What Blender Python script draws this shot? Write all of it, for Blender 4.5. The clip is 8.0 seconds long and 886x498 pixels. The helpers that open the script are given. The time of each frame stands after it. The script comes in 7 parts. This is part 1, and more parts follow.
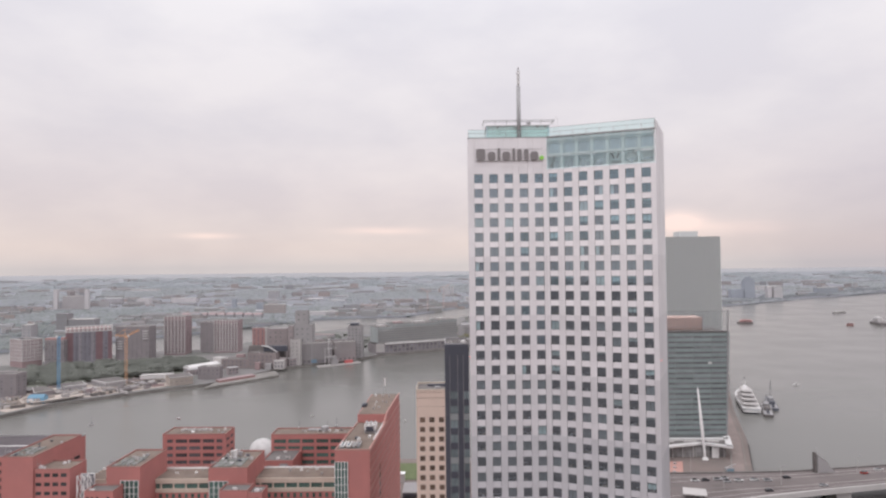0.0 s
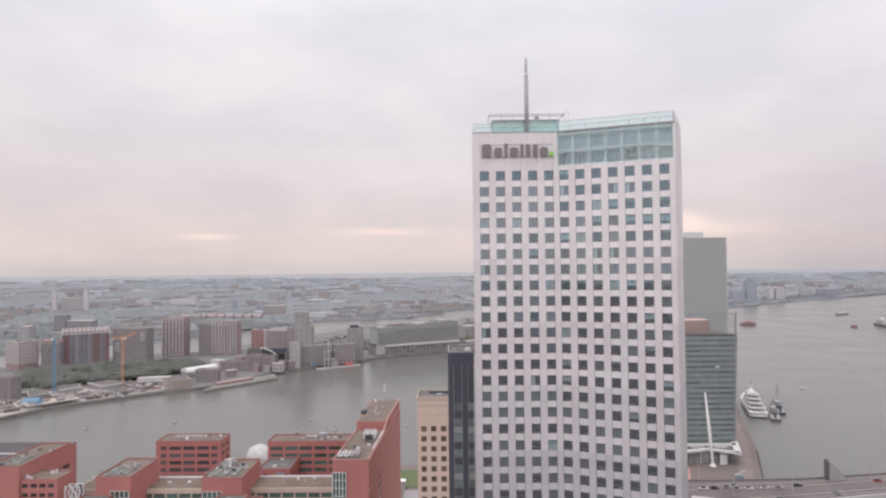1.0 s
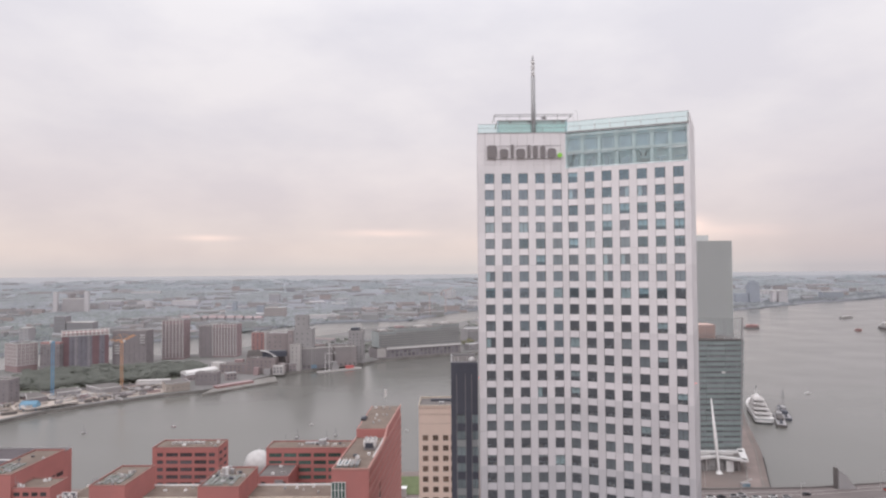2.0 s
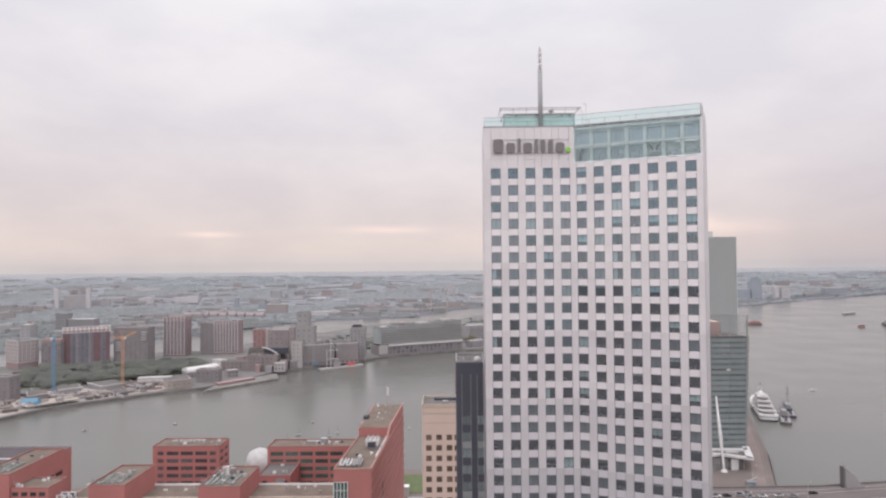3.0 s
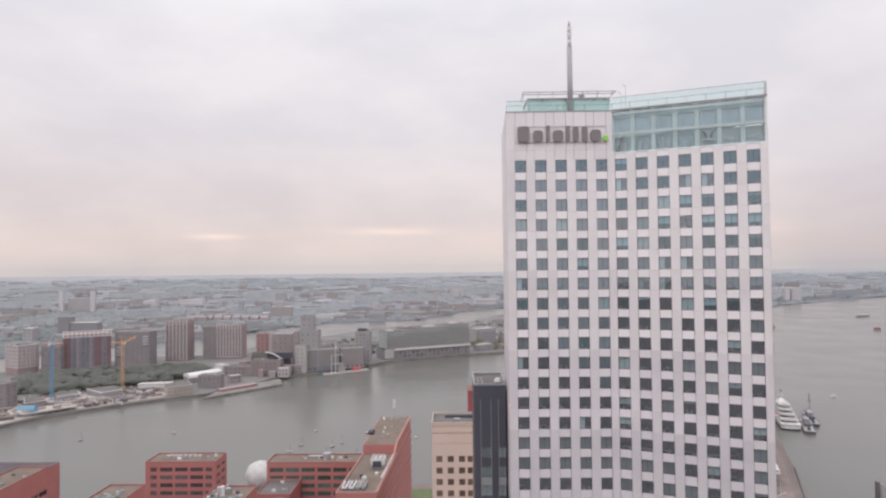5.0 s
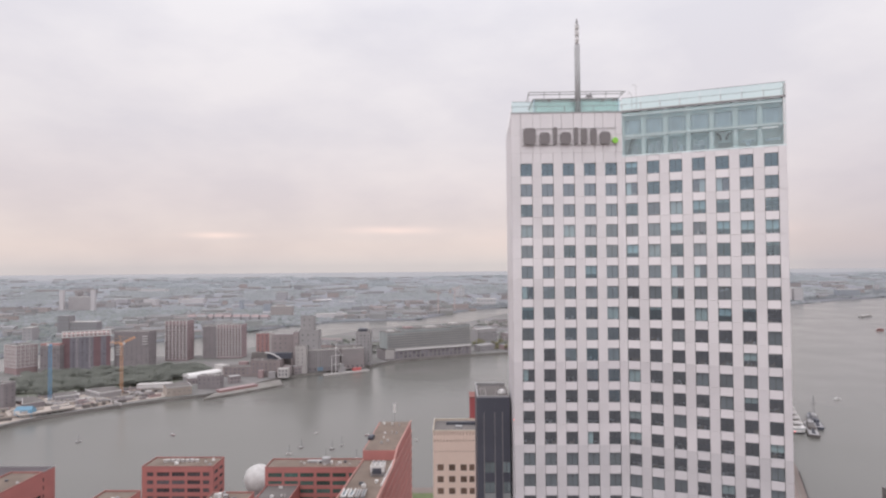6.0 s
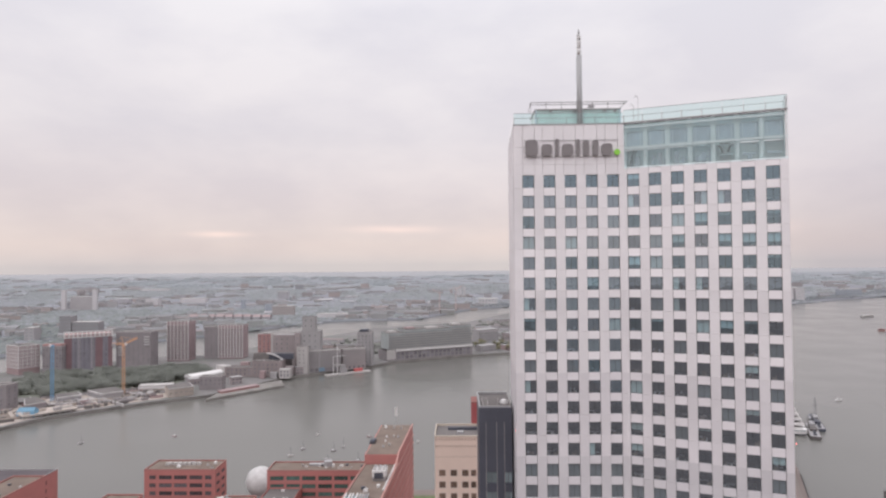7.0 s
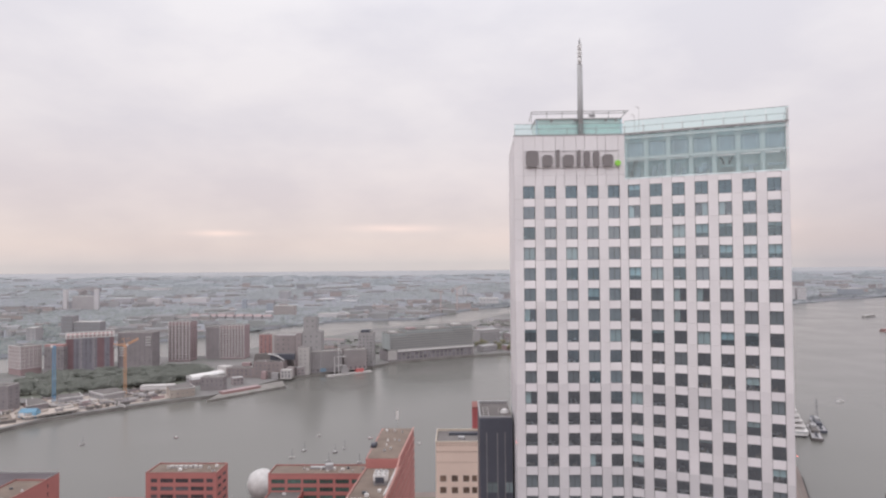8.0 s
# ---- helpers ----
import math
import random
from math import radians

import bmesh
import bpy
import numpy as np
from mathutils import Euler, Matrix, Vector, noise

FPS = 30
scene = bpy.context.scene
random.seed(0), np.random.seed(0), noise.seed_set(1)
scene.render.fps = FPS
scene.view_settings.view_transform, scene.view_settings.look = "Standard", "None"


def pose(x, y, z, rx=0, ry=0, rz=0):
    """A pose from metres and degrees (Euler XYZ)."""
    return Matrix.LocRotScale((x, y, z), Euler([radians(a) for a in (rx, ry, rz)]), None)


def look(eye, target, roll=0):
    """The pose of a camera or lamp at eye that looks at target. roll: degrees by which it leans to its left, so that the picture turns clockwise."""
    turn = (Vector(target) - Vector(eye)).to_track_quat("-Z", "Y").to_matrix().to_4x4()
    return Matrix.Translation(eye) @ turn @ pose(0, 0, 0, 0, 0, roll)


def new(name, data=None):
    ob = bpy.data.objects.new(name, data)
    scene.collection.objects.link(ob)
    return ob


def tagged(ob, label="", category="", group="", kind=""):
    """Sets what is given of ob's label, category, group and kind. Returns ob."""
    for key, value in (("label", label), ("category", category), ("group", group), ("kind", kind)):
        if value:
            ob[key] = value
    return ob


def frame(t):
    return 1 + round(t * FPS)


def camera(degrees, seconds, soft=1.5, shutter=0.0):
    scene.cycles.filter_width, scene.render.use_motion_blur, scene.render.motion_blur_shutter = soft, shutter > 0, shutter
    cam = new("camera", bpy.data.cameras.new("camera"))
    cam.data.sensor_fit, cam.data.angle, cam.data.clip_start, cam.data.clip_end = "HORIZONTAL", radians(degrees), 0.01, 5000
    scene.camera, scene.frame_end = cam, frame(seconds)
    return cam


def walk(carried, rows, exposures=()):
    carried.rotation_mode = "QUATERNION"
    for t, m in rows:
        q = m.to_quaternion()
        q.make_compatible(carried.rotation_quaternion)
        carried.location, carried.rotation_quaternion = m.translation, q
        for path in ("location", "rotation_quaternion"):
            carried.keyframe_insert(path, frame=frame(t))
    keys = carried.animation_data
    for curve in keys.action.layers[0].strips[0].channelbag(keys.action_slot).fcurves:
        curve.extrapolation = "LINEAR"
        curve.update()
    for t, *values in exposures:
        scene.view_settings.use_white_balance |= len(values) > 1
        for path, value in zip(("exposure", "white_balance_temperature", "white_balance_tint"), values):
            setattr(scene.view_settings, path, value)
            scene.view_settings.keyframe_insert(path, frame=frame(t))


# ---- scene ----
cam = camera(69.1, 8.0, soft=2.3)
PATH = [
    (0, (1.402, -3.203, 128.452), (1.388, -1.203, 128.503), -0.6),
    (0.5, (1.278, -0.149, 128.664), (1.263, 1.851, 128.715), -0.6),
    (0.8, (1.085, 1.918, 128.76), (1.07, 3.918, 128.812), -0.6),
    (0.9, (0.85, 4.453, 128.879), (0.835, 6.453, 128.932), -0.6),
    (1, (0.657, 6.52, 128.975), (0.642, 8.52, 129.029), -0.6),
    (1.5, (0.389, 10.291, 129.378), (0.373, 12.29, 129.432), -0.6),
    (1.7, (0.404, 11.247, 129.666), (0.387, 13.246, 129.727), -0.5),
    (2.8, (-0.468, 15.65, 130.218), (-0.492, 17.65, 130.267), -0.5),
    (3, (-0.517, 16.322, 130.236), (-0.541, 18.321, 130.284), -0.5),
    (3.5, (-0.617, 17.34, 130.314), (-0.643, 19.339, 130.363), -0.5),
    (4, (-0.704, 18.839, 130.442), (-0.732, 20.838, 130.492), -0.6),
    (4.3, (-0.774, 19.656, 130.499), (-0.803, 21.655, 130.549), -0.6),
    (4.4, (-0.985, 22.107, 130.669), (-1.016, 24.106, 130.72), -0.6),
    (4.5, (-1.289, 25.647, 130.914), (-1.324, 27.646, 130.966), -0.6),
    (4.6, (-1.431, 26.343, 130.935), (-1.467, 28.342, 130.987), -0.6),
    (4.7, (-2.0, 29.126, 131.018), (-2.038, 31.125, 131.072), -0.6),
    (5.8, (-3.03, 39.614, 132.67), (-3.074, 41.613, 132.719), -0.6),
    (6, (-2.948, 40.177, 132.926), (-2.992, 42.176, 132.976), -0.5),
    (6.5, (-2.943, 40.038, 134.055), (-2.99, 42.037, 134.103), -0.5),
    (7, (-3.071, 39.848, 135.048), (-3.119, 41.847, 135.095), -0.5),
    (7.5, (-2.97, 39.915, 136.184), (-3.02, 41.914, 136.229), -0.5),
    (8, (-2.946, 39.839, 137.082), (-2.998, 41.838, 137.126), -0.5),
]
walk(cam, [(t, look(eye, target, roll)) for t, eye, target, roll in PATH])

# ---- world, sun, exposure ----
def build_world():
    world = bpy.data.worlds.new("overcast_sky")
    scene.world = world
    world.use_nodes = True
    nt = world.node_tree
    nt.nodes.clear()
    N, L = nt.nodes.new, nt.links.new
    out, bg = N("ShaderNodeOutputWorld"), N("ShaderNodeBackground")
    coord, sep = N("ShaderNodeTexCoord"), N("ShaderNodeSeparateXYZ")
    L(coord.outputs["Generated"], sep.inputs[0])
    # elevation colours of the cloud deck: warm low sky, brighter overhead
    ramp = N("ShaderNodeValToRGB")
    stops = [(0.0, (0.60, 0.548, 0.55)), (0.007, (0.645, 0.575, 0.57)), (0.018, (0.682, 0.589, 0.576)), (0.032, (0.708, 0.602, 0.582)), (0.10, (0.738, 0.645, 0.637)),
             (0.20, (0.775, 0.72, 0.728)), (0.36, (0.83, 0.802, 0.828)), (0.6, (1.25, 1.23, 1.26)), (1.0, (1.75, 1.73, 1.76))]
    el = ramp.color_ramp.elements
    while len(el) < len(stops):
        el.new(0.5)
    for e, (p, c) in zip(el, stops):
        e.position, e.color = p, (*c, 1)
    L(sep.outputs[2], ramp.inputs[0])
    # soft stretched cloud banks
    mp, cl = N("ShaderNodeMapping"), N("ShaderNodeTexNoise")
    mp.inputs["Scale"].default_value = (2.8, 2.8, 6.6)
    mp.inputs["Location"].default_value = (3.1, 0.4, 1.3)
    L(coord.outputs["Generated"], mp.inputs[0])
    L(mp.outputs[0], cl.inputs["Vector"])
    cl.inputs["Scale"].default_value, cl.inputs["Detail"].default_value, cl.inputs["Roughness"].default_value = 1.25, 6, 0.52
    cr = N("ShaderNodeValToRGB")
    cr.color_ramp.elements[0].position, cr.color_ramp.elements[0].color = 0.36, (0.915, 0.91, 0.935, 1)
    cr.color_ramp.elements[1].position, cr.color_ramp.elements[1].color = 0.62, (1.05, 1.04, 1.03, 1)
    L(cl.outputs[0], cr.inputs[0])
    mul = N("ShaderNodeMix")
    mul.data_type, mul.blend_type = "RGBA", "MULTIPLY"
    mul.inputs["Factor"].default_value = 1.0
    L(ramp.outputs[0], mul.inputs["A"]), L(cr.outputs[0], mul.inputs["B"])
    # breaks in the deck, low over the horizon, where the setting sun shines through
    ns = N("ShaderNodeTexNoise")
    mp2 = N("ShaderNodeMapping")
    mp2.inputs["Scale"].default_value = (9, 9, 60)
    L(coord.outputs["Generated"], mp2.inputs[0]), L(mp2.outputs[0], ns.inputs["Vector"])
    ns.inputs["Scale"].default_value, ns.inputs["Detail"].default_value = 1.0, 4

    def math_node(op, a, b=None):
        n = N("ShaderNodeMath")
        n.operation = op
        for k, v in enumerate((a, b)):
            if v is None:
                continue
            if isinstance(v, (int, float)):
                n.inputs[k].default_value = v
            else:
                L(v, n.inputs[k])
        return n.outputs[0]

    total = None
    for az, elev, wide, high, power in ((-0.351, 0.0465, 0.035, 0.0040, 0.75), (-0.098, 0.0545, 0.065, 0.0055, 0.75), (0.338, 0.062, 0.028, 0.012, 2.0), (0.40, 0.050, 0.055, 0.010, 0.55), (0.22, 0.045, 0.16, 0.016, 0.45)):
        u = math_node("DIVIDE", math_node("SUBTRACT", sep.outputs[0], az), wide)
        v = math_node("DIVIDE", math_node("SUBTRACT", sep.outputs[2], elev), high)
        e = math_node("EXPONENT", math_node("MULTIPLY", math_node("ADD", math_node("MULTIPLY", u, u), math_node("MULTIPLY", v, v)), -1.0))
        e = math_node("MULTIPLY", e, power)
        total = e if total is None else math_node("ADD", total, e)
    ahead = math_node("GREATER_THAN", sep.outputs[1], 0.0)
    ripple = math_node("ADD", math_node("MULTIPLY", ns.outputs[0], 1.6), 0.1)
    glow = N("ShaderNodeMix")
    glow.data_type, glow.blend_type = "RGBA", "ADD"
    L(math_node("MULTIPLY", math_node("MULTIPLY", total, ripple), ahead), glow.inputs["Factor"])
    L(mul.outputs["Result"], glow.inputs["A"])
    glow.inputs["B"].default_value = (0.26, 0.15, 0.10, 1)
    # a lilac cloud bank hangs low over the river
    u = math_node("DIVIDE", math_node("SUBTRACT", sep.outputs[0], 0.60), 0.16)
    v = math_node("DIVIDE", math_node("SUBTRACT", sep.outputs[2], 0.06), 0.085)
    e = math_node("EXPONENT", math_node("MULTIPLY", math_node("ADD", math_node("MULTIPLY", u, u), math_node("MULTIPLY", v, v)), -1.0))
    bank = N("ShaderNodeMix")
    bank.data_type, bank.blend_type = "RGBA", "MULTIPLY"
    L(math_node("MULTIPLY", e, ahead), bank.inputs["Factor"])
    L(glow.outputs["Result"], bank.inputs["A"])
    bank.inputs["B"].default_value = (0.85, 0.86, 0.91, 1)
    # clear-sky light behind the deck, thinly
    sky = N("ShaderNodeTexSky")
    sky.sky_type, sky.sun_disc = "NISHITA", False
    sky.sun_elevation, sky.sun_rotation = SUN_EL, SUN_ROT
    add = N("ShaderNodeMix")
    add.data_type, add.blend_type = "RGBA", "ADD"
    add.inputs["Factor"].default_value = 0.012
    L(bank.outputs["Result"], add.inputs["A"]), L(sky.outputs[0], add.inputs["B"])
    L(add.outputs["Result"], bg.inputs["Color"])
    bg.inputs["Strength"].default_value = 1.0
    L(bg.outputs[0], out.inputs[0])


SUN_EL, SUN_ROT = radians(48), radians(200)
build_world()
sun = new("sun", bpy.data.lights.new("sun", "SUN"))
sun.data.energy, sun.data.angle, sun.data.color = 0.9, radians(35), (0.985, 0.97, 0.975)
sun.matrix_world = look((-60, -160, 260), (0, 0, 0))


# ---- materials ----
def mat(name, col, rough=0.8, metal=0.0, vary=0.12, scale=0.5, fine=6.0, bump=0.0, each=0.0, stain=None, spec=0.5, ramp=None):
    """Principled surface with colour variation at two scales; each: variation from piece to piece."""
    m = bpy.data.materials.new(name)
    m.use_nodes = True
    nt = m.node_tree
    N, L = nt.nodes.new, nt.links.new
    p = nt.nodes["Principled BSDF"]
    p.inputs["Roughness"].default_value, p.inputs["Metallic"].default_value = rough, metal
    p.inputs["Specular IOR Level"].default_value = spec
    geo = N("ShaderNodeNewGeometry")
    big, small = N("ShaderNodeTexNoise"), N("ShaderNodeTexNoise")
    for n, s in ((big, scale), (small, fine)):
        n.inputs["Scale"].default_value, n.inputs["Detail"].default_value = s, 4
        L(geo.outputs["Position"], n.inputs["Vector"])
    summed = N("ShaderNodeMath")
    summed.operation = "MULTIPLY_ADD"
    summed.inputs[1].default_value = 0.45
    L(small.outputs[0], summed.inputs[0]), L(big.outputs[0], summed.inputs[2])
    mr = N("ShaderNodeMapRange")
    mr.inputs["From Min"].default_value, mr.inputs["From Max"].default_value = 0.40, 1.05
    mr.inputs["To Min"].default_value, mr.inputs["To Max"].default_value = 1 - vary, 1 + vary
    L(summed.outputs[0], mr.inputs["Value"])
    factor = mr.outputs[0]
    if each:
        info, er, mm = N("ShaderNodeObjectInfo"), N("ShaderNodeMapRange"), N("ShaderNodeMath")
        er.inputs["To Min"].default_value, er.inputs["To Max"].default_value = 1 - each, 1 + each
        L(info.outputs["Random"], er.inputs["Value"])
        mm.operation = "MULTIPLY"
        L(factor, mm.inputs[0]), L(er.outputs[0], mm.inputs[1])
        factor = mm.outputs[0]
    vm = N("ShaderNodeVectorMath")
    vm.operation = "SCALE"
    vm.inputs[0].default_value = col
    if ramp:
        rr = N("ShaderNodeValToRGB")
        rr.color_ramp.interpolation = "CONSTANT"
        while len(rr.color_ramp.elements) < len(ramp):
            rr.color_ramp.elements.new(0.5)
        for i, (e, c) in enumerate(zip(rr.color_ramp.elements, ramp)):
            e.position, e.color = i / len(ramp), (*c, 1)
        L(geo.outputs["Random Per Island"], rr.inputs[0])
        L(rr.outputs[0], vm.inputs[0])
    L(factor, vm.inputs["Scale"])
    colour = vm.outputs[0]
    if stain:
        sn, sc = N("ShaderNodeTexNoise"), N("ShaderNodeMapRange")
        sn.inputs["Scale"].default_value, sn.inputs["Detail"].default_value = stain[1], 5
        L(geo.outputs["Position"], sn.inputs["Vector"])
        sc.inputs["From Min"].default_value, sc.inputs["From Max"].default_value = 0.48, 0.62
        sc.inputs["To Max"].default_value = stain[2]
        L(sn.outputs[0], sc.inputs["Value"])
        mx = N("ShaderNodeMix")
        mx.data_type = "RGBA"
        mx.inputs["B"].default_value = (*stain[0], 1)
        L(sc.outputs[0], mx.inputs["Factor"]), L(colour, mx.inputs["A"])
        colour = mx.outputs["Result"]
    L(colour, p.inputs["Base Color"])
    if bump:
        b = N("ShaderNodeBump")
        b.inputs["Strength"].default_value, b.inputs["Distance"].default_value = 0.6, bump
        L(small.outputs[0], b.inputs["Height"]), L(b.outputs[0], p.inputs["Normal"])
    return m


def glass(name, tint, gloss_ior=1.9, rough=0.02, wave=0.0, sheen=(1.0, 1.0, 1.0)):
    """Coated architectural glass: see-through with a mirror sheen."""
    m = bpy.data.materials.new(name)
    m.use_nodes = True
    nt = m.node_tree
    nt.nodes.remove(nt.nodes["Principled BSDF"])
    N, L = nt.nodes.new, nt.links.new
    tr, gl, mix, fr = N("ShaderNodeBsdfTransparent"), N("ShaderNodeBsdfGlossy"), N("ShaderNodeMixShader"), N("ShaderNodeFresnel")
    tr.inputs[0].default_value = (*tint, 1)
    gl.inputs["Color"].default_value = (*sheen, 1)
    gl.inputs["Roughness"].default_value = rough
    fr.inputs["IOR"].default_value = gloss_ior
    L(fr.outputs[0], mix.inputs[0]), L(tr.outputs[0], mix.inputs[1]), L(gl.outputs[0], mix.inputs[2])
    if wave:
        geo, n, b = N("ShaderNodeNewGeometry"), N("ShaderNodeTexNoise"), N("ShaderNodeBump")
        n.inputs["Scale"].default_value = 0.7
        b.inputs["Distance"].default_value = wave
        L(geo.outputs["Position"], n.inputs["Vector"]), L(n.outputs[0], b.inputs["Height"])
        L(b.outputs[0], gl.inputs["Normal"]), L(b.outputs[0], fr.inputs["Normal"])
    L(mix.outputs[0], nt.nodes["Material Output"].inputs[0])
    return m


def water_material():
    m = bpy.data.materials.new("river_water")
    m.use_nodes = True
    nt = m.node_tree
    N, L = nt.nodes.new, nt.links.new
    p = nt.nodes["Principled BSDF"]
    p.inputs["Base Color"].default_value = (0.133, 0.129, 0.121, 1)
    p.inputs["IOR"].default_value = 1.33
    geo = N("ShaderNodeNewGeometry")
    big, small, rr = N("ShaderNodeTexNoise"), N("ShaderNodeTexNoise"), N("ShaderNodeMapRange")
    big.inputs["Scale"].default_value, big.inputs["Detail"].default_value = 0.012, 4
    small.inputs["Scale"].default_value, small.inputs["Detail"].default_value = 0.35, 3
    L(geo.outputs["Position"], big.inputs["Vector"]), L(geo.outputs["Position"], small.inputs["Vector"])
    rr.inputs["From Min"].default_value, rr.inputs["From Max"].default_value = 0.35, 0.65
    rr.inputs["To Min"].default_value, rr.inputs["To Max"].default_value = 0.20, 0.26
    L(big.outputs[0], rr.inputs["Value"]), L(rr.outputs[0], p.inputs["Roughness"])
    b = N("ShaderNodeBump")
    b.inputs["Strength"].default_value, b.inputs["Distance"].default_value = 0.35, 0.12
    L(small.outputs[0], b.inputs["Height"]), L(b.outputs[0], p.inputs["Normal"])
    return m


# panel colour steps through five greys by storey group: white at the top, darker towards the ground
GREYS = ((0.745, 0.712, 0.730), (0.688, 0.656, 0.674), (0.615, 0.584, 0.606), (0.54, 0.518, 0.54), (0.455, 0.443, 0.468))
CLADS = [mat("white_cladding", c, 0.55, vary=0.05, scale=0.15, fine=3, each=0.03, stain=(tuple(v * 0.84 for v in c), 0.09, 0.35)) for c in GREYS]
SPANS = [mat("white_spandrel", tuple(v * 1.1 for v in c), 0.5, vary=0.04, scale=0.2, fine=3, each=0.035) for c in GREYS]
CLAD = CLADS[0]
SIDE = mat("side_cladding", (0.74, 0.71, 0.72), 0.55, vary=0.06, scale=0.2)
FRAME = mat("dark_window_frame", (0.07, 0.075, 0.08), 0.4, 0.4, vary=0.05)
PANE = glass("office_glass", (0.715, 0.735, 0.758), 3.75, 0.02, 0.01, (0.72, 0.86, 1.0))
# blue in this sheen stands in for sky mirrored by the upper floors
PANE_BLUE = glass("sky_blue_sheen_glass", (0.66, 0.73, 0.82), 3.5, 0.02, 0.01, (0.64, 0.85, 0.99))
CROWN = glass("crown_glass", (0.96, 1.0, 1.0), 1.9, 0.03, 0.0, (0.93, 1.0, 1.0))
PARAPET = glass("pale_green_glass", (0.89, 0.963, 0.958), 1.6, 0.06)
BLIND = mat("pale_green_blind", (0.80, 0.90, 0.845), 0.8, vary=0.06, scale=1, fine=14, each=0.15)
SHADE = mat("grey_green_shade", (0.37, 0.40, 0.395), 0.8, vary=0.08, scale=1, fine=14, each=0.25)
ROOM = mat("office_wall", (0.30, 0.29, 0.285), 0.9, vary=0.25, scale=0.35, fine=1.2)
SLAB = mat("floor_slab", (0.16, 0.155, 0.15), 0.9, vary=0.15)
DESK = mat("office_furniture", (0.5, 0.49, 0.46), 0.6, vary=0.2, ramp=[(0.75, 0.75, 0.73), (0.12, 0.1, 0.09), (0.36, 0.3, 0.24), (0.55, 0.56, 0.58), (0.7, 0.7, 0.7)])
TEAL = mat("green_tinted_metal", (0.71, 0.805, 0.82), 0.35, vary=0.05)
CROWNIN = mat("slate_blue_glass", (0.50, 0.61, 0.68), 0.12, vary=0.18, scale=0.4, spec=0.9)
SOFFIT = mat("pale_blue_soffit", (0.62, 0.74, 0.775), 0.4, vary=0.08)
ROOFHOUSE = mat("pale_green_panel", (0.78, 0.87, 0.86), 0.4, vary=0.06)
STEEL = mat("grey_painted_steel", (0.34, 0.33, 0.34), 0.45, 0.3, vary=0.08)
WSTEEL = mat("white_painted_steel", (0.74, 0.73, 0.73), 0.45, 0.0, vary=0.06)
SIGN = mat("dark_grey_sign", (0.205, 0.185, 0.19), 0.6, vary=0.08)
GREEN = mat("green_sign_dot", (0.28, 0.62, 0.08), 0.5, vary=0.05)
GRAVEL = mat("gravel_roof", (0.158, 0.120, 0.100), 0.98, vary=0.3, scale=0.15, fine=4, stain=((0.188, 0.152, 0.130), 0.14, 0.5))
BITUMEN = mat("bitumen_roof", (0.128, 0.115, 0.113), 0.9, vary=0.22, scale=0.15, fine=2, stain=((0.165, 0.15, 0.145), 0.1, 0.5))
RED = mat("terracotta_red_render", (0.415, 0.166, 0.153), 0.75, vary=0.10, scale=0.12, fine=2.5, stain=((0.35, 0.15, 0.143), 0.1, 0.4))
COPING = mat("brown_red_coping", (0.33, 0.155, 0.14), 0.8, vary=0.12)
SLABCOPING = mat("pale_red_coping", (0.385, 0.195, 0.172), 0.6, vary=0.08)
CREAM = mat("cream_band", (0.52, 0.44, 0.375), 0.7, vary=0.08, scale=0.3)
BEIGE = mat("beige_stone", (0.62, 0.485, 0.42), 0.75, vary=0.07, scale=0.12, fine=2.5, each=0.03)
BROWNGLASS = mat("brown_window_glass", (0.16, 0.105, 0.08), 0.12, vary=0.3, each=0.35, spec=0.8)
DARKGLASS = mat("dark_window_glass", (0.045, 0.045, 0.05), 0.10, vary=0.3, each=0.4, spec=0.9)
GREENGLASS = mat("green_window_glass", (0.07, 0.13, 0.115), 0.12, vary=0.3, each=0.4, spec=0.9)
CHAR = mat("charcoal_cladding", (0.062, 0.065, 0.085), 0.45, vary=0.12, scale=0.3)
CHARGLASS = mat("slate_glass", (0.17, 0.21, 0.225), 0.10, vary=0.25, scale=0.3, each=0.25, spec=0.9)
STONE = mat("quay_concrete", (0.21, 0.195, 0.185), 0.9, vary=0.2, scale=0.08, fine=1.5, stain=((0.13, 0.12, 0.112), 0.06, 0.6))
PAVE = mat("grey_brown_paving", (0.175, 0.14, 0.13), 0.9, vary=0.18, scale=0.05, fine=1.2, stain=((0.145, 0.125, 0.118), 0.03, 0.6))
ASPHALT = mat("asphalt", (0.142, 0.118, 0.116), 0.9, vary=0.18, scale=0.08, fine=2, stain=((0.088, 0.073, 0.071), 0.05, 0.5))
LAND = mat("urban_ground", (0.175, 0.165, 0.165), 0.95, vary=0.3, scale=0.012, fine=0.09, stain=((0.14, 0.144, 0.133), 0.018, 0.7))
# far land colours step paler and bluer outwards to stand in for haze
FARLAND = mat("hazed_distant_plain", (0.206, 0.206, 0.231), 0.95, vary=0.2, scale=0.004, fine=0.025, stain=((0.187, 0.197, 0.215), 0.005, 0.8))
OUTERLAND = mat("hazed_outer_plain", (0.225, 0.231, 0.255), 0.95, vary=0.14, scale=0.003, fine=0.02, stain=((0.210, 0.225, 0.243), 0.004, 0.8))
SAND = mat("construction_sand", (0.41, 0.355, 0.32), 0.95, vary=0.3, scale=0.06, fine=0.6, stain=((0.27, 0.235, 0.213), 0.06, 0.7))
GRASS = mat("lawn_grass", (0.105, 0.128, 0.06), 0.95, vary=0.25, scale=0.3, fine=3)
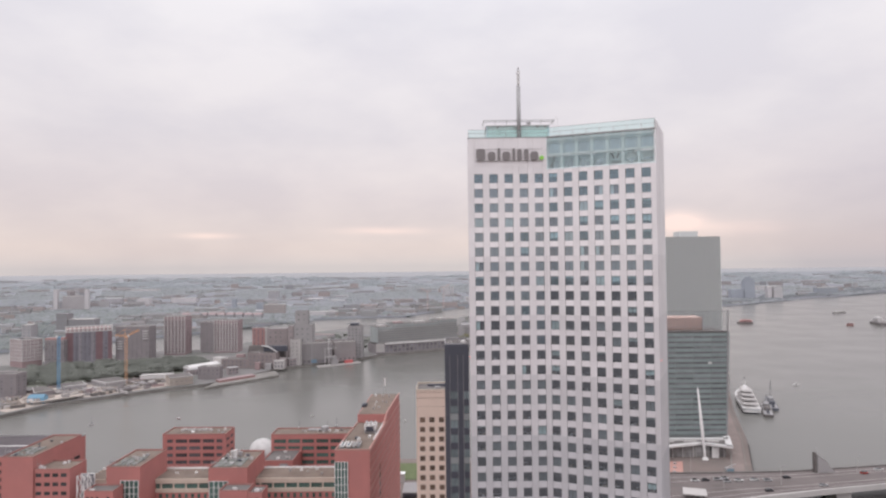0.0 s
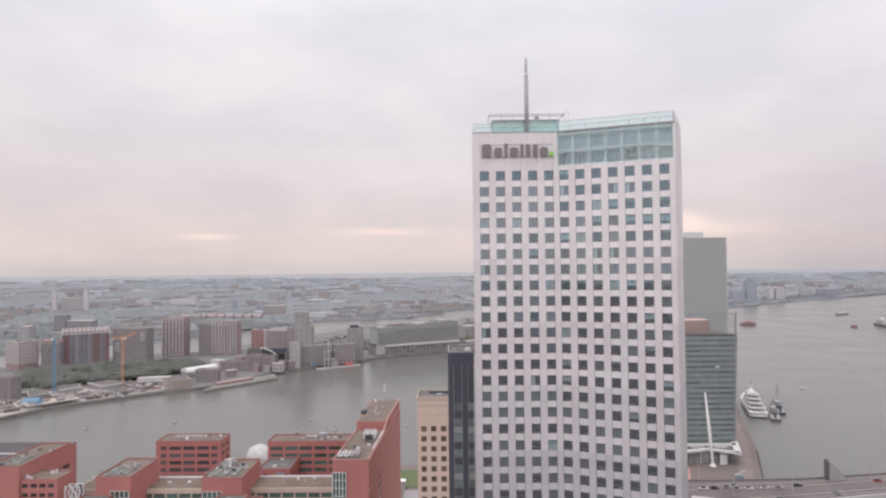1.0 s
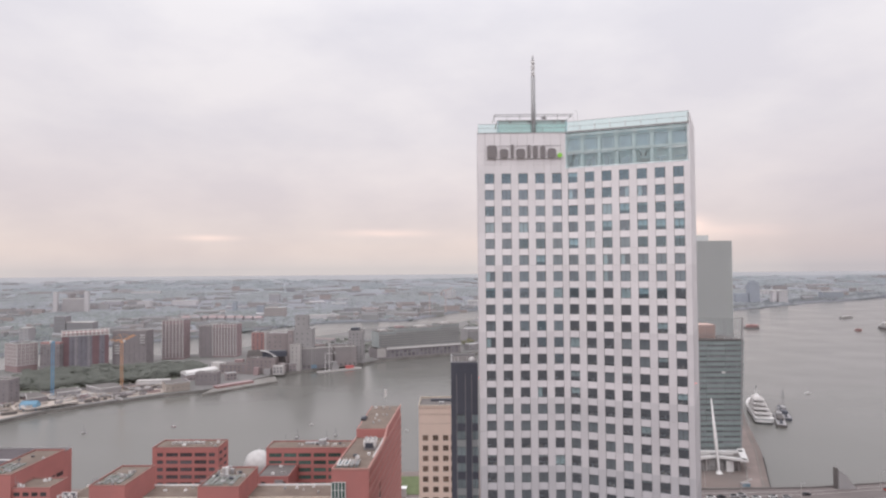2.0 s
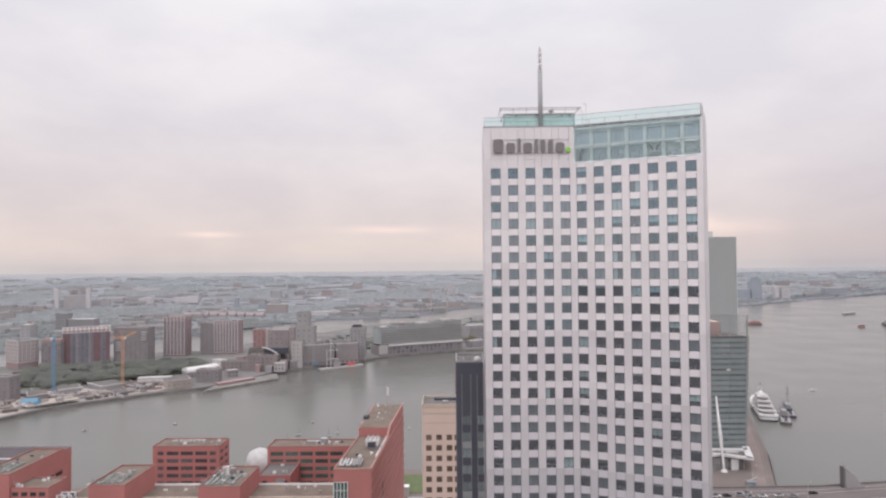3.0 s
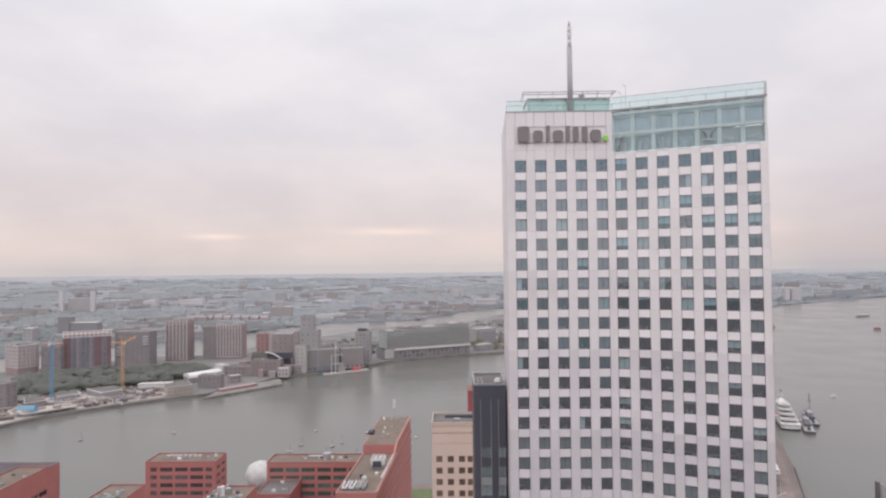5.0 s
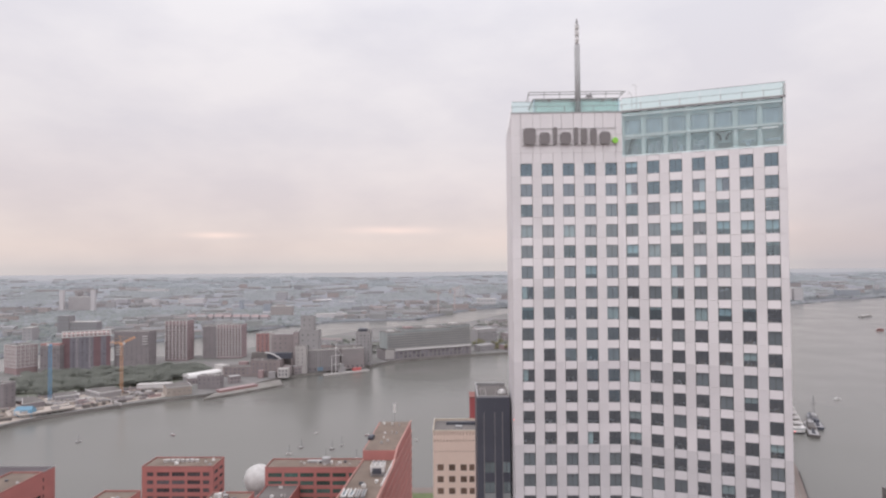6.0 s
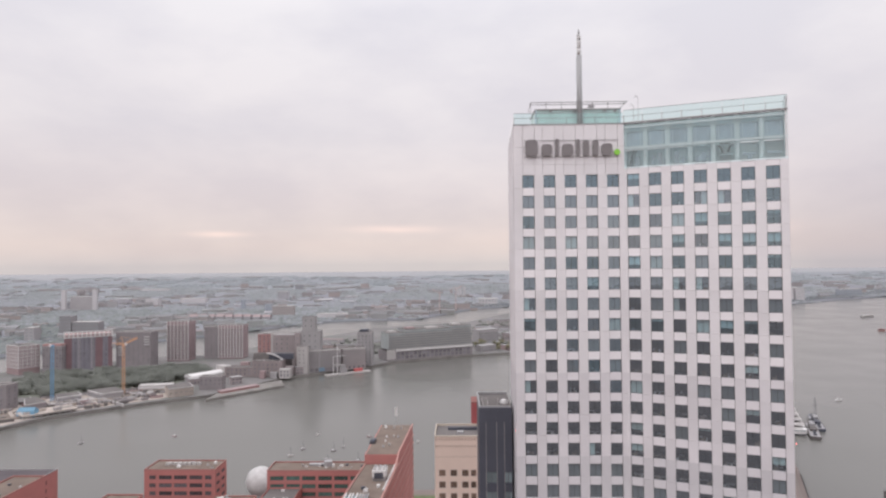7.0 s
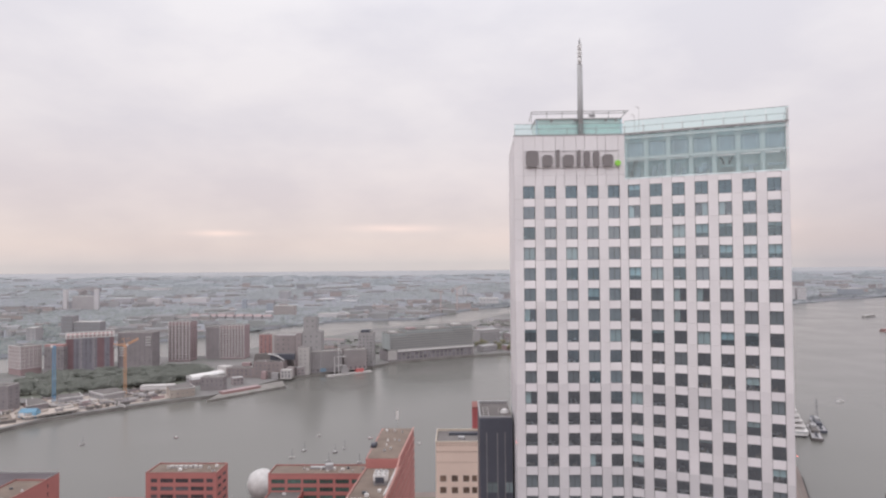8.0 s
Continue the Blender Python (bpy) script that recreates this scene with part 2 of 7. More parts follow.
BACKDROP = mat("hazed_horizon_plain", (0.285, 0.284, 0.301), 0.95, vary=0.06, scale=0.003, fine=0.012)
# pane colour lifted to give distant windows the low contrast of haze
FARGLASS = mat("haze_lightened_window", (0.185, 0.178, 0.195), 0.25, vary=0.3, each=0.3)
DEEPGLASS = mat("recessed_window", (0.12, 0.108, 0.118), 0.25, vary=0.3, each=0.4)
WATER = water_material()
WHITE = mat("white_paint", (0.62, 0.60, 0.60), 0.5, vary=0.1)
BLUE = mat("blue_paint", (0.16, 0.31, 0.46), 0.5, vary=0.08)
ORANGE = mat("orange_paint", (0.60, 0.34, 0.20), 0.5, vary=0.08)
# brick and concrete tones from here are lifted to suggest haze over the peninsula
BRICK = mat("brown_brick", (0.315, 0.232, 0.236), 0.85, vary=0.12, scale=0.12, fine=1.4)
DBRICK = mat("dark_brick", (0.236, 0.212, 0.22), 0.85, vary=0.12, scale=0.12, fine=1.4)
GREYBRICK = mat("grey_brown_brick", (0.242, 0.205, 0.205), 0.85, vary=0.14, scale=0.12, fine=1.4)
RBRICK = mat("red_brick", (0.34, 0.195, 0.19), 0.85, vary=0.12, scale=0.12, fine=1.4)
NAVYC = mat("navy_cladding", (0.202, 0.19, 0.222), 0.7, vary=0.12, scale=0.12, fine=1.4)
PURPLE = mat("plum_brick", (0.20, 0.125, 0.135), 0.85, vary=0.12, scale=0.12, fine=1.4)
MAUVE = mat("mauve_brick", (0.315, 0.238, 0.247), 0.85, vary=0.12, scale=0.12, fine=1.4)
PINKC = mat("pinkish_render", (0.295, 0.255, 0.258), 0.85, vary=0.14, scale=0.08, fine=0.8)
GREYC = mat("grey_concrete", (0.315, 0.30, 0.305), 0.85, vary=0.14, scale=0.06, fine=0.8)
PALEC = mat("pale_concrete", (0.43, 0.405, 0.40), 0.85, vary=0.1, scale=0.08, fine=0.8)
SLATE = mat("grey_green_cladding", (0.25, 0.265, 0.27), 0.5, vary=0.1, scale=0.1)
TOZ = mat("green_louvre_panel", (0.22, 0.26, 0.26), 0.45, vary=0.12, scale=0.15, each=0.07)
RIB = mat("grey_rib", (0.565, 0.58, 0.578), 0.5, vary=0.06)
RIBWALL = mat("grey_ribbed_wall", (0.15, 0.153, 0.16), 0.5, vary=0.08)


def leafy(name, col, through_leaf=0.5, **more):
    """Foliage: a matt surface that also lets light through."""
    m = mat(name, col, 0.85, **more)
    nt = m.node_tree
    p = nt.nodes["Principled BSDF"]
    tl, mix = nt.nodes.new("ShaderNodeBsdfTranslucent"), nt.nodes.new("ShaderNodeMixShader")
    mix.inputs[0].default_value = through_leaf
    nt.links.new(p.inputs["Base Color"].links[0].from_socket, tl.inputs[0])
    nt.links.new(p.outputs[0], mix.inputs[1]), nt.links.new(tl.outputs[0], mix.inputs[2])
    nt.links.new(mix.outputs[0], nt.nodes["Material Output"].inputs[0])
    return m


# leaf tones are greyed, paler and bluer with distance: haze painted into the foliage
LEAF = leafy("hazed_leaf_green", (0.298, 0.308, 0.282), vary=0.2, scale=0.06, fine=0.7)
FARLEAF = leafy("hazed_distant_leaf", (0.468, 0.478, 0.487), 0.5, vary=0.1, scale=0.01, fine=0.1, ramp=[(0.440, 0.453, 0.478), (0.411, 0.434, 0.448), (0.452, 0.461, 0.485), (0.419, 0.439, 0.445), (0.396, 0.416, 0.431)])
OUTERLEAF = leafy("hazed_outer_leaf", (0.449, 0.471, 0.488), 0.5, vary=0.1, scale=0.01, fine=0.1, ramp=[(0.421, 0.448, 0.476), (0.392, 0.426, 0.447), (0.434, 0.456, 0.486), (0.402, 0.432, 0.444), (0.378, 0.409, 0.432)])
MIDLEAF = leafy("hazed_town_leaf", (0.438, 0.458, 0.482), 0.5, vary=0.12, scale=0.01, fine=0.1, ramp=[(0.453, 0.464, 0.497), (0.411, 0.431, 0.458), (0.470, 0.475, 0.518), (0.428, 0.447, 0.454), (0.387, 0.404, 0.431)])
NEARLEAF = leafy("hazed_near_leaf", (0.337, 0.360, 0.359), 0.5, vary=0.12, scale=0.01, fine=0.1, ramp=[(0.349, 0.370, 0.373), (0.316, 0.342, 0.345), (0.369, 0.380, 0.390), (0.330, 0.360, 0.341), (0.295, 0.317, 0.323)])
BARK = mat("bark", (0.12, 0.09, 0.07), 0.9, vary=0.2)
HOUSES = mat("town_houses", (0.3, 0.28, 0.28), 0.9, vary=0.12, scale=0.05, fine=0.4,
             ramp=[(0.338, 0.312, 0.312), (0.375, 0.306, 0.294), (0.375, 0.350, 0.350), (0.312, 0.294, 0.306), (0.375, 0.331, 0.319), (0.362, 0.350, 0.362), (0.475, 0.450, 0.444), (0.325, 0.294, 0.294)])
# far walls lightened against their roofs, all washed out in colour as haze would
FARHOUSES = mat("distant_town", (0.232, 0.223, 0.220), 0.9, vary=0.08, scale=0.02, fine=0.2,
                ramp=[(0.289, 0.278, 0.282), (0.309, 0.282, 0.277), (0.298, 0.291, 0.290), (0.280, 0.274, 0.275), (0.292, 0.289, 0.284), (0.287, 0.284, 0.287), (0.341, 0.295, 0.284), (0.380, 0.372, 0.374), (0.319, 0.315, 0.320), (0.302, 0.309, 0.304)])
FARGREY = mat("haze_grey", (0.377, 0.363, 0.386), 0.9, vary=0.08, scale=0.02, fine=0.1)
FARDARK = mat("haze_dark_grey", (0.25, 0.238, 0.25), 0.9, vary=0.1, scale=0.03, fine=0.2)
FARMILL = mat("haze_mill_grey", (0.365, 0.345, 0.355), 0.9, vary=0.1, scale=0.03, fine=0.2)
FARPALE = mat("haze_pale", (0.515, 0.492, 0.507), 0.9, vary=0.08, scale=0.02, fine=0.1)
FARBLUE = mat("haze_blue_grey", (0.31, 0.33, 0.372), 0.8, vary=0.08, scale=0.02, fine=0.1)
FARSLABS = mat("haze_slabs", (0.33, 0.31, 0.32), 0.9, vary=0.1, scale=0.02, fine=0.2, ramp=[(0.34, 0.322, 0.33), (0.30, 0.275, 0.278), (0.36, 0.315, 0.31), (0.385, 0.37, 0.38), (0.285, 0.282, 0.30)])
FARROOFS = mat("haze_roofs", (0.201, 0.193, 0.203), 0.9, vary=0.08, scale=0.02, fine=0.2,
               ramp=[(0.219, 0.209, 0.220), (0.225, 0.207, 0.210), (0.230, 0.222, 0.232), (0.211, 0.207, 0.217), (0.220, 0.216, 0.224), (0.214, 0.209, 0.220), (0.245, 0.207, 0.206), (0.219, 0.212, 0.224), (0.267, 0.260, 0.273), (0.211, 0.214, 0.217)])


# ---- mesh building ----
class Geo:
    """Collects vertices and faces; every box or prism is an island of its own."""

    def __init__(self, m=None):
        self.v, self.f, self.k, self.m = [], [], [], m or Matrix()

    def add(self, vs, fs, k=0):
        n = len(self.v)
        self.v += [tuple(self.m @ Vector(v)) for v in vs]
        self.f += [[n + i for i in f] for f in fs]
        self.k += [k] * len(fs)
        return self

    def box(self, x0, x1, y0, y1, z0, z1, k=0):
        return self.add([(x0, y0, z0), (x1, y0, z0), (x1, y1, z0), (x0, y1, z0), (x0, y0, z1), (x1, y0, z1), (x1, y1, z1), (x0, y1, z1)],
                        [(3, 2, 1, 0), (4, 5, 6, 7), (0, 1, 5, 4), (1, 2, 6, 5), (2, 3, 7, 6), (3, 0, 4, 7)], k)

    def prism(self, poly, z0, z1, k=0, top=None):
        n, top = len(poly), top or poly
        area = sum(a[0] * b[1] - b[0] * a[1] for a, b in zip(poly, poly[1:] + poly[:1]))
        if area < 0:
            poly, top = poly[::-1], top[::-1]
        vs = [(x, y, z0) for x, y in poly] + [(x, y, z1) for x, y in top]
        fs = [tuple(range(n - 1, -1, -1)), tuple(range(n, 2 * n))] + [(i, (i + 1) % n, n + (i + 1) % n, n + i) for i in range(n)]
        return self.add(vs, fs, k)

    def strut(self, a, b, w, k=0):
        """A square bar from a to b."""
        a, b = Vector(a), Vector(b)
        d = (b - a).normalized()
        s = d.cross(Vector((0, 0, 1)) if abs(d.z) < 0.9 else Vector((1, 0, 0))).normalized() * w / 2
        u = d.cross(s).normalized() * w / 2
        vs = [p + q for p in (a, b) for q in (-s - u, s - u, s + u, -s + u)]
        return self.add(vs, [(0, 1, 2, 3), (7, 6, 5, 4), (4, 5, 1, 0), (5, 6, 2, 1), (6, 7, 3, 2), (7, 4, 0, 3)], k)

    def cone(self, x, y, z0, z1, r0, r1, n=12, k=0):
        vs = [(x + r * math.cos(6.28319 * i / n), y + r * math.sin(6.28319 * i / n), z) for z, r in ((z0, r0), (z1, r1)) for i in range(n)]
        return self.add(vs, [tuple(range(n - 1, -1, -1)), tuple(range(n, 2 * n))] + [(i, (i + 1) % n, n + (i + 1) % n, n + i) for i in range(n)], k)

    def wall(self, xs, zs, is_open, depth, y=0.0, k=0):
        """A wall in the x-z plane facing -y, with openings that have reveals."""
        for i in range(len(xs) - 1):
            for j in range(len(zs) - 1):
                a, b, c, d = xs[i], xs[i + 1], zs[j], zs[j + 1]
                if is_open(i, j):
                    p, q = y, y + depth
                    self.add([(a, p, c), (b, p, c), (b, p, d), (a, p, d), (a, q, c), (b, q, c), (b, q, d), (a, q, d)],
                             [(0, 1, 5, 4), (1, 2, 6, 5), (2, 3, 7, 6), (3, 0, 4, 7)], k)
                else:
                    self.add([(a, y, c), (b, y, c), (b, y, d), (a, y, d)], [(0, 1, 2, 3)], k)
        return self

    def mesh(self, name, mats, weld=False):
        me = bpy.data.meshes.new(name)
        me.from_pydata(self.v, [], self.f)
        for m in mats if isinstance(mats, (list, tuple)) else [mats]:
            me.materials.append(m)
        if any(self.k):
            me.polygons.foreach_set("material_index", self.k)
        me.update()
        if weld:
            bm = bmesh.new()
            bm.from_mesh(me)
            bmesh.ops.remove_doubles(bm, verts=bm.verts, dist=0.0005)
            bm.to_mesh(me)
            bm.free()
        return me

    def part(self, name, mats, parent=None, label=""):
        return tagged(child(name, self.mesh(name, mats), parent), label)


def child(name, data, parent=None, m=None):
    ob = new(name, data)
    if parent:
        ob.parent = parent
    if m:
        ob.matrix_basis = m
    return ob


def thing(name, label, category, x=0, y=0, z=0, turn=0, group="", kind=""):
    ob = new(name)
    ob.matrix_basis = pose(x, y, z, 0, 0, turn)
    ob.empty_display_size = 1
    return tagged(ob, label, category, group, kind)


def smooth(ob):
    ob.data.polygons.foreach_set("use_smooth", [True] * len(ob.data.polygons))
    return ob


def inside(x, y, poly):
    hit = False
    for (ax, ay), (bx, by) in zip(poly, poly[1:] + poly[:1]):
        if (ay > y) != (by > y) and x < (bx - ax) * (y - ay) / (by - ay) + ax:
            hit = not hit
    return hit


# ---- water and land ----
BANK = [(-1500, 330), (-700, 440), (-470, 512), (-398, 564), (-378, 615), (-342, 652), (-305, 686), (-268, 712), (-238, 768), (-215.5, 819), (-179, 850), (-161, 866),
        (-122, 901), (-100, 936), (-50, 969), (8, 1000), (68, 1022), (190, 1075), (300, 1180)]
BACK = [(330, 1400), (250, 1760), (125, 1795), (14, 1539), (-160, 1444), (-208, 1354), (-269, 1239), (-330, 1130), (-378, 1012), (-450, 1000), (-530, 925), (-600, 857), (-1500, 560)]
FARBANK = [(-4700, 980), (-2200, 1000), (-1400, 900), (-707, 1007), (-548, 1208), (-501, 1264), (-440, 1371), (-347, 1560), (-248, 1613), (-110, 1636), (36, 1972), (146, 2086), (400, 2150), (833, 1922), (944, 2016),
           (1202, 2233), (1491, 2419), (1786, 2648), (2600, 3000), (4700, 3600)]
PIER = [(-3500, 396), (-140, 398), (-60, 406), (-34, 428), (-24, 428), (62, 432), (180, 620), (320, 900), (350, 900), (328, 752), (284, 652), (250, 564), (216, 466), (186, 393), (166, 340), (150, 250), (150, -3500), (-3500, -3500)]


def far_height(x, y):
    """The plain climbs to a low rim far out, shaped to fit the camera's horizon."""
    r = max(0.0, (y - 2300) / 2550)
    return 82 * r ** 1.25


def land(name, label, poly, z, material, wall=STONE):
    g = Geo().prism(poly, -6, z - 0.3)
    ob = tagged(g.part(name, wall), label, "ground", kind="structure")
    Geo().prism(poly, z - 0.296, z).part("surface", material, ob)
    return ob


g = Geo()
g.add([(-6000, -3500, -3), (6000, -3500, -3), (6000, 5200, -3), (-6000, 5200, -3)], [(0, 1, 2, 3)])
tagged(g.part("water", WATER), "grey-green harbour and river water, nearly calm", "water", kind="structure")
land("ground_pier", "paved pier with a stone quay edge between two harbour waters", PIER, 0, PAVE)
fender = Geo()
for (ax, ay), (bx, by) in (((186, 393), (212, 456)),):
    d = Vector((bx - ax, by - ay)).normalized()
    n = Vector((d.y, -d.x))
    fender.prism([(ax, ay), (bx, by), (bx + n.x * 0.9, by + n.y * 0.6), (ax + n.x * 0.6, ay + n.y * 0.6)], -3.6, 0.15)
tagged(fender.part("quay_fender", mat("tarred_timber", (0.05, 0.045, 0.045), 0.8)), "dark tarred timber fender along the river quay", "fender", kind="structure")
land("ground_peninsula", "built-up harbour peninsula with a stone quay", BANK + BACK, 0, LAND)


def far_plain():
    def sheet(rows, first, last):
        verts, faces, n = [], [], len(FARBANK)
        for j in range(rows + 1):
            s = first + (last - first) * j / rows
            for x, y in FARBANK:
                yy = y + (4860 - y) * s
                xx = x * (1 + (yy / y - 1) * 0.85) if abs(x) < 4000 else x * (1 + s)
                verts.append((xx, yy, far_height(xx, yy)))
        for j in range(rows):
            for i in range(n - 1):
                a = j * n + i
                faces.append((a, a + 1, a + n + 1, a + n))
        return verts, faces, n

    # three sheets, each with more haze mixed into its colour than the last
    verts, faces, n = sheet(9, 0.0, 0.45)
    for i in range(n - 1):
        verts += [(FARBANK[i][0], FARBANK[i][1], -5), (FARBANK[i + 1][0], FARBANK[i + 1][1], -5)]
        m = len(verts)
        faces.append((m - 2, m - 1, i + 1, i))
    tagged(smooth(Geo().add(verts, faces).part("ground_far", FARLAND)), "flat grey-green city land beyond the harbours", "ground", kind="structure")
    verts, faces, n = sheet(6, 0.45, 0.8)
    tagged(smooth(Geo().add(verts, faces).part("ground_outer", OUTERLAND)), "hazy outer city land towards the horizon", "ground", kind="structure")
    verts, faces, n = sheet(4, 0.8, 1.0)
    tagged(smooth(Geo().add(verts, faces).part("backdrop", BACKDROP)), "grey horizon of the distant plain, paled as by haze", "backdrop", kind="structure")


far_plain()

# ---- the white office tower ----
PITCH = [150.1 - 3.495 * i for i in range(11)] + [115.15 - 3.51 * i for i in range(1, 6)] + [97.6 - 3.62 * i for i in range(1, 27)]
SHOWN = 22
WIN_H, GAP = 2.15, 0.03
LEFT_O, RIGHT_O = (6.5, 150.0), (25.3, 150.0)
RIGHT_END = (48.37, 140.87)
R_TURN = math.degrees(math.atan2(RIGHT_END[1] - 150.0, RIGHT_END[0] - 25.3))
R_LEN = math.hypot(RIGHT_END[1] - 150.0, RIGHT_END[0] - 25.3)
D_PT = (55.6, 157.2)
LEFT_WINS = [(1.5 + 3.6 * k, 1.97) for k in range(5)]
RIGHT_WINS = [(0.5 + 3.53 * k, 1.95) for k in range(7)]


# how each window stands, storey by storey from the top: b sky blue tinted into the sheen, m muted shade, B blind down,
# T blind half down, t blind a little down, L and R one half covered, S pale things on the sill
STATES = {False: ["bbbbb", "mmmmm", "bmmmm", "BmBmm", "mmSSm", "mmmTm", "Lmmmm", "t...B", "m..m.", "m.mbm", "L....", ".....", ".....", "...L.", "mmmmm", "mmmmm", ".SSS.", "tmmtB", ".mmmm", ".mm.m", "m..Sm", "..m.."],
          True: ["Tbbbbbb", "LbbRLbb", "b.BTtSt", ".mT.TTT", "TBSmSSt", ".mLLmmm", ".mLmmmm", "bt.BTt.", "..m...m", "....ST.", "B..mmmm", "SS.SmTS", "T.mt.S.", "T.....T", "......m", "mmm.TSm", "mSmm..t", "..mmm..", ".m..t..", "m.S..m.", "..mS..T", ".m..m.."]}


def tower_face(tower, origin, turn, length, wins):
    """Piers, spandrels and windows of one face; x runs along it, -y is outside."""
    base = Matrix.Translation((*origin, 0)) @ pose(0, 0, 0, 0, 0, turn)
    edges = [0.0] + [e for u, w in wins for e in (u, u + w)] + [length]
    piers = [(edges[i], edges[i + 1]) for i in range(0, len(edges), 2)]
    rnd = random.Random(int(length * 100))
    cache = {}

    def shared(key, build):
        if key not in cache:
            cache[key] = build()
        return cache[key]

    heights = list(zip(PITCH, PITCH[1:]))
    lower = Geo(base)
    lower_glass = Geo(base)
    for r, (top, nxt) in enumerate(heights):
        h = round(top - nxt, 3)
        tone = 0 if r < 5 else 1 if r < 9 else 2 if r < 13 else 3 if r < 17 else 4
        # a storey runs from this window head down to the next one
        for a, b in piers:
            w = round(b - a, 3)
            if w < 0.05:
                continue
            if r < SHOWN:
                if r == 0:
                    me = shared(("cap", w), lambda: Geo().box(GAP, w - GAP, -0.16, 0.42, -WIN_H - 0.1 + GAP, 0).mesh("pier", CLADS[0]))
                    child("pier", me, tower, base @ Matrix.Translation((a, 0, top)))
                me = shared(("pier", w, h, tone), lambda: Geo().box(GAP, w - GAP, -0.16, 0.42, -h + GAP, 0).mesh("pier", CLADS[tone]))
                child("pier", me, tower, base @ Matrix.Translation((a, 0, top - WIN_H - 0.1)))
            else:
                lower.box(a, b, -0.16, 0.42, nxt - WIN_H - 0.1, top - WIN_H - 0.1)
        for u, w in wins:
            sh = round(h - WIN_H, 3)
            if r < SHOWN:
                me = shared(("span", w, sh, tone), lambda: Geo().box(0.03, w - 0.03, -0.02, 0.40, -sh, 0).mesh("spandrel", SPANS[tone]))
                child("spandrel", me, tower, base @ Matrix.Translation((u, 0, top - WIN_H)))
                wm = base @ Matrix.Translation((u, 0.16, top - WIN_H))

                def frame_mesh():
                    f = Geo().wall([0, 0.06, w * 0.5 - 0.025, w * 0.5 + 0.025, w - 0.06, w], [0, 0.06, WIN_H - 0.06, WIN_H], lambda i, j: i in (1, 3) and j == 1, 0.08)
                    return f.mesh("window", FRAME, True)

                win = child("window", shared(("frame", w), frame_mesh), tower, wm)
                col = wins.index((u, w))
                state = STATES[length > 20][r][col]
                tinted = state == "b" or (r < 9 and state in "TtS")
                pane = child("pane", shared(("pane", w, tinted), lambda: Geo().add([(0.06, 0.04, 0.06), (w - 0.06, 0.04, 0.06), (w - 0.06, 0.04, WIN_H - 0.06), (0.06, 0.04, WIN_H - 0.06)], [(0, 1, 2, 3)]).mesh("pane", PANE_BLUE if tinted else PANE)), win)
                pane.visible_shadow = False
                if state in "mBTtLR":
                    drop = {"T": 1.0 + 0.2 * rnd.randint(-1, 2), "t": 0.4}.get(state, WIN_H - 0.14)
                    cloth = SHADE if state == "m" else BLIND
                    x0 = round(w * 0.5 + 0.03 if state == "R" else 0.07, 3)
                    x1 = round(w * 0.5 - 0.03 if state == "L" else w - 0.07, 3)
                    me = shared(("blind", w, drop, x0, x1, cloth.name), lambda: Geo().box(x0, x1, 0.10, 0.115, WIN_H - 0.07 - drop, WIN_H - 0.07).mesh("blind", cloth))
                    child("blind", me, win)
                if state in "SL" or rnd.random() < 0.18:
                    q = round(w * rnd.choice((0.12, 0.35, 0.6)), 3)
                    me = shared(("box", q), lambda: Geo().box(q, q + 0.5, 0.14, 0.3, 0.06, 0.42).box(q + 0.55, q + 0.72, 0.16, 0.3, 0.06, 0.75).mesh("sill_box", DESK))
                    child("sill_box", me, win)
            else:
                lower.box(u, u + w, -0.02, 0.40, nxt, top - WIN_H)
                lower_glass.box(u, u + w, 0.16, 0.2, top - WIN_H, top)
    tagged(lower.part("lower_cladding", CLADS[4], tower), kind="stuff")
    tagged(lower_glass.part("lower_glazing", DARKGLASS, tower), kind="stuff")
    # things on the sills and desks behind the glass
    desks = Geo(base)
    for r in range(SHOWN):
        for u, w in wins:
            z = PITCH[r] - WIN_H - 0.62
            if rnd.random() < 0.75:
                x, d = u + rnd.uniform(-0.6, 0.6), rnd.uniform(0.9, 2.2)
                desks.box(x, x + rnd.uniform(1.2, 1.9), d, d + 0.8, z + 0.68, z + 0.74)
                desks.box(x + 0.1, x + 0.16, d + 0.3, d + 0.4, z, z + 0.68)
                for _ in range(rnd.randint(0, 4)):
                    q, s = u + rnd.uniform(0.1, w - 0.5), rnd.uniform(0.1, 0.45)
                    desks.box(q, q + s, 0.55, 0.75, z + 0.6, z + 0.6 + rnd.uniform(0.12, 0.5))
                for _ in range(rnd.randint(0, 3)):
                    q = x + rnd.uniform(0.1, 1.2)
                    desks.box(q, q + rnd.uniform(0.15, 0.5), d + 0.2, d + 0.35, z + 0.76, z + rnd.uniform(0.9, 1.25))
    tagged(desks.part("office_furniture", DESK, tower), kind="stuff")


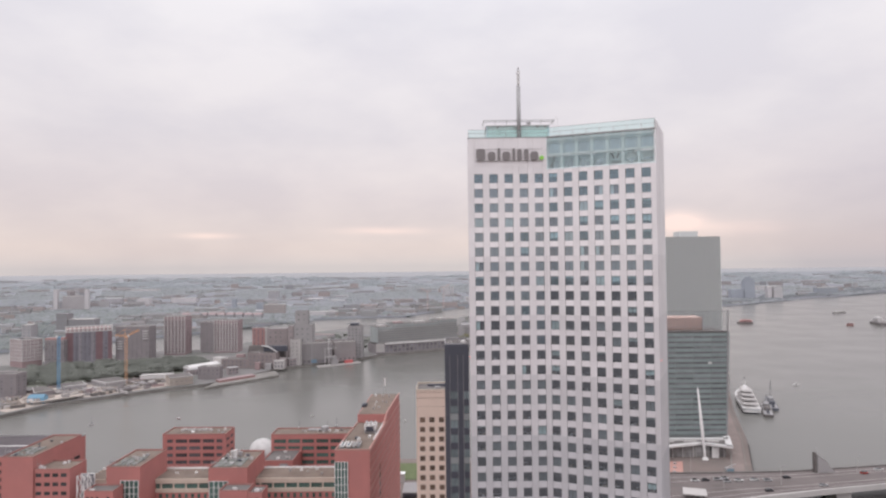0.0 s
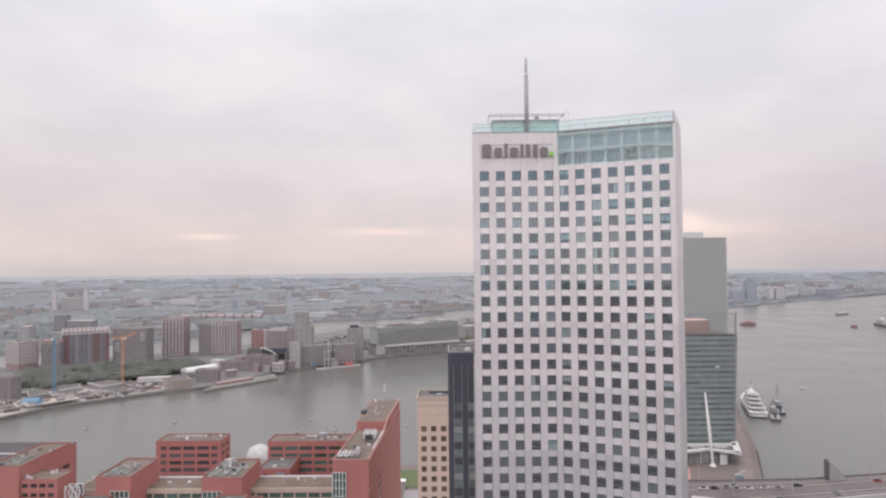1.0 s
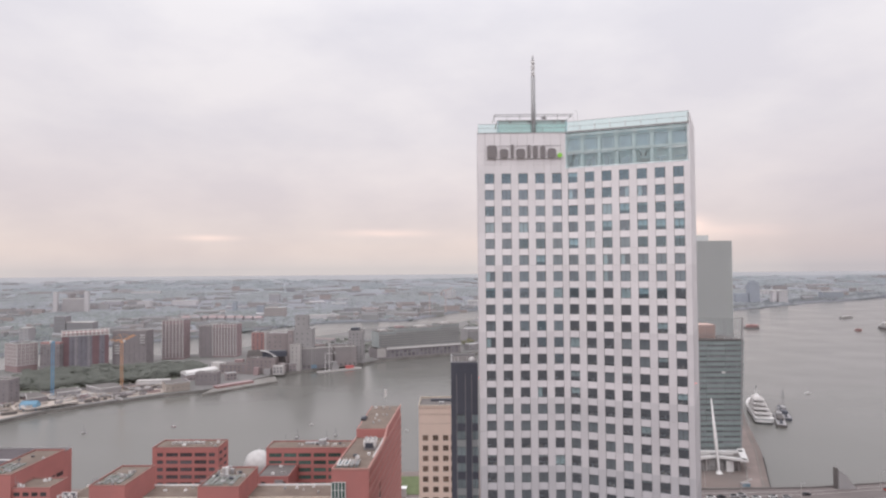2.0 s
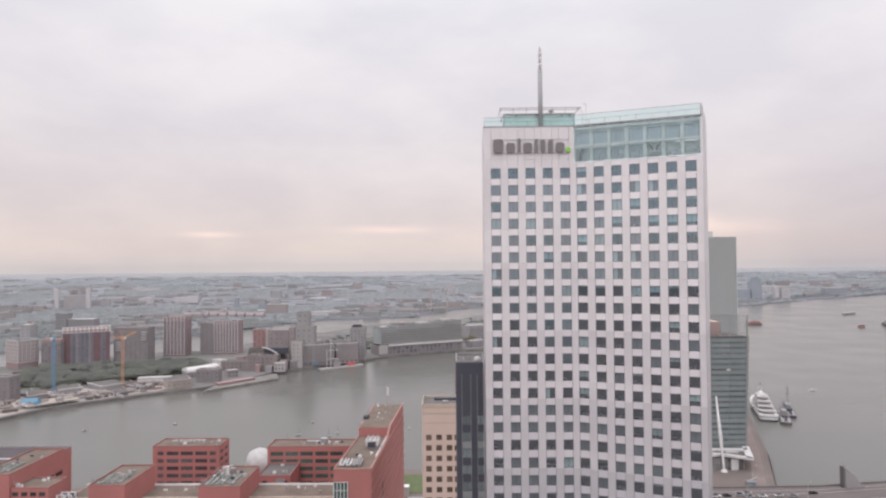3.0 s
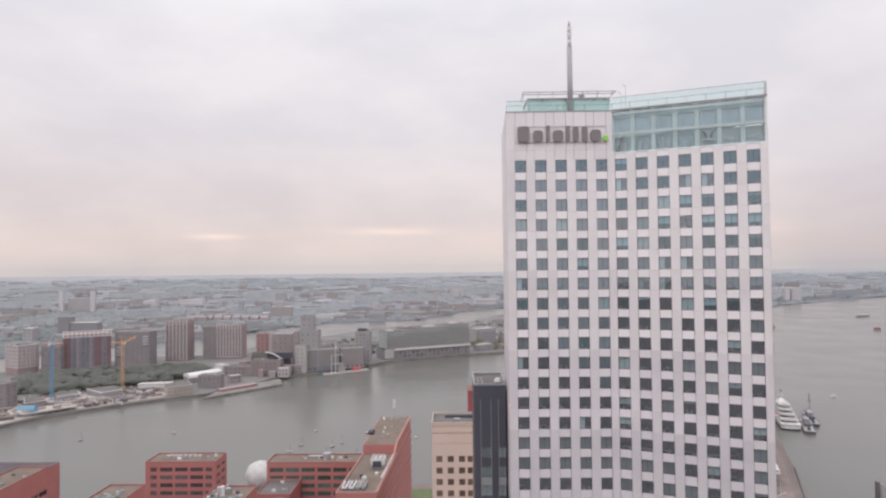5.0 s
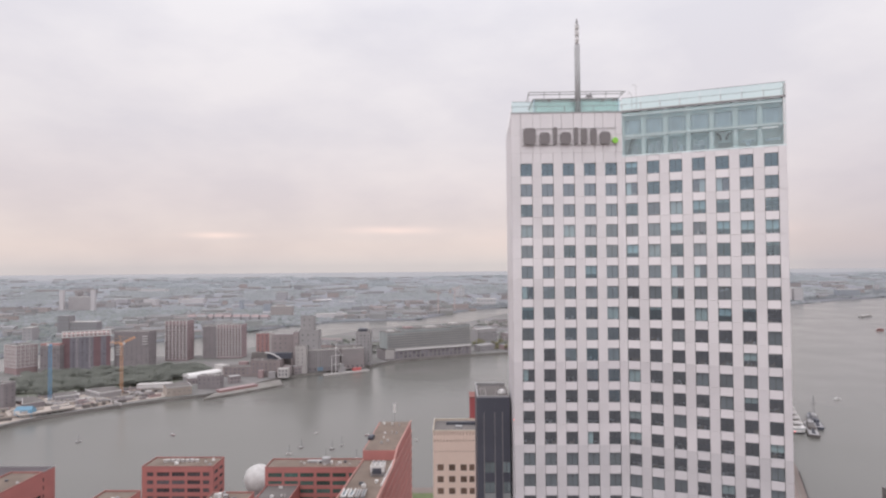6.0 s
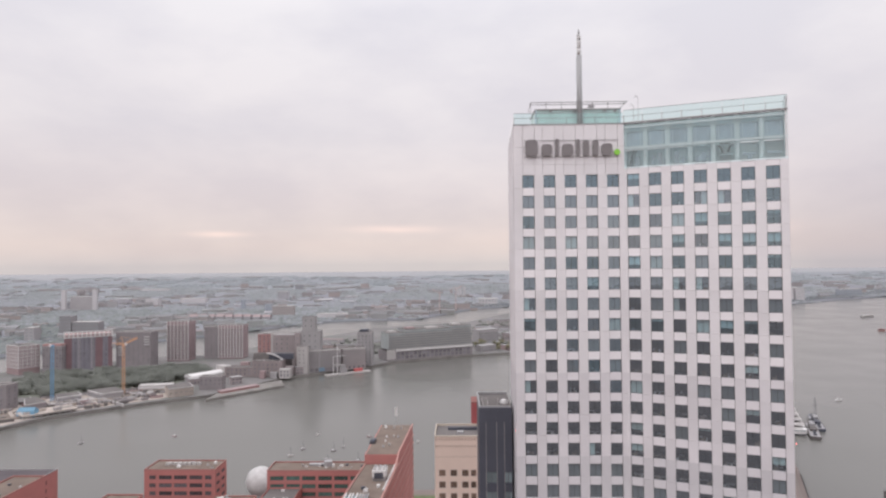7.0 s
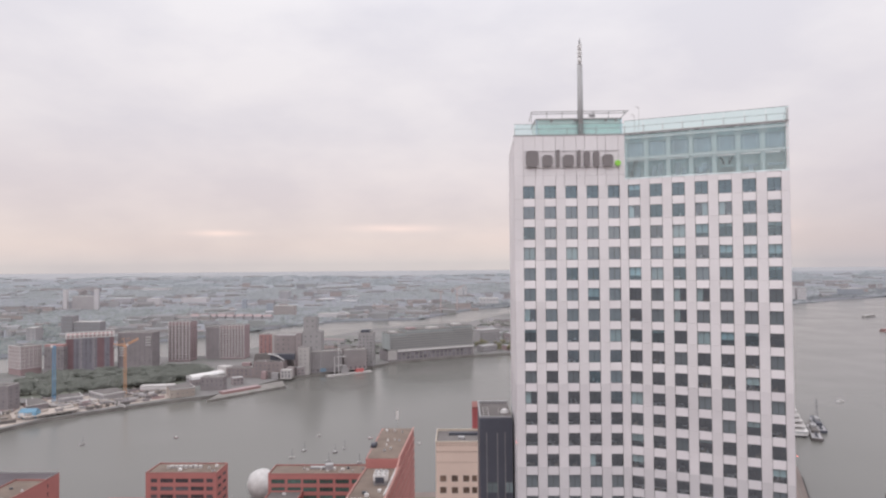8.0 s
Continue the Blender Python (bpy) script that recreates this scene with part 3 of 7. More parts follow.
def office_tower():
    t = thing("office_tower", "tall white office tower with square windows and a glass crown", "office tower")
    A, B, C, D = LEFT_O, RIGHT_O, RIGHT_END, D_PT
    E, F = (50.5, 171.6), (7.3, 171.6)
    tower_face(t, A, 0, B[0] - A[0], LEFT_WINS)
    tower_face(t, B, R_TURN, R_LEN, RIGHT_WINS)
    # floors and the core behind the offices
    inner = [(A[0] + 0.3, 150.45), (25.25, 150.45), (C[0] - 0.25, C[1] + 0.55), (D[0] - 0.4, D[1] - 0.2), (E[0], E[1] - 0.4), (F[0] + 0.3, F[1] - 0.4)]
    for z in PITCH[:36]:
        Geo().prism(inner, z + 0.25, z + 0.6).part("floor_slab", SLAB, t)
    Geo().prism([(9, 157.5), (27, 157.5), (46, 150.5), (54, 163), (46, 170), (9, 170)], 2, 150.2).part("core_wall", ROOM, t)
    # flanks and back
    def flank(name, p, q, z1, cols):
        d = math.hypot(q[0] - p[0], q[1] - p[1])
        m = Matrix.Translation((*p, 0)) @ pose(0, 0, 0, 0, 0, math.degrees(math.atan2(q[1] - p[1], q[0] - p[0])))
        xs, wd = [0.0], 1.9
        for k in range(cols):
            c = d * (k + 0.5) / cols
            xs += [c - wd / 2, c + wd / 2]
        xs.append(d)
        zs = [0.0]
        for top in reversed(PITCH):
            zs += [top - WIN_H, top]
        zs.append(z1)
        zs = [z for z in zs if z >= 0]
        op = lambda i, j: i % 2 == 1 and j % 2 == 1 and 0 < j < len(zs) - 1
        Geo(m).wall(xs, zs, op, 0.3).part(name, SIDE, t)
        pg = Geo(m)
        for i in range(1, len(xs) - 1, 2):
            for j in range(1, len(zs) - 1, 2):
                pg.box(xs[i], xs[i + 1], 0.3, 0.34, zs[j], zs[j + 1])
        tagged(pg.part(name + "_glazing", DARKGLASS, t), kind="stuff")

    def panelled(p, q, z1, bays):
        """A closed flank of large storey-high panels on a backing wall."""
        d = math.hypot(q[0] - p[0], q[1] - p[1])
        m = Matrix.Translation((*p, 0)) @ pose(0, 0, 0, 0, 0, math.degrees(math.atan2(q[1] - p[1], q[0] - p[0])))
        Geo(m).box(0, d, 0.1, 0.35, 0, z1).part("flank_backing", SIDE, t)
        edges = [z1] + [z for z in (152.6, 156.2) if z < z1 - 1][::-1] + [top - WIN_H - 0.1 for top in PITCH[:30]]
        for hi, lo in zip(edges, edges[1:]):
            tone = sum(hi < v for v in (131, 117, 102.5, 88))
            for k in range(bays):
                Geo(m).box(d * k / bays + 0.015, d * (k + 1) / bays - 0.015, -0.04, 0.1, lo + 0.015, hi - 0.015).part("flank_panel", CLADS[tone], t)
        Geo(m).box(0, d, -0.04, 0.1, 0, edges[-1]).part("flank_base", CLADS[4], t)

    panelled((F[0], F[1]), (A[0], A[1] + 0.42), 158.7, 4)
    panelled((C[0], C[1] + 0.001), D, 160.9, 3)
    flank("back_wall", D, E, 151.2, 3)
    flank("back_wall", E, F, 151.2, 8)
    # sign wall above the left windows: three tiers of upright panels
    for z0, z1 in ((150.1, 151.9), (151.9, 154.9), (154.9, 158.7)):
        cuts = [0.0]
        for w in (1.57, 2.04, 1.32, 2.13, 1.47, 2.04, 1.44, 2.16, 1.41, 2.13, 1.09):
            cuts.append(cuts[-1] + w)
        for a, b in zip(cuts, cuts[1:]):
            Geo().box(LEFT_O[0] + a + GAP, LEFT_O[0] + b - GAP, 149.86, 150.4, z0 + 0.015, z1 - 0.015).part("panel", CLAD, t)
    Geo().box(6.5, 25.3, 150.1, 150.38, 150.15, 158.6).part("panel_backing", SIDE, t)
    Geo().box(6.45, 25.35, 149.80, 150.45, 158.7, 158.88).part("coping", STEEL, t)
    # roofs
    Geo().prism([(6.9, 150.5), (25.2, 150.5), (29, 171), (7.4, 171)], 158.0, 158.6).part("roof", GRAVEL, t)
    # roof over the crown is assumed to be glass, to let daylight inside
    p = Geo().prism([(25.3, 150.35), (C[0] - 0.1, C[1] + 0.5), (D[0] - 0.2, D[1] - 0.1), E, (29, 171.4)], 158.6, 158.7).part("glass_roof", CROWN, t)
    p.visible_shadow = False
    m = Matrix.Translation((25.3, 150.0, 0)) @ pose(0, 0, 0, 0, 0, R_TURN)
    for k in range(1, 7):
        Geo(m).box(k * 3.53 - 0.12, k * 3.53 + 0.12, 0.4, 18, 158.3, 158.58).part("roof_beam", WSTEEL, t)
    for k, (u, w) in enumerate(RIGHT_WINS):
        Geo(m).box(u, u + w, -0.02, 0.4, 150.1, 151.05).part("top_spandrel", SPANS[0], t)
    tops = [0.0] + [e for u, w in RIGHT_WINS for e in (u, u + w)] + [R_LEN]
    for k in range(0, len(tops), 2):
        Geo(m).box(tops[k] + GAP, tops[k + 1] - GAP, -0.16, 0.42, 150.1, 151.05).part("top_pier", CLAD, t)
    Geo().prism([(25.3, 150.35), (C[0] - 0.1, C[1] + 0.5), (D[0] - 0.2, D[1] - 0.1), E, (26, 171.4)], 150.3, 150.7).part("floor", PALEC, t)
    # glass crown of the right face
    m = Matrix.Translation((25.3, 150.0, 0)) @ pose(0, 0, 0, 0, 0, R_TURN)
    Geo(m).box(0, R_LEN, -0.1, 0.3, 151.06, 151.3).part("sill", TEAL, t)
    Geo(m).box(-0.05, R_LEN + 0.05, -0.16, 0.3, 158.72, 158.95).part("edge_beam", GREYC, t)
    Geo(m).box(0, R_LEN, -0.02, 0.14, 154.48, 154.64).part("transom", TEAL, t)
    Geo(m).box(0, R_LEN, -0.02, 0.14, 158.0, 158.14).part("transom", TEAL, t)
    pitch = 3.53
    for k in range(8):
        u = min(max(k * pitch - 0.02, 0.06), R_LEN - 0.1)
        Geo(m).box(max(u - 0.38, 0.02), min(u + 0.38, R_LEN - 0.02), 0.24, 0.5, 151.3, 158.6).part("column", TEAL, t)
        Geo(m).box(u - 0.03, u + 0.03, -0.06, 0.2, 151.3, 158.72).part("mullion", TEAL, t)
        if k < 7:
            a, b = u + 0.05, min((k + 1) * pitch, R_LEN) - 0.05
            for z0, z1 in ((151.3, 154.48), (154.64, 158.0), (158.14, 158.72)):
                p = Geo(m).add([(a, 0.06, z0), (b, 0.06, z0), (b, 0.06, z1), (a, 0.06, z1)], [(0, 1, 2, 3)]).part("crown_pane", CROWN, t)
                p.visible_shadow = False
            # secondary frame and panels set behind the outer skin
            f = Geo(m)
            for x0, x1, z0, z1 in ((a + 0.72, a + 0.79, 151.3, 158.0), (b - 0.79, b - 0.72, 151.3, 158.0), (a + 0.4, a + 0.72, 157.3, 157.38), (a + 0.79, b - 0.79, 157.3, 157.38), (b - 0.72, b - 0.4, 157.3, 157.38), (a + 0.79, b - 0.79, 154.86, 154.92)):
                f.box(x0, x1, 0.5, 0.62, z0, z1)
            f.part("inner_frame", TEAL, t)
            Geo(m).box(a + 0.4, b - 0.4, 0.66, 0.7, 154.95, 157.3).part("inner_pane", CROWNIN, t)
            Geo(m).box(a + 0.6, b - 0.6, 0.66, 0.7, 157.42, 158.4).part("soffit_panel", SOFFIT, t)
            Geo(m).box(a - 0.04, b + 0.04, 0.72, 0.8, 154.3, 158.6).part("inner_panel", TEAL, t)
            Geo(m).box(a - 0.04, b + 0.04, 1.6, 1.7, 150.7, 154.3).part("inner_panel", TEAL if k > 3 else SOFFIT, t)
            if k < 4:
                for q in range(2 + k % 2):
                    x = a + 0.55 + 1.05 * q + 0.2 * (k % 3)
                    Geo(m).box(x, x + 0.75, 1.3, 1.58, 151.3, 152.6 + 0.5 * ((k + q) % 3)).part("lounge_cabinet", CROWNIN, t)
                Geo(m).box(a + 0.6, b - 0.6, 1.2, 1.3, 154.0, 154.3).part("ceiling_beam", SOFFIT, t)
            if k == 0:
                Geo(m).strut((a + 0.5, 1.1, 151.3), (a + 1.5, 1.1, 154.2), 0.16).strut((a + 0.9, 0.95, 151.3), (a + 1.9, 0.95, 154.2), 0.08).part("stair_string", CHARGLASS, t)
            if k in (3, 5, 6):
                Geo(m).box(a + 0.7, b - 0.6, 0.8, 0.86, 152.15, 152.5).part("handrail", CROWNIN, t)
            if k in (1, 3, 5):
                Geo(m).box(a + 0.5 + 0.2 * k, a + 1.1 + 0.2 * k, 0.75, 1.0, 151.3, 152.4).part("lounge_seat", CROWNIN, t)
            if k == 4:
                for x, sgn in ((a + 1.35, 1), (a + 2.1, -1)):
                    arc = [(x - sgn * (0.75 - 0.7 * math.cos(q * 0.26)), 152.75 + 1.15 * math.sin(q * 0.26)) for q in range(7)]
                    seat = Geo(m)
                    for (px, pz), (qx, qz) in zip(arc, arc[1:]):
                        seat.strut((px, 0.9, pz), (qx, 0.9, qz), 0.3)
                    seat.part("chair_back", CHARGLASS, t)
                Geo(m).box(a + 0.9, b - 0.6, 0.7, 1.2, 152.3, 152.6).part("lounge_bench", SOFFIT, t)
    # parapet screens with posts and rail
    n = 8
    for k in range(n):
        a, b = R_LEN * k / n, R_LEN * (k + 1) / n
        p = Geo(m).box(a + 0.02, b - 0.02, 0.0, 0.03, 158.95, 161.05).part("parapet_pane", PARAPET, t)
        p.visible_shadow = False
        Geo(m).box(a + 0.02, a + 0.1, 0.10, 0.2, 158.95, 160.2).part("parapet_post", GREYC, t)
    Geo(m).box(0, R_LEN, 0.10, 0.16, 160.0, 160.06).part("rail", GREYC, t)
    Geo(m).box(0, R_LEN, -0.02, 0.05, 161.05, 161.12).part("rail", SLATE, t)
    for k, (a, b) in enumerate(((6.6, 10.7), (10.7, 15.6), (15.6, 20.5), (20.5, 25.3))):
        p = Geo().box(a + 0.02, b - 0.02, 150.02, 150.05, 158.88, 160.72).part("parapet_pane", PARAPET, t)
        p.visible_shadow = False
        Geo().box(a, a + 0.08, 150.08, 150.18, 158.88, 160.1).part("parapet_post", STEEL, t)
    Geo().box(6.6, 25.3, 150.08, 150.14, 159.9, 159.97).part("rail", STEEL, t)
    Geo().box(6.6, 25.3, 150.0, 150.07, 160.72, 160.79).part("rail", SLATE, t)
    p = Geo().add([(6.6, 150.1, 158.7), (7.35, 171.3, 158.7), (7.35, 171.3, 160.7), (6.6, 150.1, 160.7)], [(0, 1, 2, 3)]).part("parapet_pane", PARAPET, t)
    # roof house with green glass and the cleaning gantry rail over it
    Geo().box(11.85, 27.9, 162.3, 170, 158.6, 164.2).part("roof_house", ROOFHOUSE, t)
    for i in range(7):
        a, b = 11.8 + 16.15 * i / 7, 11.8 + 16.15 * (i + 1) / 7
        p = Geo().add([(a + 0.03, 162.2, 158.7), (b - 0.03, 162.2, 158.7), (b - 0.03, 162.2, 164.15), (a + 0.03, 162.2, 164.15)], [(0, 1, 2, 3)]).part("roof_house_pane", PARAPET, t)
        p.visible_shadow = False
        Geo().box(a - 0.03, a + 0.03, 162.17, 162.28, 158.7, 164.2).part("roof_house_mullion", TEAL, t)
    for a in (11.75, 27.75):
        Geo().box(a, a + 0.25, 162.1, 162.3, 158.7, 164.2).part("roof_house_edge", CROWNIN, t)
    Geo().box(11.7, 28.05, 162.05, 170.1, 164.2, 164.36).part("roof_house_roof", GREYC, t)
    for y in (164.6, 166.4):
        Geo().box(11.2, 29.9, y - 0.06, y + 0.06, 166.2, 166.33).part("gantry_rail", GREYC, t)
    for k in range(7):
        x = 11.3 + 3.0 * k
        Geo().strut((x, 164.6, 166.25), (x, 166.4, 166.25), 0.09).part("gantry_tie", GREYC, t)
        if x < 27.4:
            Geo().strut((x, 165.5, 164.4), (x, 165.5, 166.2), 0.09).part("gantry_post", GREYC, t)
    Geo().strut((11.2, 164.6, 166.25), (10.7, 164.4, 164.3), 0.12).part("gantry_arm", GREYC, t)
    Geo().strut((29.8, 164.6, 166.25), (27.9, 165.2, 164.4), 0.12).part("gantry_arm", GREYC, t)
    for x in (14.4, 18.9, 24.6, 26.6):
        Geo().box(x, x + 0.5, 161.75, 162.05, 163.75, 163.95).strut((x + 0.3, 161.9, 163.9), (x + 0.75, 162.05, 164.25), 0.08).part("floodlight", STEEL, t)
    Geo().box(22.6, 23.5, 165.1, 165.8, 165.35, 165.75).strut((22.3, 165.5, 165.3), (22.7, 165.5, 166.0), 0.1).strut((23.8, 165.5, 165.3), (23.4, 165.5, 166.0), 0.1).part("gantry_trolley", STEEL, t)
    for x in (17.2, 19.4, 22.6, 24.6):
        Geo().box(x, x + 1.3, 153.2, 154.4, 158.6, 159.3).part("roof_hatch", STEEL, t)
    # slim davits beside the roof house
    for x, h in ((27.6, 162.3), (28.4, 163.7)):
        Geo().strut((x, 152, 158.9), (x, 152, h), 0.05).strut((x, 152, h - 0.05), (x - 0.45, 151.8, h + 0.35), 0.05).strut((x - 0.45, 151.8, h + 0.35), (x - 0.75, 151.7, h - 0.1), 0.05).part("davit", PALEC, t)
    # mast: thick tube, then a caged head
    mast = Geo().cone(20.05, 161.3, 158.6, 174.2, 0.54, 0.50, 20).part("mast", mat("grey_mast_paint", (0.34, 0.335, 0.345), 0.6, vary=0.06), t)
    smooth(mast)
    cage = Geo()
    for i in range(6):
        a = i * math.pi / 3
        x, y = 20.05 + 0.36 * math.cos(a), 161.3 + 0.36 * math.sin(a)
        cage.strut((x, y, 174.2), (x, y, 178.2), 0.07)
    for z in (174.3, 175.1, 175.9, 176.7, 177.5, 178.2):
        ring = [(20.05 + 0.37 * math.cos(k * math.pi / 6), 161.3 + 0.37 * math.sin(k * math.pi / 6), z) for k in range(12)]
        for p, q in zip(ring, ring[1:] + ring[:1]):
            cage.strut(p, q, 0.06)
    cage.part("antenna_cage", WSTEEL, mast)
    for z0, z1 in ((174.5, 175.7), (175.85, 177.05), (177.2, 178.1)):
        smooth(Geo().cone(20.05, 161.3, z0, z1, 0.3, 0.3, 12).part("antenna_radome", WHITE, mast))
    Geo().cone(20.05, 161.3, 174.2, 178.6, 0.09, 0.09, 8).cone(20.05, 161.3, 174.15, 174.4, 0.45, 0.45, 12).cone(20.05, 161.3, 178.6, 179.3, 0.24, 0.1, 10).part("antenna_head", STEEL, mast)
    # small red obstruction lamps
    for x, y in ((6.35, 149.7), (48.9, 141.3)):
        Geo().box(x - 0.06, x + 0.06, y - 0.06, y + 0.06, 106.7, 106.83).part("obstruction_lamp", mat_lamp, t)
    return t


def lamp_material(name, col, strength):
    m = bpy.data.materials.new(name)
    m.use_nodes = True
    p = m.node_tree.nodes["Principled BSDF"]
    p.inputs["Base Color"].default_value = (*col, 1)
    p.inputs["Emission Color"].default_value = (*col, 1)
    p.inputs["Emission Strength"].default_value = strength
    return m


mat_lamp = lamp_material("red_signal_lamp", (1.0, 0.25, 0.22), 1.6)
office_tower()


def sign_shapes():
    """The tower's sign as plain rounded shapes: dark grey blocks and a green dot."""
    s = thing("facade_sign", "dark grey raised facade sign of plain blocks with green dot", "sign", 0, 149.6, 0)
    widths = [(8.5, 2.1, 2.8), (11.25, 1.75, 2.05), (13.6, 0.6, 2.9), (14.75, 1.85, 2.05), (17.15, 0.6, 2.8), (18.3, 1.0, 2.6), (19.9, 1.0, 2.6), (21.45, 1.8, 2.05)]
    for x, w, h in widths:
        r = min(0.55, w * 0.3)
        poly = []
        for cx, cz, a0 in ((x + w - r, r, -90), (x + w - r, h - r, 0), (x + r, h - r, 90), (x + r, r, 180)):
            poly += [(cx + r * math.cos(radians(a0 + q)), cz + r * math.sin(radians(a0 + q))) for q in (0, 30, 60, 90)]
        g = Geo(pose(0, 0.12, 153.3, 90, 0, 0))
        g.prism(poly, 0, 0.35)
        g.part("sign_block", SIGN, s)
    Geo(pose(0, 0.12, 153.85, 90, 0, 0)).cone(24.05, 0, 0, 0.3, 0.5, 0.5, 20).part("sign_dot", GREEN, s, "bright green round dot")
    for z in (153.15, 156.0):
        Geo().box(8.3, 24.3, 0.14, 0.22, z, z + 0.06).part("sign_rail", STEEL, s)


sign_shapes()


# ---- buildings with punched windows ----
def cut_wall(g, length, z0, z1, rects, depth, k=0):
    """A wall from 0 to length in x with the rectangles (u, w, z, h) cut out."""
    xs = sorted({0.0, length, *[r[0] for r in rects], *[round(r[0] + r[1], 4) for r in rects]})
    zs = sorted({z0, z1, *[r[2] for r in rects], *[round(r[2] + r[3], 4) for r in rects]})

    def is_open(i, j):
        x, z = (xs[i] + xs[i + 1]) / 2, (zs[j] + zs[j + 1]) / 2
        return any(u < x < u + w and a < z < a + h for u, w, a, h in rects)

    g.wall(xs, zs, is_open, depth, k=k)


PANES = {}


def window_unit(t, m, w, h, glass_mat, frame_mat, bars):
    """One window under t: a frame with bars and its glass pane; bars below zero: a bare pane for far walls."""
    key = (round(w, 2), round(h, 2), glass_mat.name, frame_mat.name, bars)
    if key not in PANES:
        f = 0.09
        if bars < 0:
            PANES[key] = Geo().box(0, w, 0, 0.06, 0, h).mesh("window", glass_mat), None
        else:
            xs = [0, f]
            for i in range(bars):
                x = w * (i + 1) / (bars + 1)
                xs += [x - 0.05, x + 0.05]
            xs += [w - f, w]
            frame_me = Geo().wall(xs, [0, f, h - f, h], lambda i, j: i % 2 == 1 and j == 1, 0.08).mesh("window", frame_mat, True)
            PANES[key] = frame_me, Geo().box(0.02, w - 0.02, 0.08, 0.11, 0.02, h - 0.02).mesh("pane", glass_mat)
    a, b = PANES[key]
    win = child("window", a, t, m)
    if b:
        child("pane", b, win)


def storeyed(t, x0, x1, y0, y1, z0, z1, wall, front=(), right=(), roof=GRAVEL, coping=None, glass_mat=DARKGLASS, frame_mat=FRAME, bars=1, name="wall", depth=0.22, left=()):
    """A block with cut window openings in its front (-y), right (+x) and left faces, a flat roof and an upstand."""
    faces = [(Matrix.Translation((x0, y0, 0)), x1 - x0, front), (Matrix.Translation((x1, y0, 0)) @ pose(0, 0, 0, 0, 0, 90), y1 - y0, right),
             (Matrix.Translation((x1, y1, 0)) @ pose(0, 0, 0, 0, 0, 180), x1 - x0, ()), (Matrix.Translation((x0, y1, 0)) @ pose(0, 0, 0, 0, 0, 270), y1 - y0, left)]
    g = Geo()
    for m, length, rects in faces:
        g.m = m
        cut_wall(g, length, z0, z1, list(rects), depth)
    child(name, g.mesh(name, wall, True), t)
    for m, length, rects in faces:
        for u, w, a, h in rects:
            window_unit(t, m @ Matrix.Translation((u, depth - 0.1, a)), w, h, glass_mat, frame_mat, bars)
    Geo().box(x0 + 0.3, x1 - 0.3, y0 + 0.3, y1 - 0.3, z1 - 0.9, z1 - 0.45).part("roof", roof, t)
    c = Geo()
    e = 0.05
    rect = lambda k, z: [(x0 - e + k, y0 - e + k, z), (x1 + e - k, y0 - e + k, z), (x1 + e - k, y1 + e - k, z), (x0 - e + k, y1 + e - k, z)]
    lo, hi = z1 - 0.25, z1 + 0.18
    c.add(rect(0, lo) + rect(0, hi) + rect(0.24, hi) + rect(0.24, lo - 0.3), [(4 * k + i, 4 * k + (i + 1) % 4, 4 * k + 4 + (i + 1) % 4, 4 * k + 4 + i) for k in range(3) for i in range(4)])
    c.part("coping", coping or wall, t)


def rows_of(us, w, z_top, step, n, h):
    ws = w if isinstance(w, (list, tuple)) else [w] * len(us)
    return [(u, ww, round(z_top - h - step * j, 3), h) for j in range(n) for u, ww in zip(us, ws)]


def roof_bits(t, rnd, x0, x1, y0, y1, z, n, white=0.5):
    """Vents, hatches and plant boxes standing on a flat roof."""
    for _ in range(n):
        w, d, h = rnd.uniform(0.4, 1.6), rnd.uniform(0.4, 1.4), rnd.uniform(0.3, 1.1)
        x, y = rnd.uniform(x0, x1 - w), rnd.uniform(y0, y1 - d)
        g = Geo().box(x, x + w, y, y + d, z, z + h)
        if rnd.random() < 0.5:
            g.box(x - 0.1, x + w + 0.1, y - 0.1, y + d + 0.1, z + h, z + h + 0.12)
        else:
            g.cone(x + w / 2, y + d / 2, z + h, z + h + 0.5, 0.3, 0.22, 8)
        g.part("roof_vent", (WHITE if rnd.random() < 0.5 else PALEC) if rnd.random() < white else rnd.choice((STEEL, CHAR)), t)


def glass_stair(t, x0, x1, y, z0, z1, cols, rows):
    """A glazed stair front of small square panes in a white grid, standing proud of the wall."""
    Geo().box(x0, x1, y, y + 0.25, z0, z1).part("stair_glazing", GREENGLASS, t)
    f = Geo()
    for i in range(cols + 1):
        x = x0 + (x1 - x0) * i / cols
        f.box(x - 0.11, x + 0.11, y - 0.14, y, z0, z1)
    for j in range(rows + 1):
        z = z0 + (z1 - z0) * j / rows
        f.box(x0, x1, y - 0.10, y, z - 0.08, z + 0.08)
    f.part("stair_grid", WSTEEL, t)


REDJOINT = mat("dark_red_joint", (0.20, 0.078, 0.07), 0.8)

ROOFGLASS = mat("pale_green_roof_glass", (0.165, 0.172, 0.16), 0.45, vary=0.2, scale=0.5, spec=0.7)


# ---- red office complex on the near quay ----
rnd = random.Random(5)


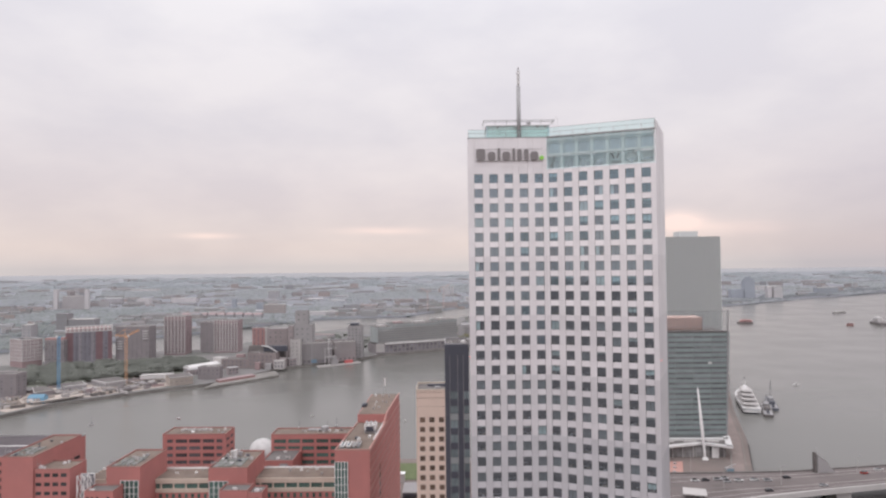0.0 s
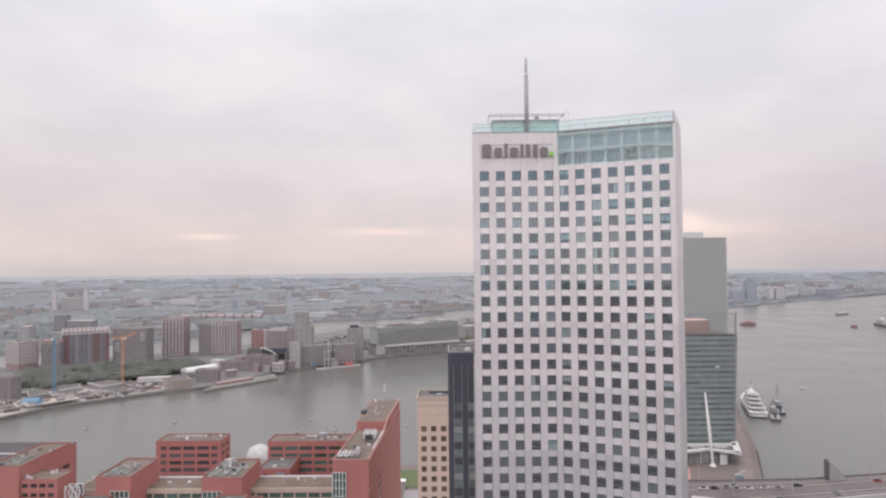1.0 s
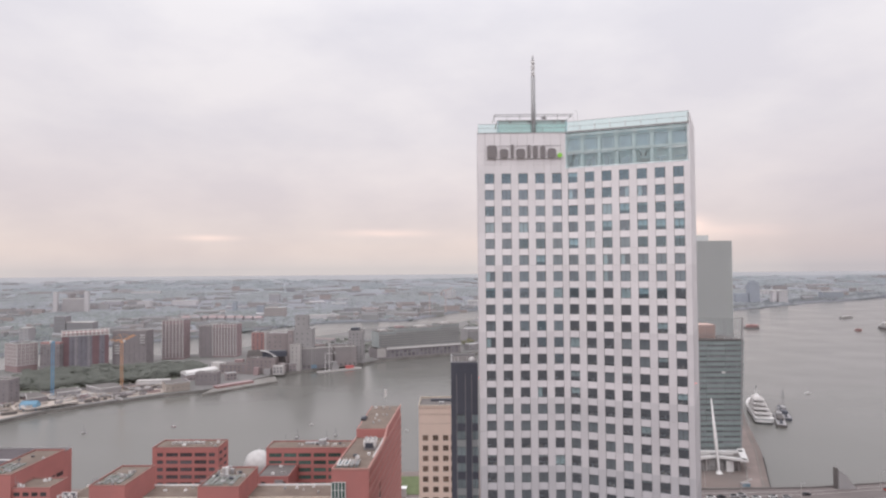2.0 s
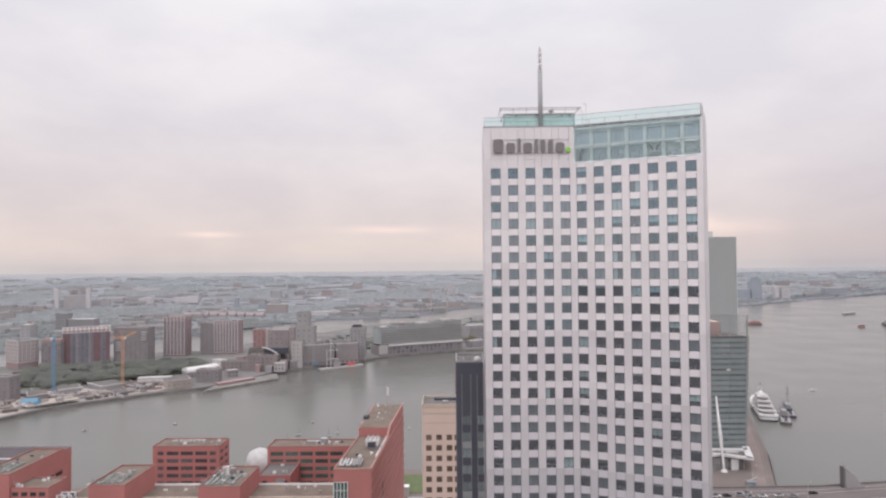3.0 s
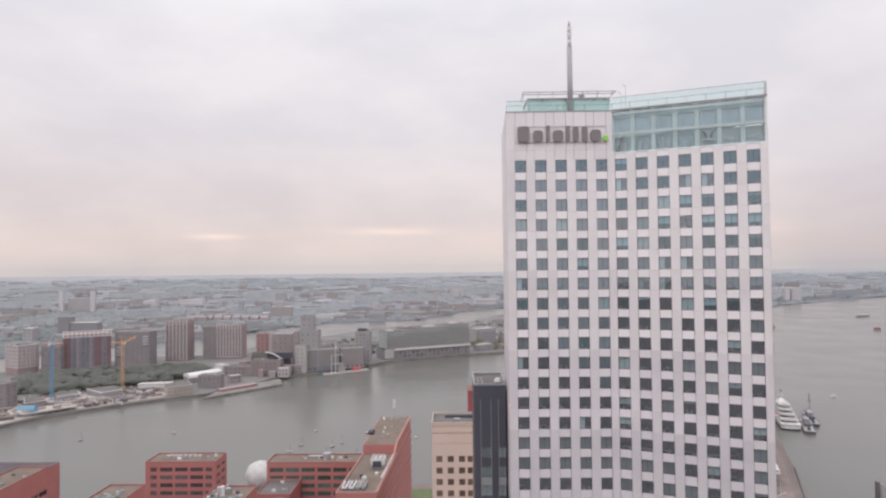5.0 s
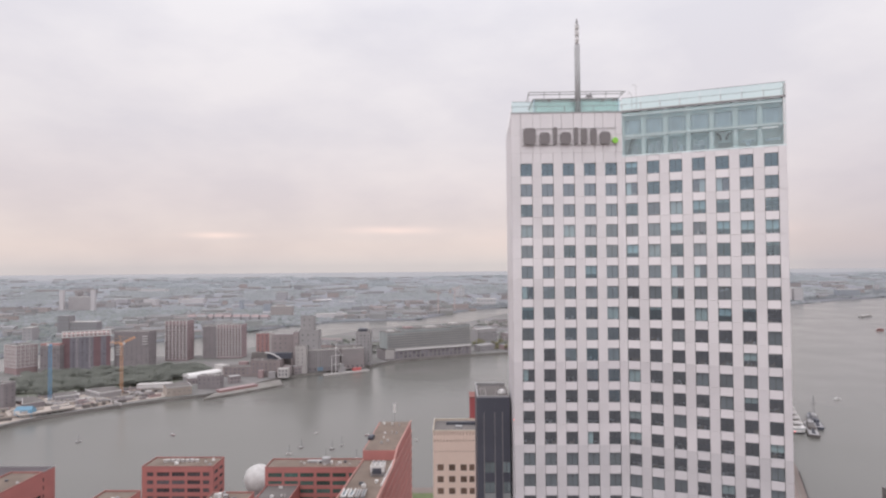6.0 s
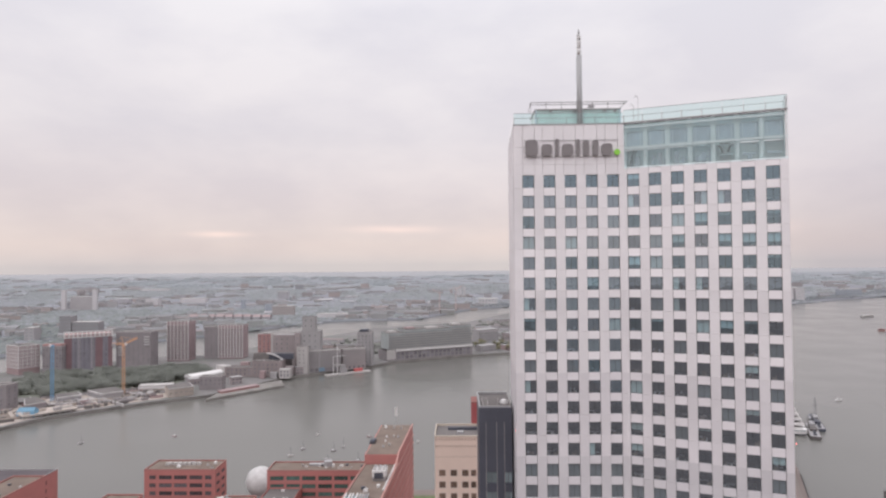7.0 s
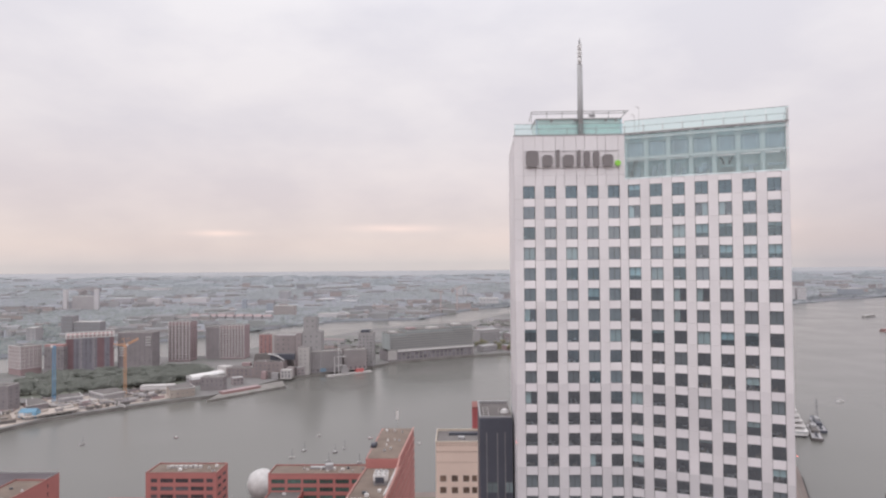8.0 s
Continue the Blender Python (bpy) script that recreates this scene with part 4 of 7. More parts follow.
def red_complex():
    # two tall rear wings
    t = thing("office_wing", "terracotta red office wing with rows of dark strip windows", "office building", group="red office wings")
    storeyed(t, -149.7, -116.5, 337, 351.6, 0, 41, RED, rows_of([2.4, 6.9, 14.0, 21.2, 28.4], [3, 6, 6, 6, 3.1], 38.3, 3.66, 9, 1.85),
             rows_of([1.8, 8.2], [4, 4], 38.3, 3.66, 7, 1.5), coping=COPING, bars=3, glass_mat=DEEPGLASS)
    roof_bits(t, rnd, -146, -118, 340, 350, 40.55, 9, 0.7)
    for i in range(7):
        Geo().box(-142 + i * 2.3, -140.4 + i * 2.3, 345, 346.6, 40.55, 41.7).part("roof_unit", PALEC, t)
    t = thing("office_wing", "long terracotta red office wing with strip windows, grey roof", "office building", group="red office wings")
    storeyed(t, -92.7, -42.5, 338, 351.4, 0, 40.2, RED, rows_of([1.5, 9.0, 16.3, 23.9, 31.3, 38.8], 6.3, 37.6, 3.66, 9, 1.95), coping=COPING, bars=3, glass_mat=GREENGLASS)
    roof_bits(t, rnd, -88, -48, 341, 349, 39.75, 12, 0.6)
    Geo().cone(-66, 347, 39.7, 42.0, 2.2, 2.0, 14).box(-75, -68, 346, 348.6, 39.75, 40.6).part("roof_plant", STEEL, t)
    t = thing("office_wing", "low flat-roofed red wing with a grey roof and white edge", "office building", group="red office wings")
    storeyed(t, -262, -191, 300, 338, 0, 41, RED, rows_of([3 + 7 * k for k in range(9)], 5.4, 38.3, 3.66, 8, 1.85), rows_of([4 + 7 * k for k in range(4)], 5, 38.3, 3.66, 8, 1.85), roof=mat("dark_violet_roof", (0.088, 0.074, 0.082), 0.95, vary=0.25, scale=0.1, fine=1.5), coping=GREYC, bars=3)
    Geo().box(-255, -196, 318, 319, 40.5, 40.8).part("roof_duct", WHITE, t)
    # cross blocks that rise through the spine
    def cross(label, x0, x1, y0, y1, z, stair, bits):
        t = thing("cross_block", label, "office building", group="red cross blocks")
        storeyed(t, x0, x1, y0, y1, 0, z, RED, coping=COPING)
        if stair:
            glass_stair(t, stair[0], stair[1], y0 - 0.25, 8, stair[2], 4, 12)
        roof_bits(t, rnd, x0 + 1, x1 - 1, y0 + 1, y1 - 1, z - 0.45, bits, 0.4)
        # plates of pale green roof glass lie before the middle of the roof
        for i in range(6):
            for j in range(7):
                if rnd.random() < 0.12:
                    continue
                w, d = (x1 - x0 - 4.5) / 6, 1.75
                a, b = x0 + 1.2 + w * i, y0 + 3.2 + d * j
                Geo().box(a, a + w - 0.45, b, b + d - 0.4, z - 0.45, z - 0.12 + 0.12 * (i % 2)).part("skylight", ROOFGLASS if (i + 2 * j) % 7 else GREYC, t)
        for k in range(3):
            Geo().cone(x0 + 0.9 + 0.7 * k, y0 + 1.2 + 0.5 * k, z - 0.45, z + 3.4 - 0.8 * k, 0.08, 0.04, 6).box(x0 + 0.6 + 0.7 * k, x0 + 1.2 + 0.7 * k, y0 + 1.15 + 0.5 * k, y0 + 1.25 + 0.5 * k, z + 1.4, z + 2.1).part("roof_aerial", STEEL, t)
        return t

    b2 = cross("red cross block with glazed stair front and cluttered flat roof", -99.2, -83, 266.5, 292, 45, (-98.8, -91, 39.6), 10)
    for x, y, w, d, h, m in ((-95.5, 283, 1.4, 1.6, 2.6, PALEC), (-93.6, 282, 1.0, 1.2, 3.3, WHITE), (-92.2, 284, 1.3, 1.0, 1.9, STEEL), (-94.8, 279, 0.9, 0.9, 1.5, PALEC), (-92.8, 278.4, 1.6, 1.1, 1.2, GREYC), (-96.4, 280.6, 0.8, 0.8, 2.1, STEEL)):
        Geo().box(x, x + w, y, y + d, 44.5, 44.5 + h).box(x - 0.1, x + w + 0.1, y - 0.1, y + d + 0.1, 44.5 + h, 44.6 + h).part("roof_plant", m, b2)
    Geo().cone(-91, 286, 44.5, 49.2, 0.09, 0.05, 6).part("roof_aerial", STEEL, b2)
    cross("red cross block with glazed stair front and grey roof", -140.6, -126.6, 264, 289.5, 46.5, (-134.6, -127.2, 41), 6)
    b0 = cross("tall blind red block with long skylight on its roof", -180.5, -167.6, 258.6, 293.2, 52.5, None, 6)
    for k in range(3):
        Geo().box(-167.62, -167.5, 276 + 5.6 * k, 280.6 + 5.6 * k, 42.2, 43.9).part("slit_window", DARKGLASS, b0)
    t = thing("side_block", "lower red office block with three rows of small windows", "office building")
    storeyed(t, -167.5, -153.2, 259.4, 271.8, 0, 47.3, RED, rows_of([0.4, 3.9, 7.3, 10.7], 2.4, 45.6, 3.67, 9, 1.55), coping=COPING, bars=2)
    Geo().box(-166.4, -165.2, 260.6, 261.6, 46.8, 48.3).cone(-164.4, 261.2, 46.8, 47.9, 0.5, 0.35, 10).part("roof_vent", WHITE, t)
    Geo().cone(-166.9, 260.2, 46.8, 51.5, 0.08, 0.05, 6).cone(-165.6, 260.2, 46.8, 50.2, 0.08, 0.05, 6).box(-166.9, -165.5, 260.1, 260.25, 49.0, 49.15).part("roof_aerial", STEEL, t)
    roof_bits(t, rnd, -163, -154.5, 262, 271, 46.85, 3, 0.3)
    # the low spine with its cream window band
    t = thing("spine_building", "long low red building with cream window band", "office building")
    Geo().box(-156.2, -43.2, 278.2, 292, 0, 31.0).part("wall", RED, t)
    Geo().box(-157, -43.2, 278, 292, 31.0, 32.6).part("band", CREAM, t)
    Geo().box(-157, -43.2, 278, 292, 34.9, 36.9).part("band", CREAM, t)
    Geo().box(-156.8, -43.4, 278.5, 291.8, 32.6, 34.9).part("band_core", DARKGLASS, t)
    for i in range(21):
        x = -157 + 113.8 * i / 21
        window_unit(t, Matrix.Translation((x + 0.45, 278.35, 32.6)), 4.95, 2.3, GREENGLASS, CREAM, 0)
        Geo().box(x - 0.05, x + 0.45, 278.05, 278.5, 32.6, 34.9).part("band_post", CREAM, t)
    for i in range(38):
        x = -150 + 2.78 * i
        Geo().box(x, x + 1.15, 278.02, 278.2, 28.6, 30.5).part("small_window", GREENGLASS, t)
        Geo().box(x, x + 1.15, 278.02, 278.2, 24.8, 26.7).part("small_window", GREENGLASS, t)
    Geo().box(-156.6, -43.8, 278.5, 291.5, 36.9, 37.0).part("roof", GRAVEL, t)
    Geo().box(-157, -43.2, 291.6, 292, 36.9, 37.7).part("roof_edge", WSTEEL, t)
    roof_bits(t, rnd, -122, -100, 282, 290, 37, 5, 0.8)
    roof_bits(t, rnd, -78, -48, 282, 290, 37, 6, 0.8)
    # low boxes before the spine
    for x0, x1, z, us in ((-145, -133.4, 39.6, [0.8, 2.6, 4.6, 9.0]), (-90.9, -79.5, 39.4, []), (-79.3, -73.7, 38.6, [0.8, 2.8])):
        t = thing("stair_block", "small red stair block with a flat dark roof", "office building", group="red stair blocks")
        storeyed(t, x0, x1, 255.5, 263.8, 0, z, RED, rows_of(us, 1.0, z - 2.2, 3.9, 5, 1.6), roof=BITUMEN, coping=COPING)
        roof_bits(t, rnd, x0 + 1, x1 - 1, 256.5, 262.5, z - 0.45, 2, 0.7)
    t = thing("roof_house", "low red service house with dark roof and grey door front", "office building")
    storeyed(t, -91.5, -76.5, 318, 337.8, 0, 32.4, RED, rows_of([2, 11.5], 2.2, 30, 3.7, 4, 1.8), roof=BITUMEN)
    Geo().box(-83, -79, 317.7, 318, 20, 31).part("door_panel", GREYC, t)
    roof_bits(t, rnd, -90, -78, 320, 336, 31.95, 4, 0.6)
    # white diagonal lattice frame
    t = thing("lattice_frame", "white steel lattice frame between two red blocks", "steel frame")
    g = Geo()
    for y in (262, 265):
        for x in (-151.6, -148.8, -146.0):
            g.strut((x, y, 0), (x, y, 43.6), 0.3)
        for k in range(8):
            z = 43.6 - 5.45 * k
            for x in (-151.6, -148.8):
                g.strut((x, y, z), (x + 2.8, y, z), 0.24).strut((x, y, z), (x + 2.8, y, z - 5.45), 0.2).strut((x + 2.8, y, z), (x, y, z - 5.45), 0.2)
    g.part("lattice", WSTEEL, t)
    Geo().box(-151.4, -146.2, 265.2, 266, 0, 43.2).part("glazing", CHAR, t)
    # the long slab with the sloping coping
    t = thing("slab_building", "long red slab with a stepped roof and banded flank", "office building")
    front, mid, back = [(-43.3, 248.4), (-29.8, 248.4)], [(-27.5, 293), (-40.6, 293)], [(-25.1, 339.5), (-39.6, 339.5)]
    Geo().prism([front[0], front[1], mid[0], mid[1]], 0, 56.8).part("wall", RED, t)
    Geo().prism([mid[1], mid[0], back[0], back[1]], 0, 60.6).part("wall", RED, t)
    d = Vector((back[0][0] - front[1][0], back[0][1] - front[1][1]))
    m = Matrix.Translation((*front[1], 0)) @ pose(0, 0, 0, 0, 0, math.degrees(math.atan2(d.y, d.x)))
    L = d.length
    for j in range(15):
        z = 1.0 + 3.72 * j
        for i in range(4):
            a, b = L * i / 4, L * (i + 1) / 4
            if i == 1 and z < 42:
                a += 4
            Geo(m).box(a + 0.03, b - 0.03, -0.22, 0.02, z, z + 3.1).part("flank_panel", RED, t)
        Geo(m).box(0, L, -0.5, 0.02, z + 3.12, z + 3.6).part("flank_ledge", SLABCOPING, t)
    Geo(m).box(0, L, -0.05, 0.02, 1, 56.8).part("flank_backing", REDJOINT, t)
    Geo(m).box(L / 4 + 0.05, L / 4 + 3.9, -0.12, -0.06, 4, 42).part("flank_slot", DARKGLASS, t)
    Geo(m).box(0, 44.4, -0.32, 0.3, 56.8, 57.5).part("coping", SLABCOPING, t)
    Geo(m).box(45.2, L, -0.32, 0.3, 60.6, 61.2).part("coping", SLABCOPING, t)
    Geo(m).strut((32, -0.2, 57.3), (45.4, -0.2, 60.9), 0.6).part("coping", SLABCOPING, t)
    Geo().box(-43.35, -29.7, 248.3, 248.7, 56.8, 57.4).part("coping", SLABCOPING, t)
    Geo().prism([(-43.3, 248.8), (-42.9, 248.8), (-40.2, 292.9), (-40.6, 292.9)], 56.8, 57.4).part("coping", SLABCOPING, t)
    Geo().prism([(-42.8, 248.9), (-30.2, 248.9), (-28.0, 292.8), (-40.1, 292.8)], 56.8, 56.95).part("roof", GRAVEL, t)
    Geo().prism([(-40.2, 293.4), (-28.0, 293.4), (-25.7, 339), (-39.2, 339)], 60.6, 60.72).part("roof", GRAVEL, t)
    glass_stair(t, -43.2, -38.2, 248.1, 6, 52.6, 4, 16)
    for i, x in enumerate((-41.8, -39.4, -37.0, -35.2)):
        w, curb = (1.7, WHITE) if i < 2 else (1.2, PALEC if i == 2 else GREYC)
        sky = Geo().box(x, x + w, 251.5, 258, 56.95, 57.5).part("skylight", CHARGLASS, t)
        for a in (x - 0.05, x + w - 0.3):
            Geo().box(a, a + 0.35, 251.3, 258.2, 57.5, 58.1).part("skylight_curb", curb, sky)
        Geo().box(x + 0.3, x + w - 0.3, 251.3, 251.7, 57.5, 57.9).part("skylight_curb", curb, sky)
    plant = Geo().box(-34.9, -30.1, 273.2, 278.8, 57.6, 58.6).part("plant_base", STEEL, t, "white roof plant with fans on a steel frame")
    for i in range(3):
        for j in range(2):
            x, y = -35.0 + 1.75 * i, 273.1 + 3.0 * j
            Geo().box(x, x + 1.55, y, y + 2.7, 58.6 + 0.25 * ((i + j) % 2), 60.7).part("plant_unit", WHITE, plant)
            smooth(Geo().cone(x + 0.78, y + 1.3, 60.7, 61.4, 0.58, 0.5, 12).part("fan", STEEL if j else PALEC, plant))
    Geo().box(-34.2, -31, 272.9, 273.05, 58.0, 60.0).part("louvre", CHAR, plant)
    Geo().box(-34.8, -30.2, 273.4, 278.6, 56.95, 57.6).part("plinth", STEEL, plant)
    roof_bits(t, rnd, -39, -31, 262, 271, 56.95, 4, 0.6)
    roof_bits(t, rnd, -38.5, -30, 280, 291, 56.95, 5, 0.6)
    roof_bits(t, rnd, -37.5, -28.5, 296, 336, 60.72, 10, 0.7)
    drum = Geo().cone(-39.6, 309, 60.7, 62.4, 1.4, 0.9, 14).cone(-39.2, 312.2, 60.7, 61.9, 0.9, 0.7, 12).part("round_vent", CHAR, t)
    smooth(drum)
    Geo().cone(-32.5, 337, 60.7, 70.0, 0.10, 0.05, 6).part("flag_pole", STEEL, t)
    Geo().box(-32.9, -31.9, 336.95, 337.0, 65.4, 69.4).part("banner", WHITE, t)
    for k in range(14):
        Geo(m).box(15 + 2.1 * k, 16.4 + 2.1 * k, 0.5, 1.1, 56.95, 57.55).part("edge_light", WHITE, t)


red_complex()

# ---- white dome, lawn and quay things near the red complex ----
def dome():
    bm = bmesh.new()
    bmesh.ops.create_uvsphere(bm, u_segments=28, v_segments=16, radius=8.5)
    bmesh.ops.translate(bm, verts=bm.verts, vec=(0, 0, 8.3))
    for v in bm.verts:
        v.co += v.co.normalized() * (0.3 * math.sin(6 * math.atan2(v.co.y, v.co.x)) * math.sin(v.co.z) + 0.12 * math.sin(3.1 * v.co.z + 2 * v.co.x))
    me = bpy.data.meshes.new("globe")
    bm.to_mesh(me)
    bm.free()
    me.materials.append(mat("grey_white_membrane", (0.50, 0.485, 0.485), 0.7, vary=0.18, scale=0.3, fine=1.2, bump=0.25, stain=((0.44, 0.42, 0.42), 0.25, 0.7)))
    t = thing("globe_hall", "white globe hall floating on a round deck beside the quay", "dome", -120.5, 418.5, 0)
    smooth(child("globe", me, t))
    Geo().cone(0, 0, 0, 2.2, 6.2, 5.6, 24).part("base_ring", GREYC, t)
    Geo().cone(0, 0, -4.5, 0, 8.2, 8.6, 24).part("floating_deck", STONE, t)


dome()
tagged(Geo().prism([(-32, 386), (-2, 386), (-1, 418), (-32, 418)], 0.004, 0.25).part("lawn", GRASS), "green lawn on the quay behind the beige tower", "lawn", kind="structure")
t = thing("quay_kiosk", "small pale kiosk beside the lawn", "kiosk", -29.5, 381)
Geo().box(0, 4, 0, 4, 0, 5).part("wall", PALEC, t)
Geo().box(-0.3, 4.3, -0.3, 4.3, 5, 5.3).part("roof", WSTEEL, t)
t = thing("quay_shed", "grey flat-roofed quay building", "shed", -24, 346)
Geo().box(0, 30, 0, 16, 0, 6).part("wall", CHAR, t)
Geo().box(-0.3, 30.3, -0.3, 16.3, 6, 6.6).part("roof", GREYC, t)
Geo().box(1, 29, -0.15, 0, 1.5, 4.6).part("window", DARKGLASS, t)


# ---- beige tower and charcoal tower beside the white one ----
def beige_tower():
    t = thing("beige_tower", "beige stone tower block with square brown windows", "tower block")
    storeyed(t, -11, 3, 241, 256, 0, 81.6, BEIGE, rows_of([1.3, 4.88, 8.46, 11.2], [1.95, 1.95, 1.95, 1.6], 71.2, 3.6, 19, 1.95),
             (), roof=BITUMEN, coping=CREAM, glass_mat=BROWNGLASS, bars=1, depth=0.3, left=rows_of([2, 6, 10], 1.95, 71.2, 3.6, 19, 1.95))
    for i in range(14):
        Geo().box(-11 + i + 0.35, -11 + i + 0.65, 240.93, 241, 80.3, 80.7).part("vent_hole", BROWNGLASS, t)
        Geo().box(-11 + i + 0.35, -11 + i + 0.65, 240.93, 241, 78.5, 78.75).part("vent_hole", BROWNGLASS, t)
    for z in (75.2, 78.3, 81.0):
        Geo().box(-11, 3, 240.96, 241, z, z + 0.05).part("joint", BROWNGLASS, t)
    Geo().box(-7, 2.5, 250, 251.2, 81.1, 82.0).part("roof_upstand", CHAR, t)
    Geo().box(-4, -2, 245, 247, 81.1, 81.9).part("roof_hatch", STEEL, t)


def charcoal_tower():
    t = thing("charcoal_tower", "charcoal clad tower with vertical strips of slate windows", "tower block")
    x0, x1, y0, y1, z1 = 0.4, 6.45, 158.5, 172.4, 108.6
    Geo().box(x0, x1, y0 + 0.5, y1, 0, z1 - 0.4).part("wall", CHAR, t)
    for a, b in ((0.4, 1.6), (3.7, 5.0)):
        Geo().box(a, b, y0, y0 + 0.5, 0, z1).part("pier", CHAR, t)
    for a, b in ((1.6, 3.7), (5.0, 6.45)):
        Geo().box(a, b, y0 + 0.06, y0 + 0.5, 97.0, z1).part("top_panel", CHAR, t)
    for a in (1.66, 3.62, 5.02):
        Geo().box(a - 0.04, a + 0.04, y0 - 0.06, y0, 60, 106).part("pale_trim", GREYC, t)
    k, z = 0, 97.0
    while z > 2:
        for a, b in ((1.6, 3.7), (5.0, 6.45)):
            window_unit(t, Matrix.Translation((a, y0 + 0.2, z - 2.1)), b - a, 2.1, CHARGLASS, CHAR, 1)
            Geo().box(a, b, y0 + 0.12, y0 + 0.5, z - 3.6, z - 2.1).part("spandrel", SLATE if k % 3 == 1 else CHAR, t)
        z -= 3.6
        k += 1
    Geo().box(x0 + 0.3, x1, y0 + 0.8, y1 - 0.3, z1 - 0.4, z1 - 0.2).part("roof", BITUMEN, t)
    for a, b, c, d in ((x0, x1, y0 + 0.5, y0 + 0.8), (x0, x1, y1 - 0.3, y1), (x0, x0 + 0.3, y0 + 0.8, y1 - 0.3)):
        Geo().box(a, b, c, d, z1 - 0.4, z1 + 0.25).part("coping", STEEL, t)
    for i in range(8):
        Geo().box(1.0 + i * 0.66, 1.3 + i * 0.66, 171.2, 171.6, z1 - 0.2, z1 + 0.35).part("roof_vent", STEEL, t)
    g = Geo()
    for i in range(5):
        y = 160 + 1.7 * i
        g.strut((1.2, y, z1 + 0.1), (2.2, y, z1 + 0.1), 0.07).strut((1.2, y, z1 - 0.2), (1.2, y, z1 + 0.1), 0.07).strut((2.2, y, z1 - 0.2), (2.2, y, z1 + 0.1), 0.07)
    g.strut((1.2, 160, z1 + 0.1), (1.2, 166.8, z1 + 0.1), 0.07).strut((2.2, 160, z1 + 0.1), (2.2, 166.8, z1 + 0.1), 0.07)
    g.part("pipe_rack", PALEC, t)
    fan = Geo().cone(5.3, 163.3, z1 - 0.2, z1 + 0.3, 0.8, 0.8, 16).cone(5.3, 163.3, z1 + 0.3, z1 + 0.65, 0.8, 0.35, 16).part("roof_fan", WHITE, t)
    Geo().strut((4.1, 162.6, z1 - 0.2), (4.1, 162.6, z1 + 0.9), 0.1).part("roof_pole", PALEC, t)
    smooth(fan)
    t = thing("red_stair_tower", "narrow red stair tower behind the beige tower", "stair tower")
    Geo().box(0.8, 6.5, 257.0, 266, 0, 88.4).part("wall", mat("crimson_panel", (0.31, 0.075, 0.08), 0.7, vary=0.1), t)
    Geo().box(0.7, 6.6, 256.9, 266.1, 88.4, 88.7).part("coping", REDJOINT, t)


beige_tower()
charcoal_tower()


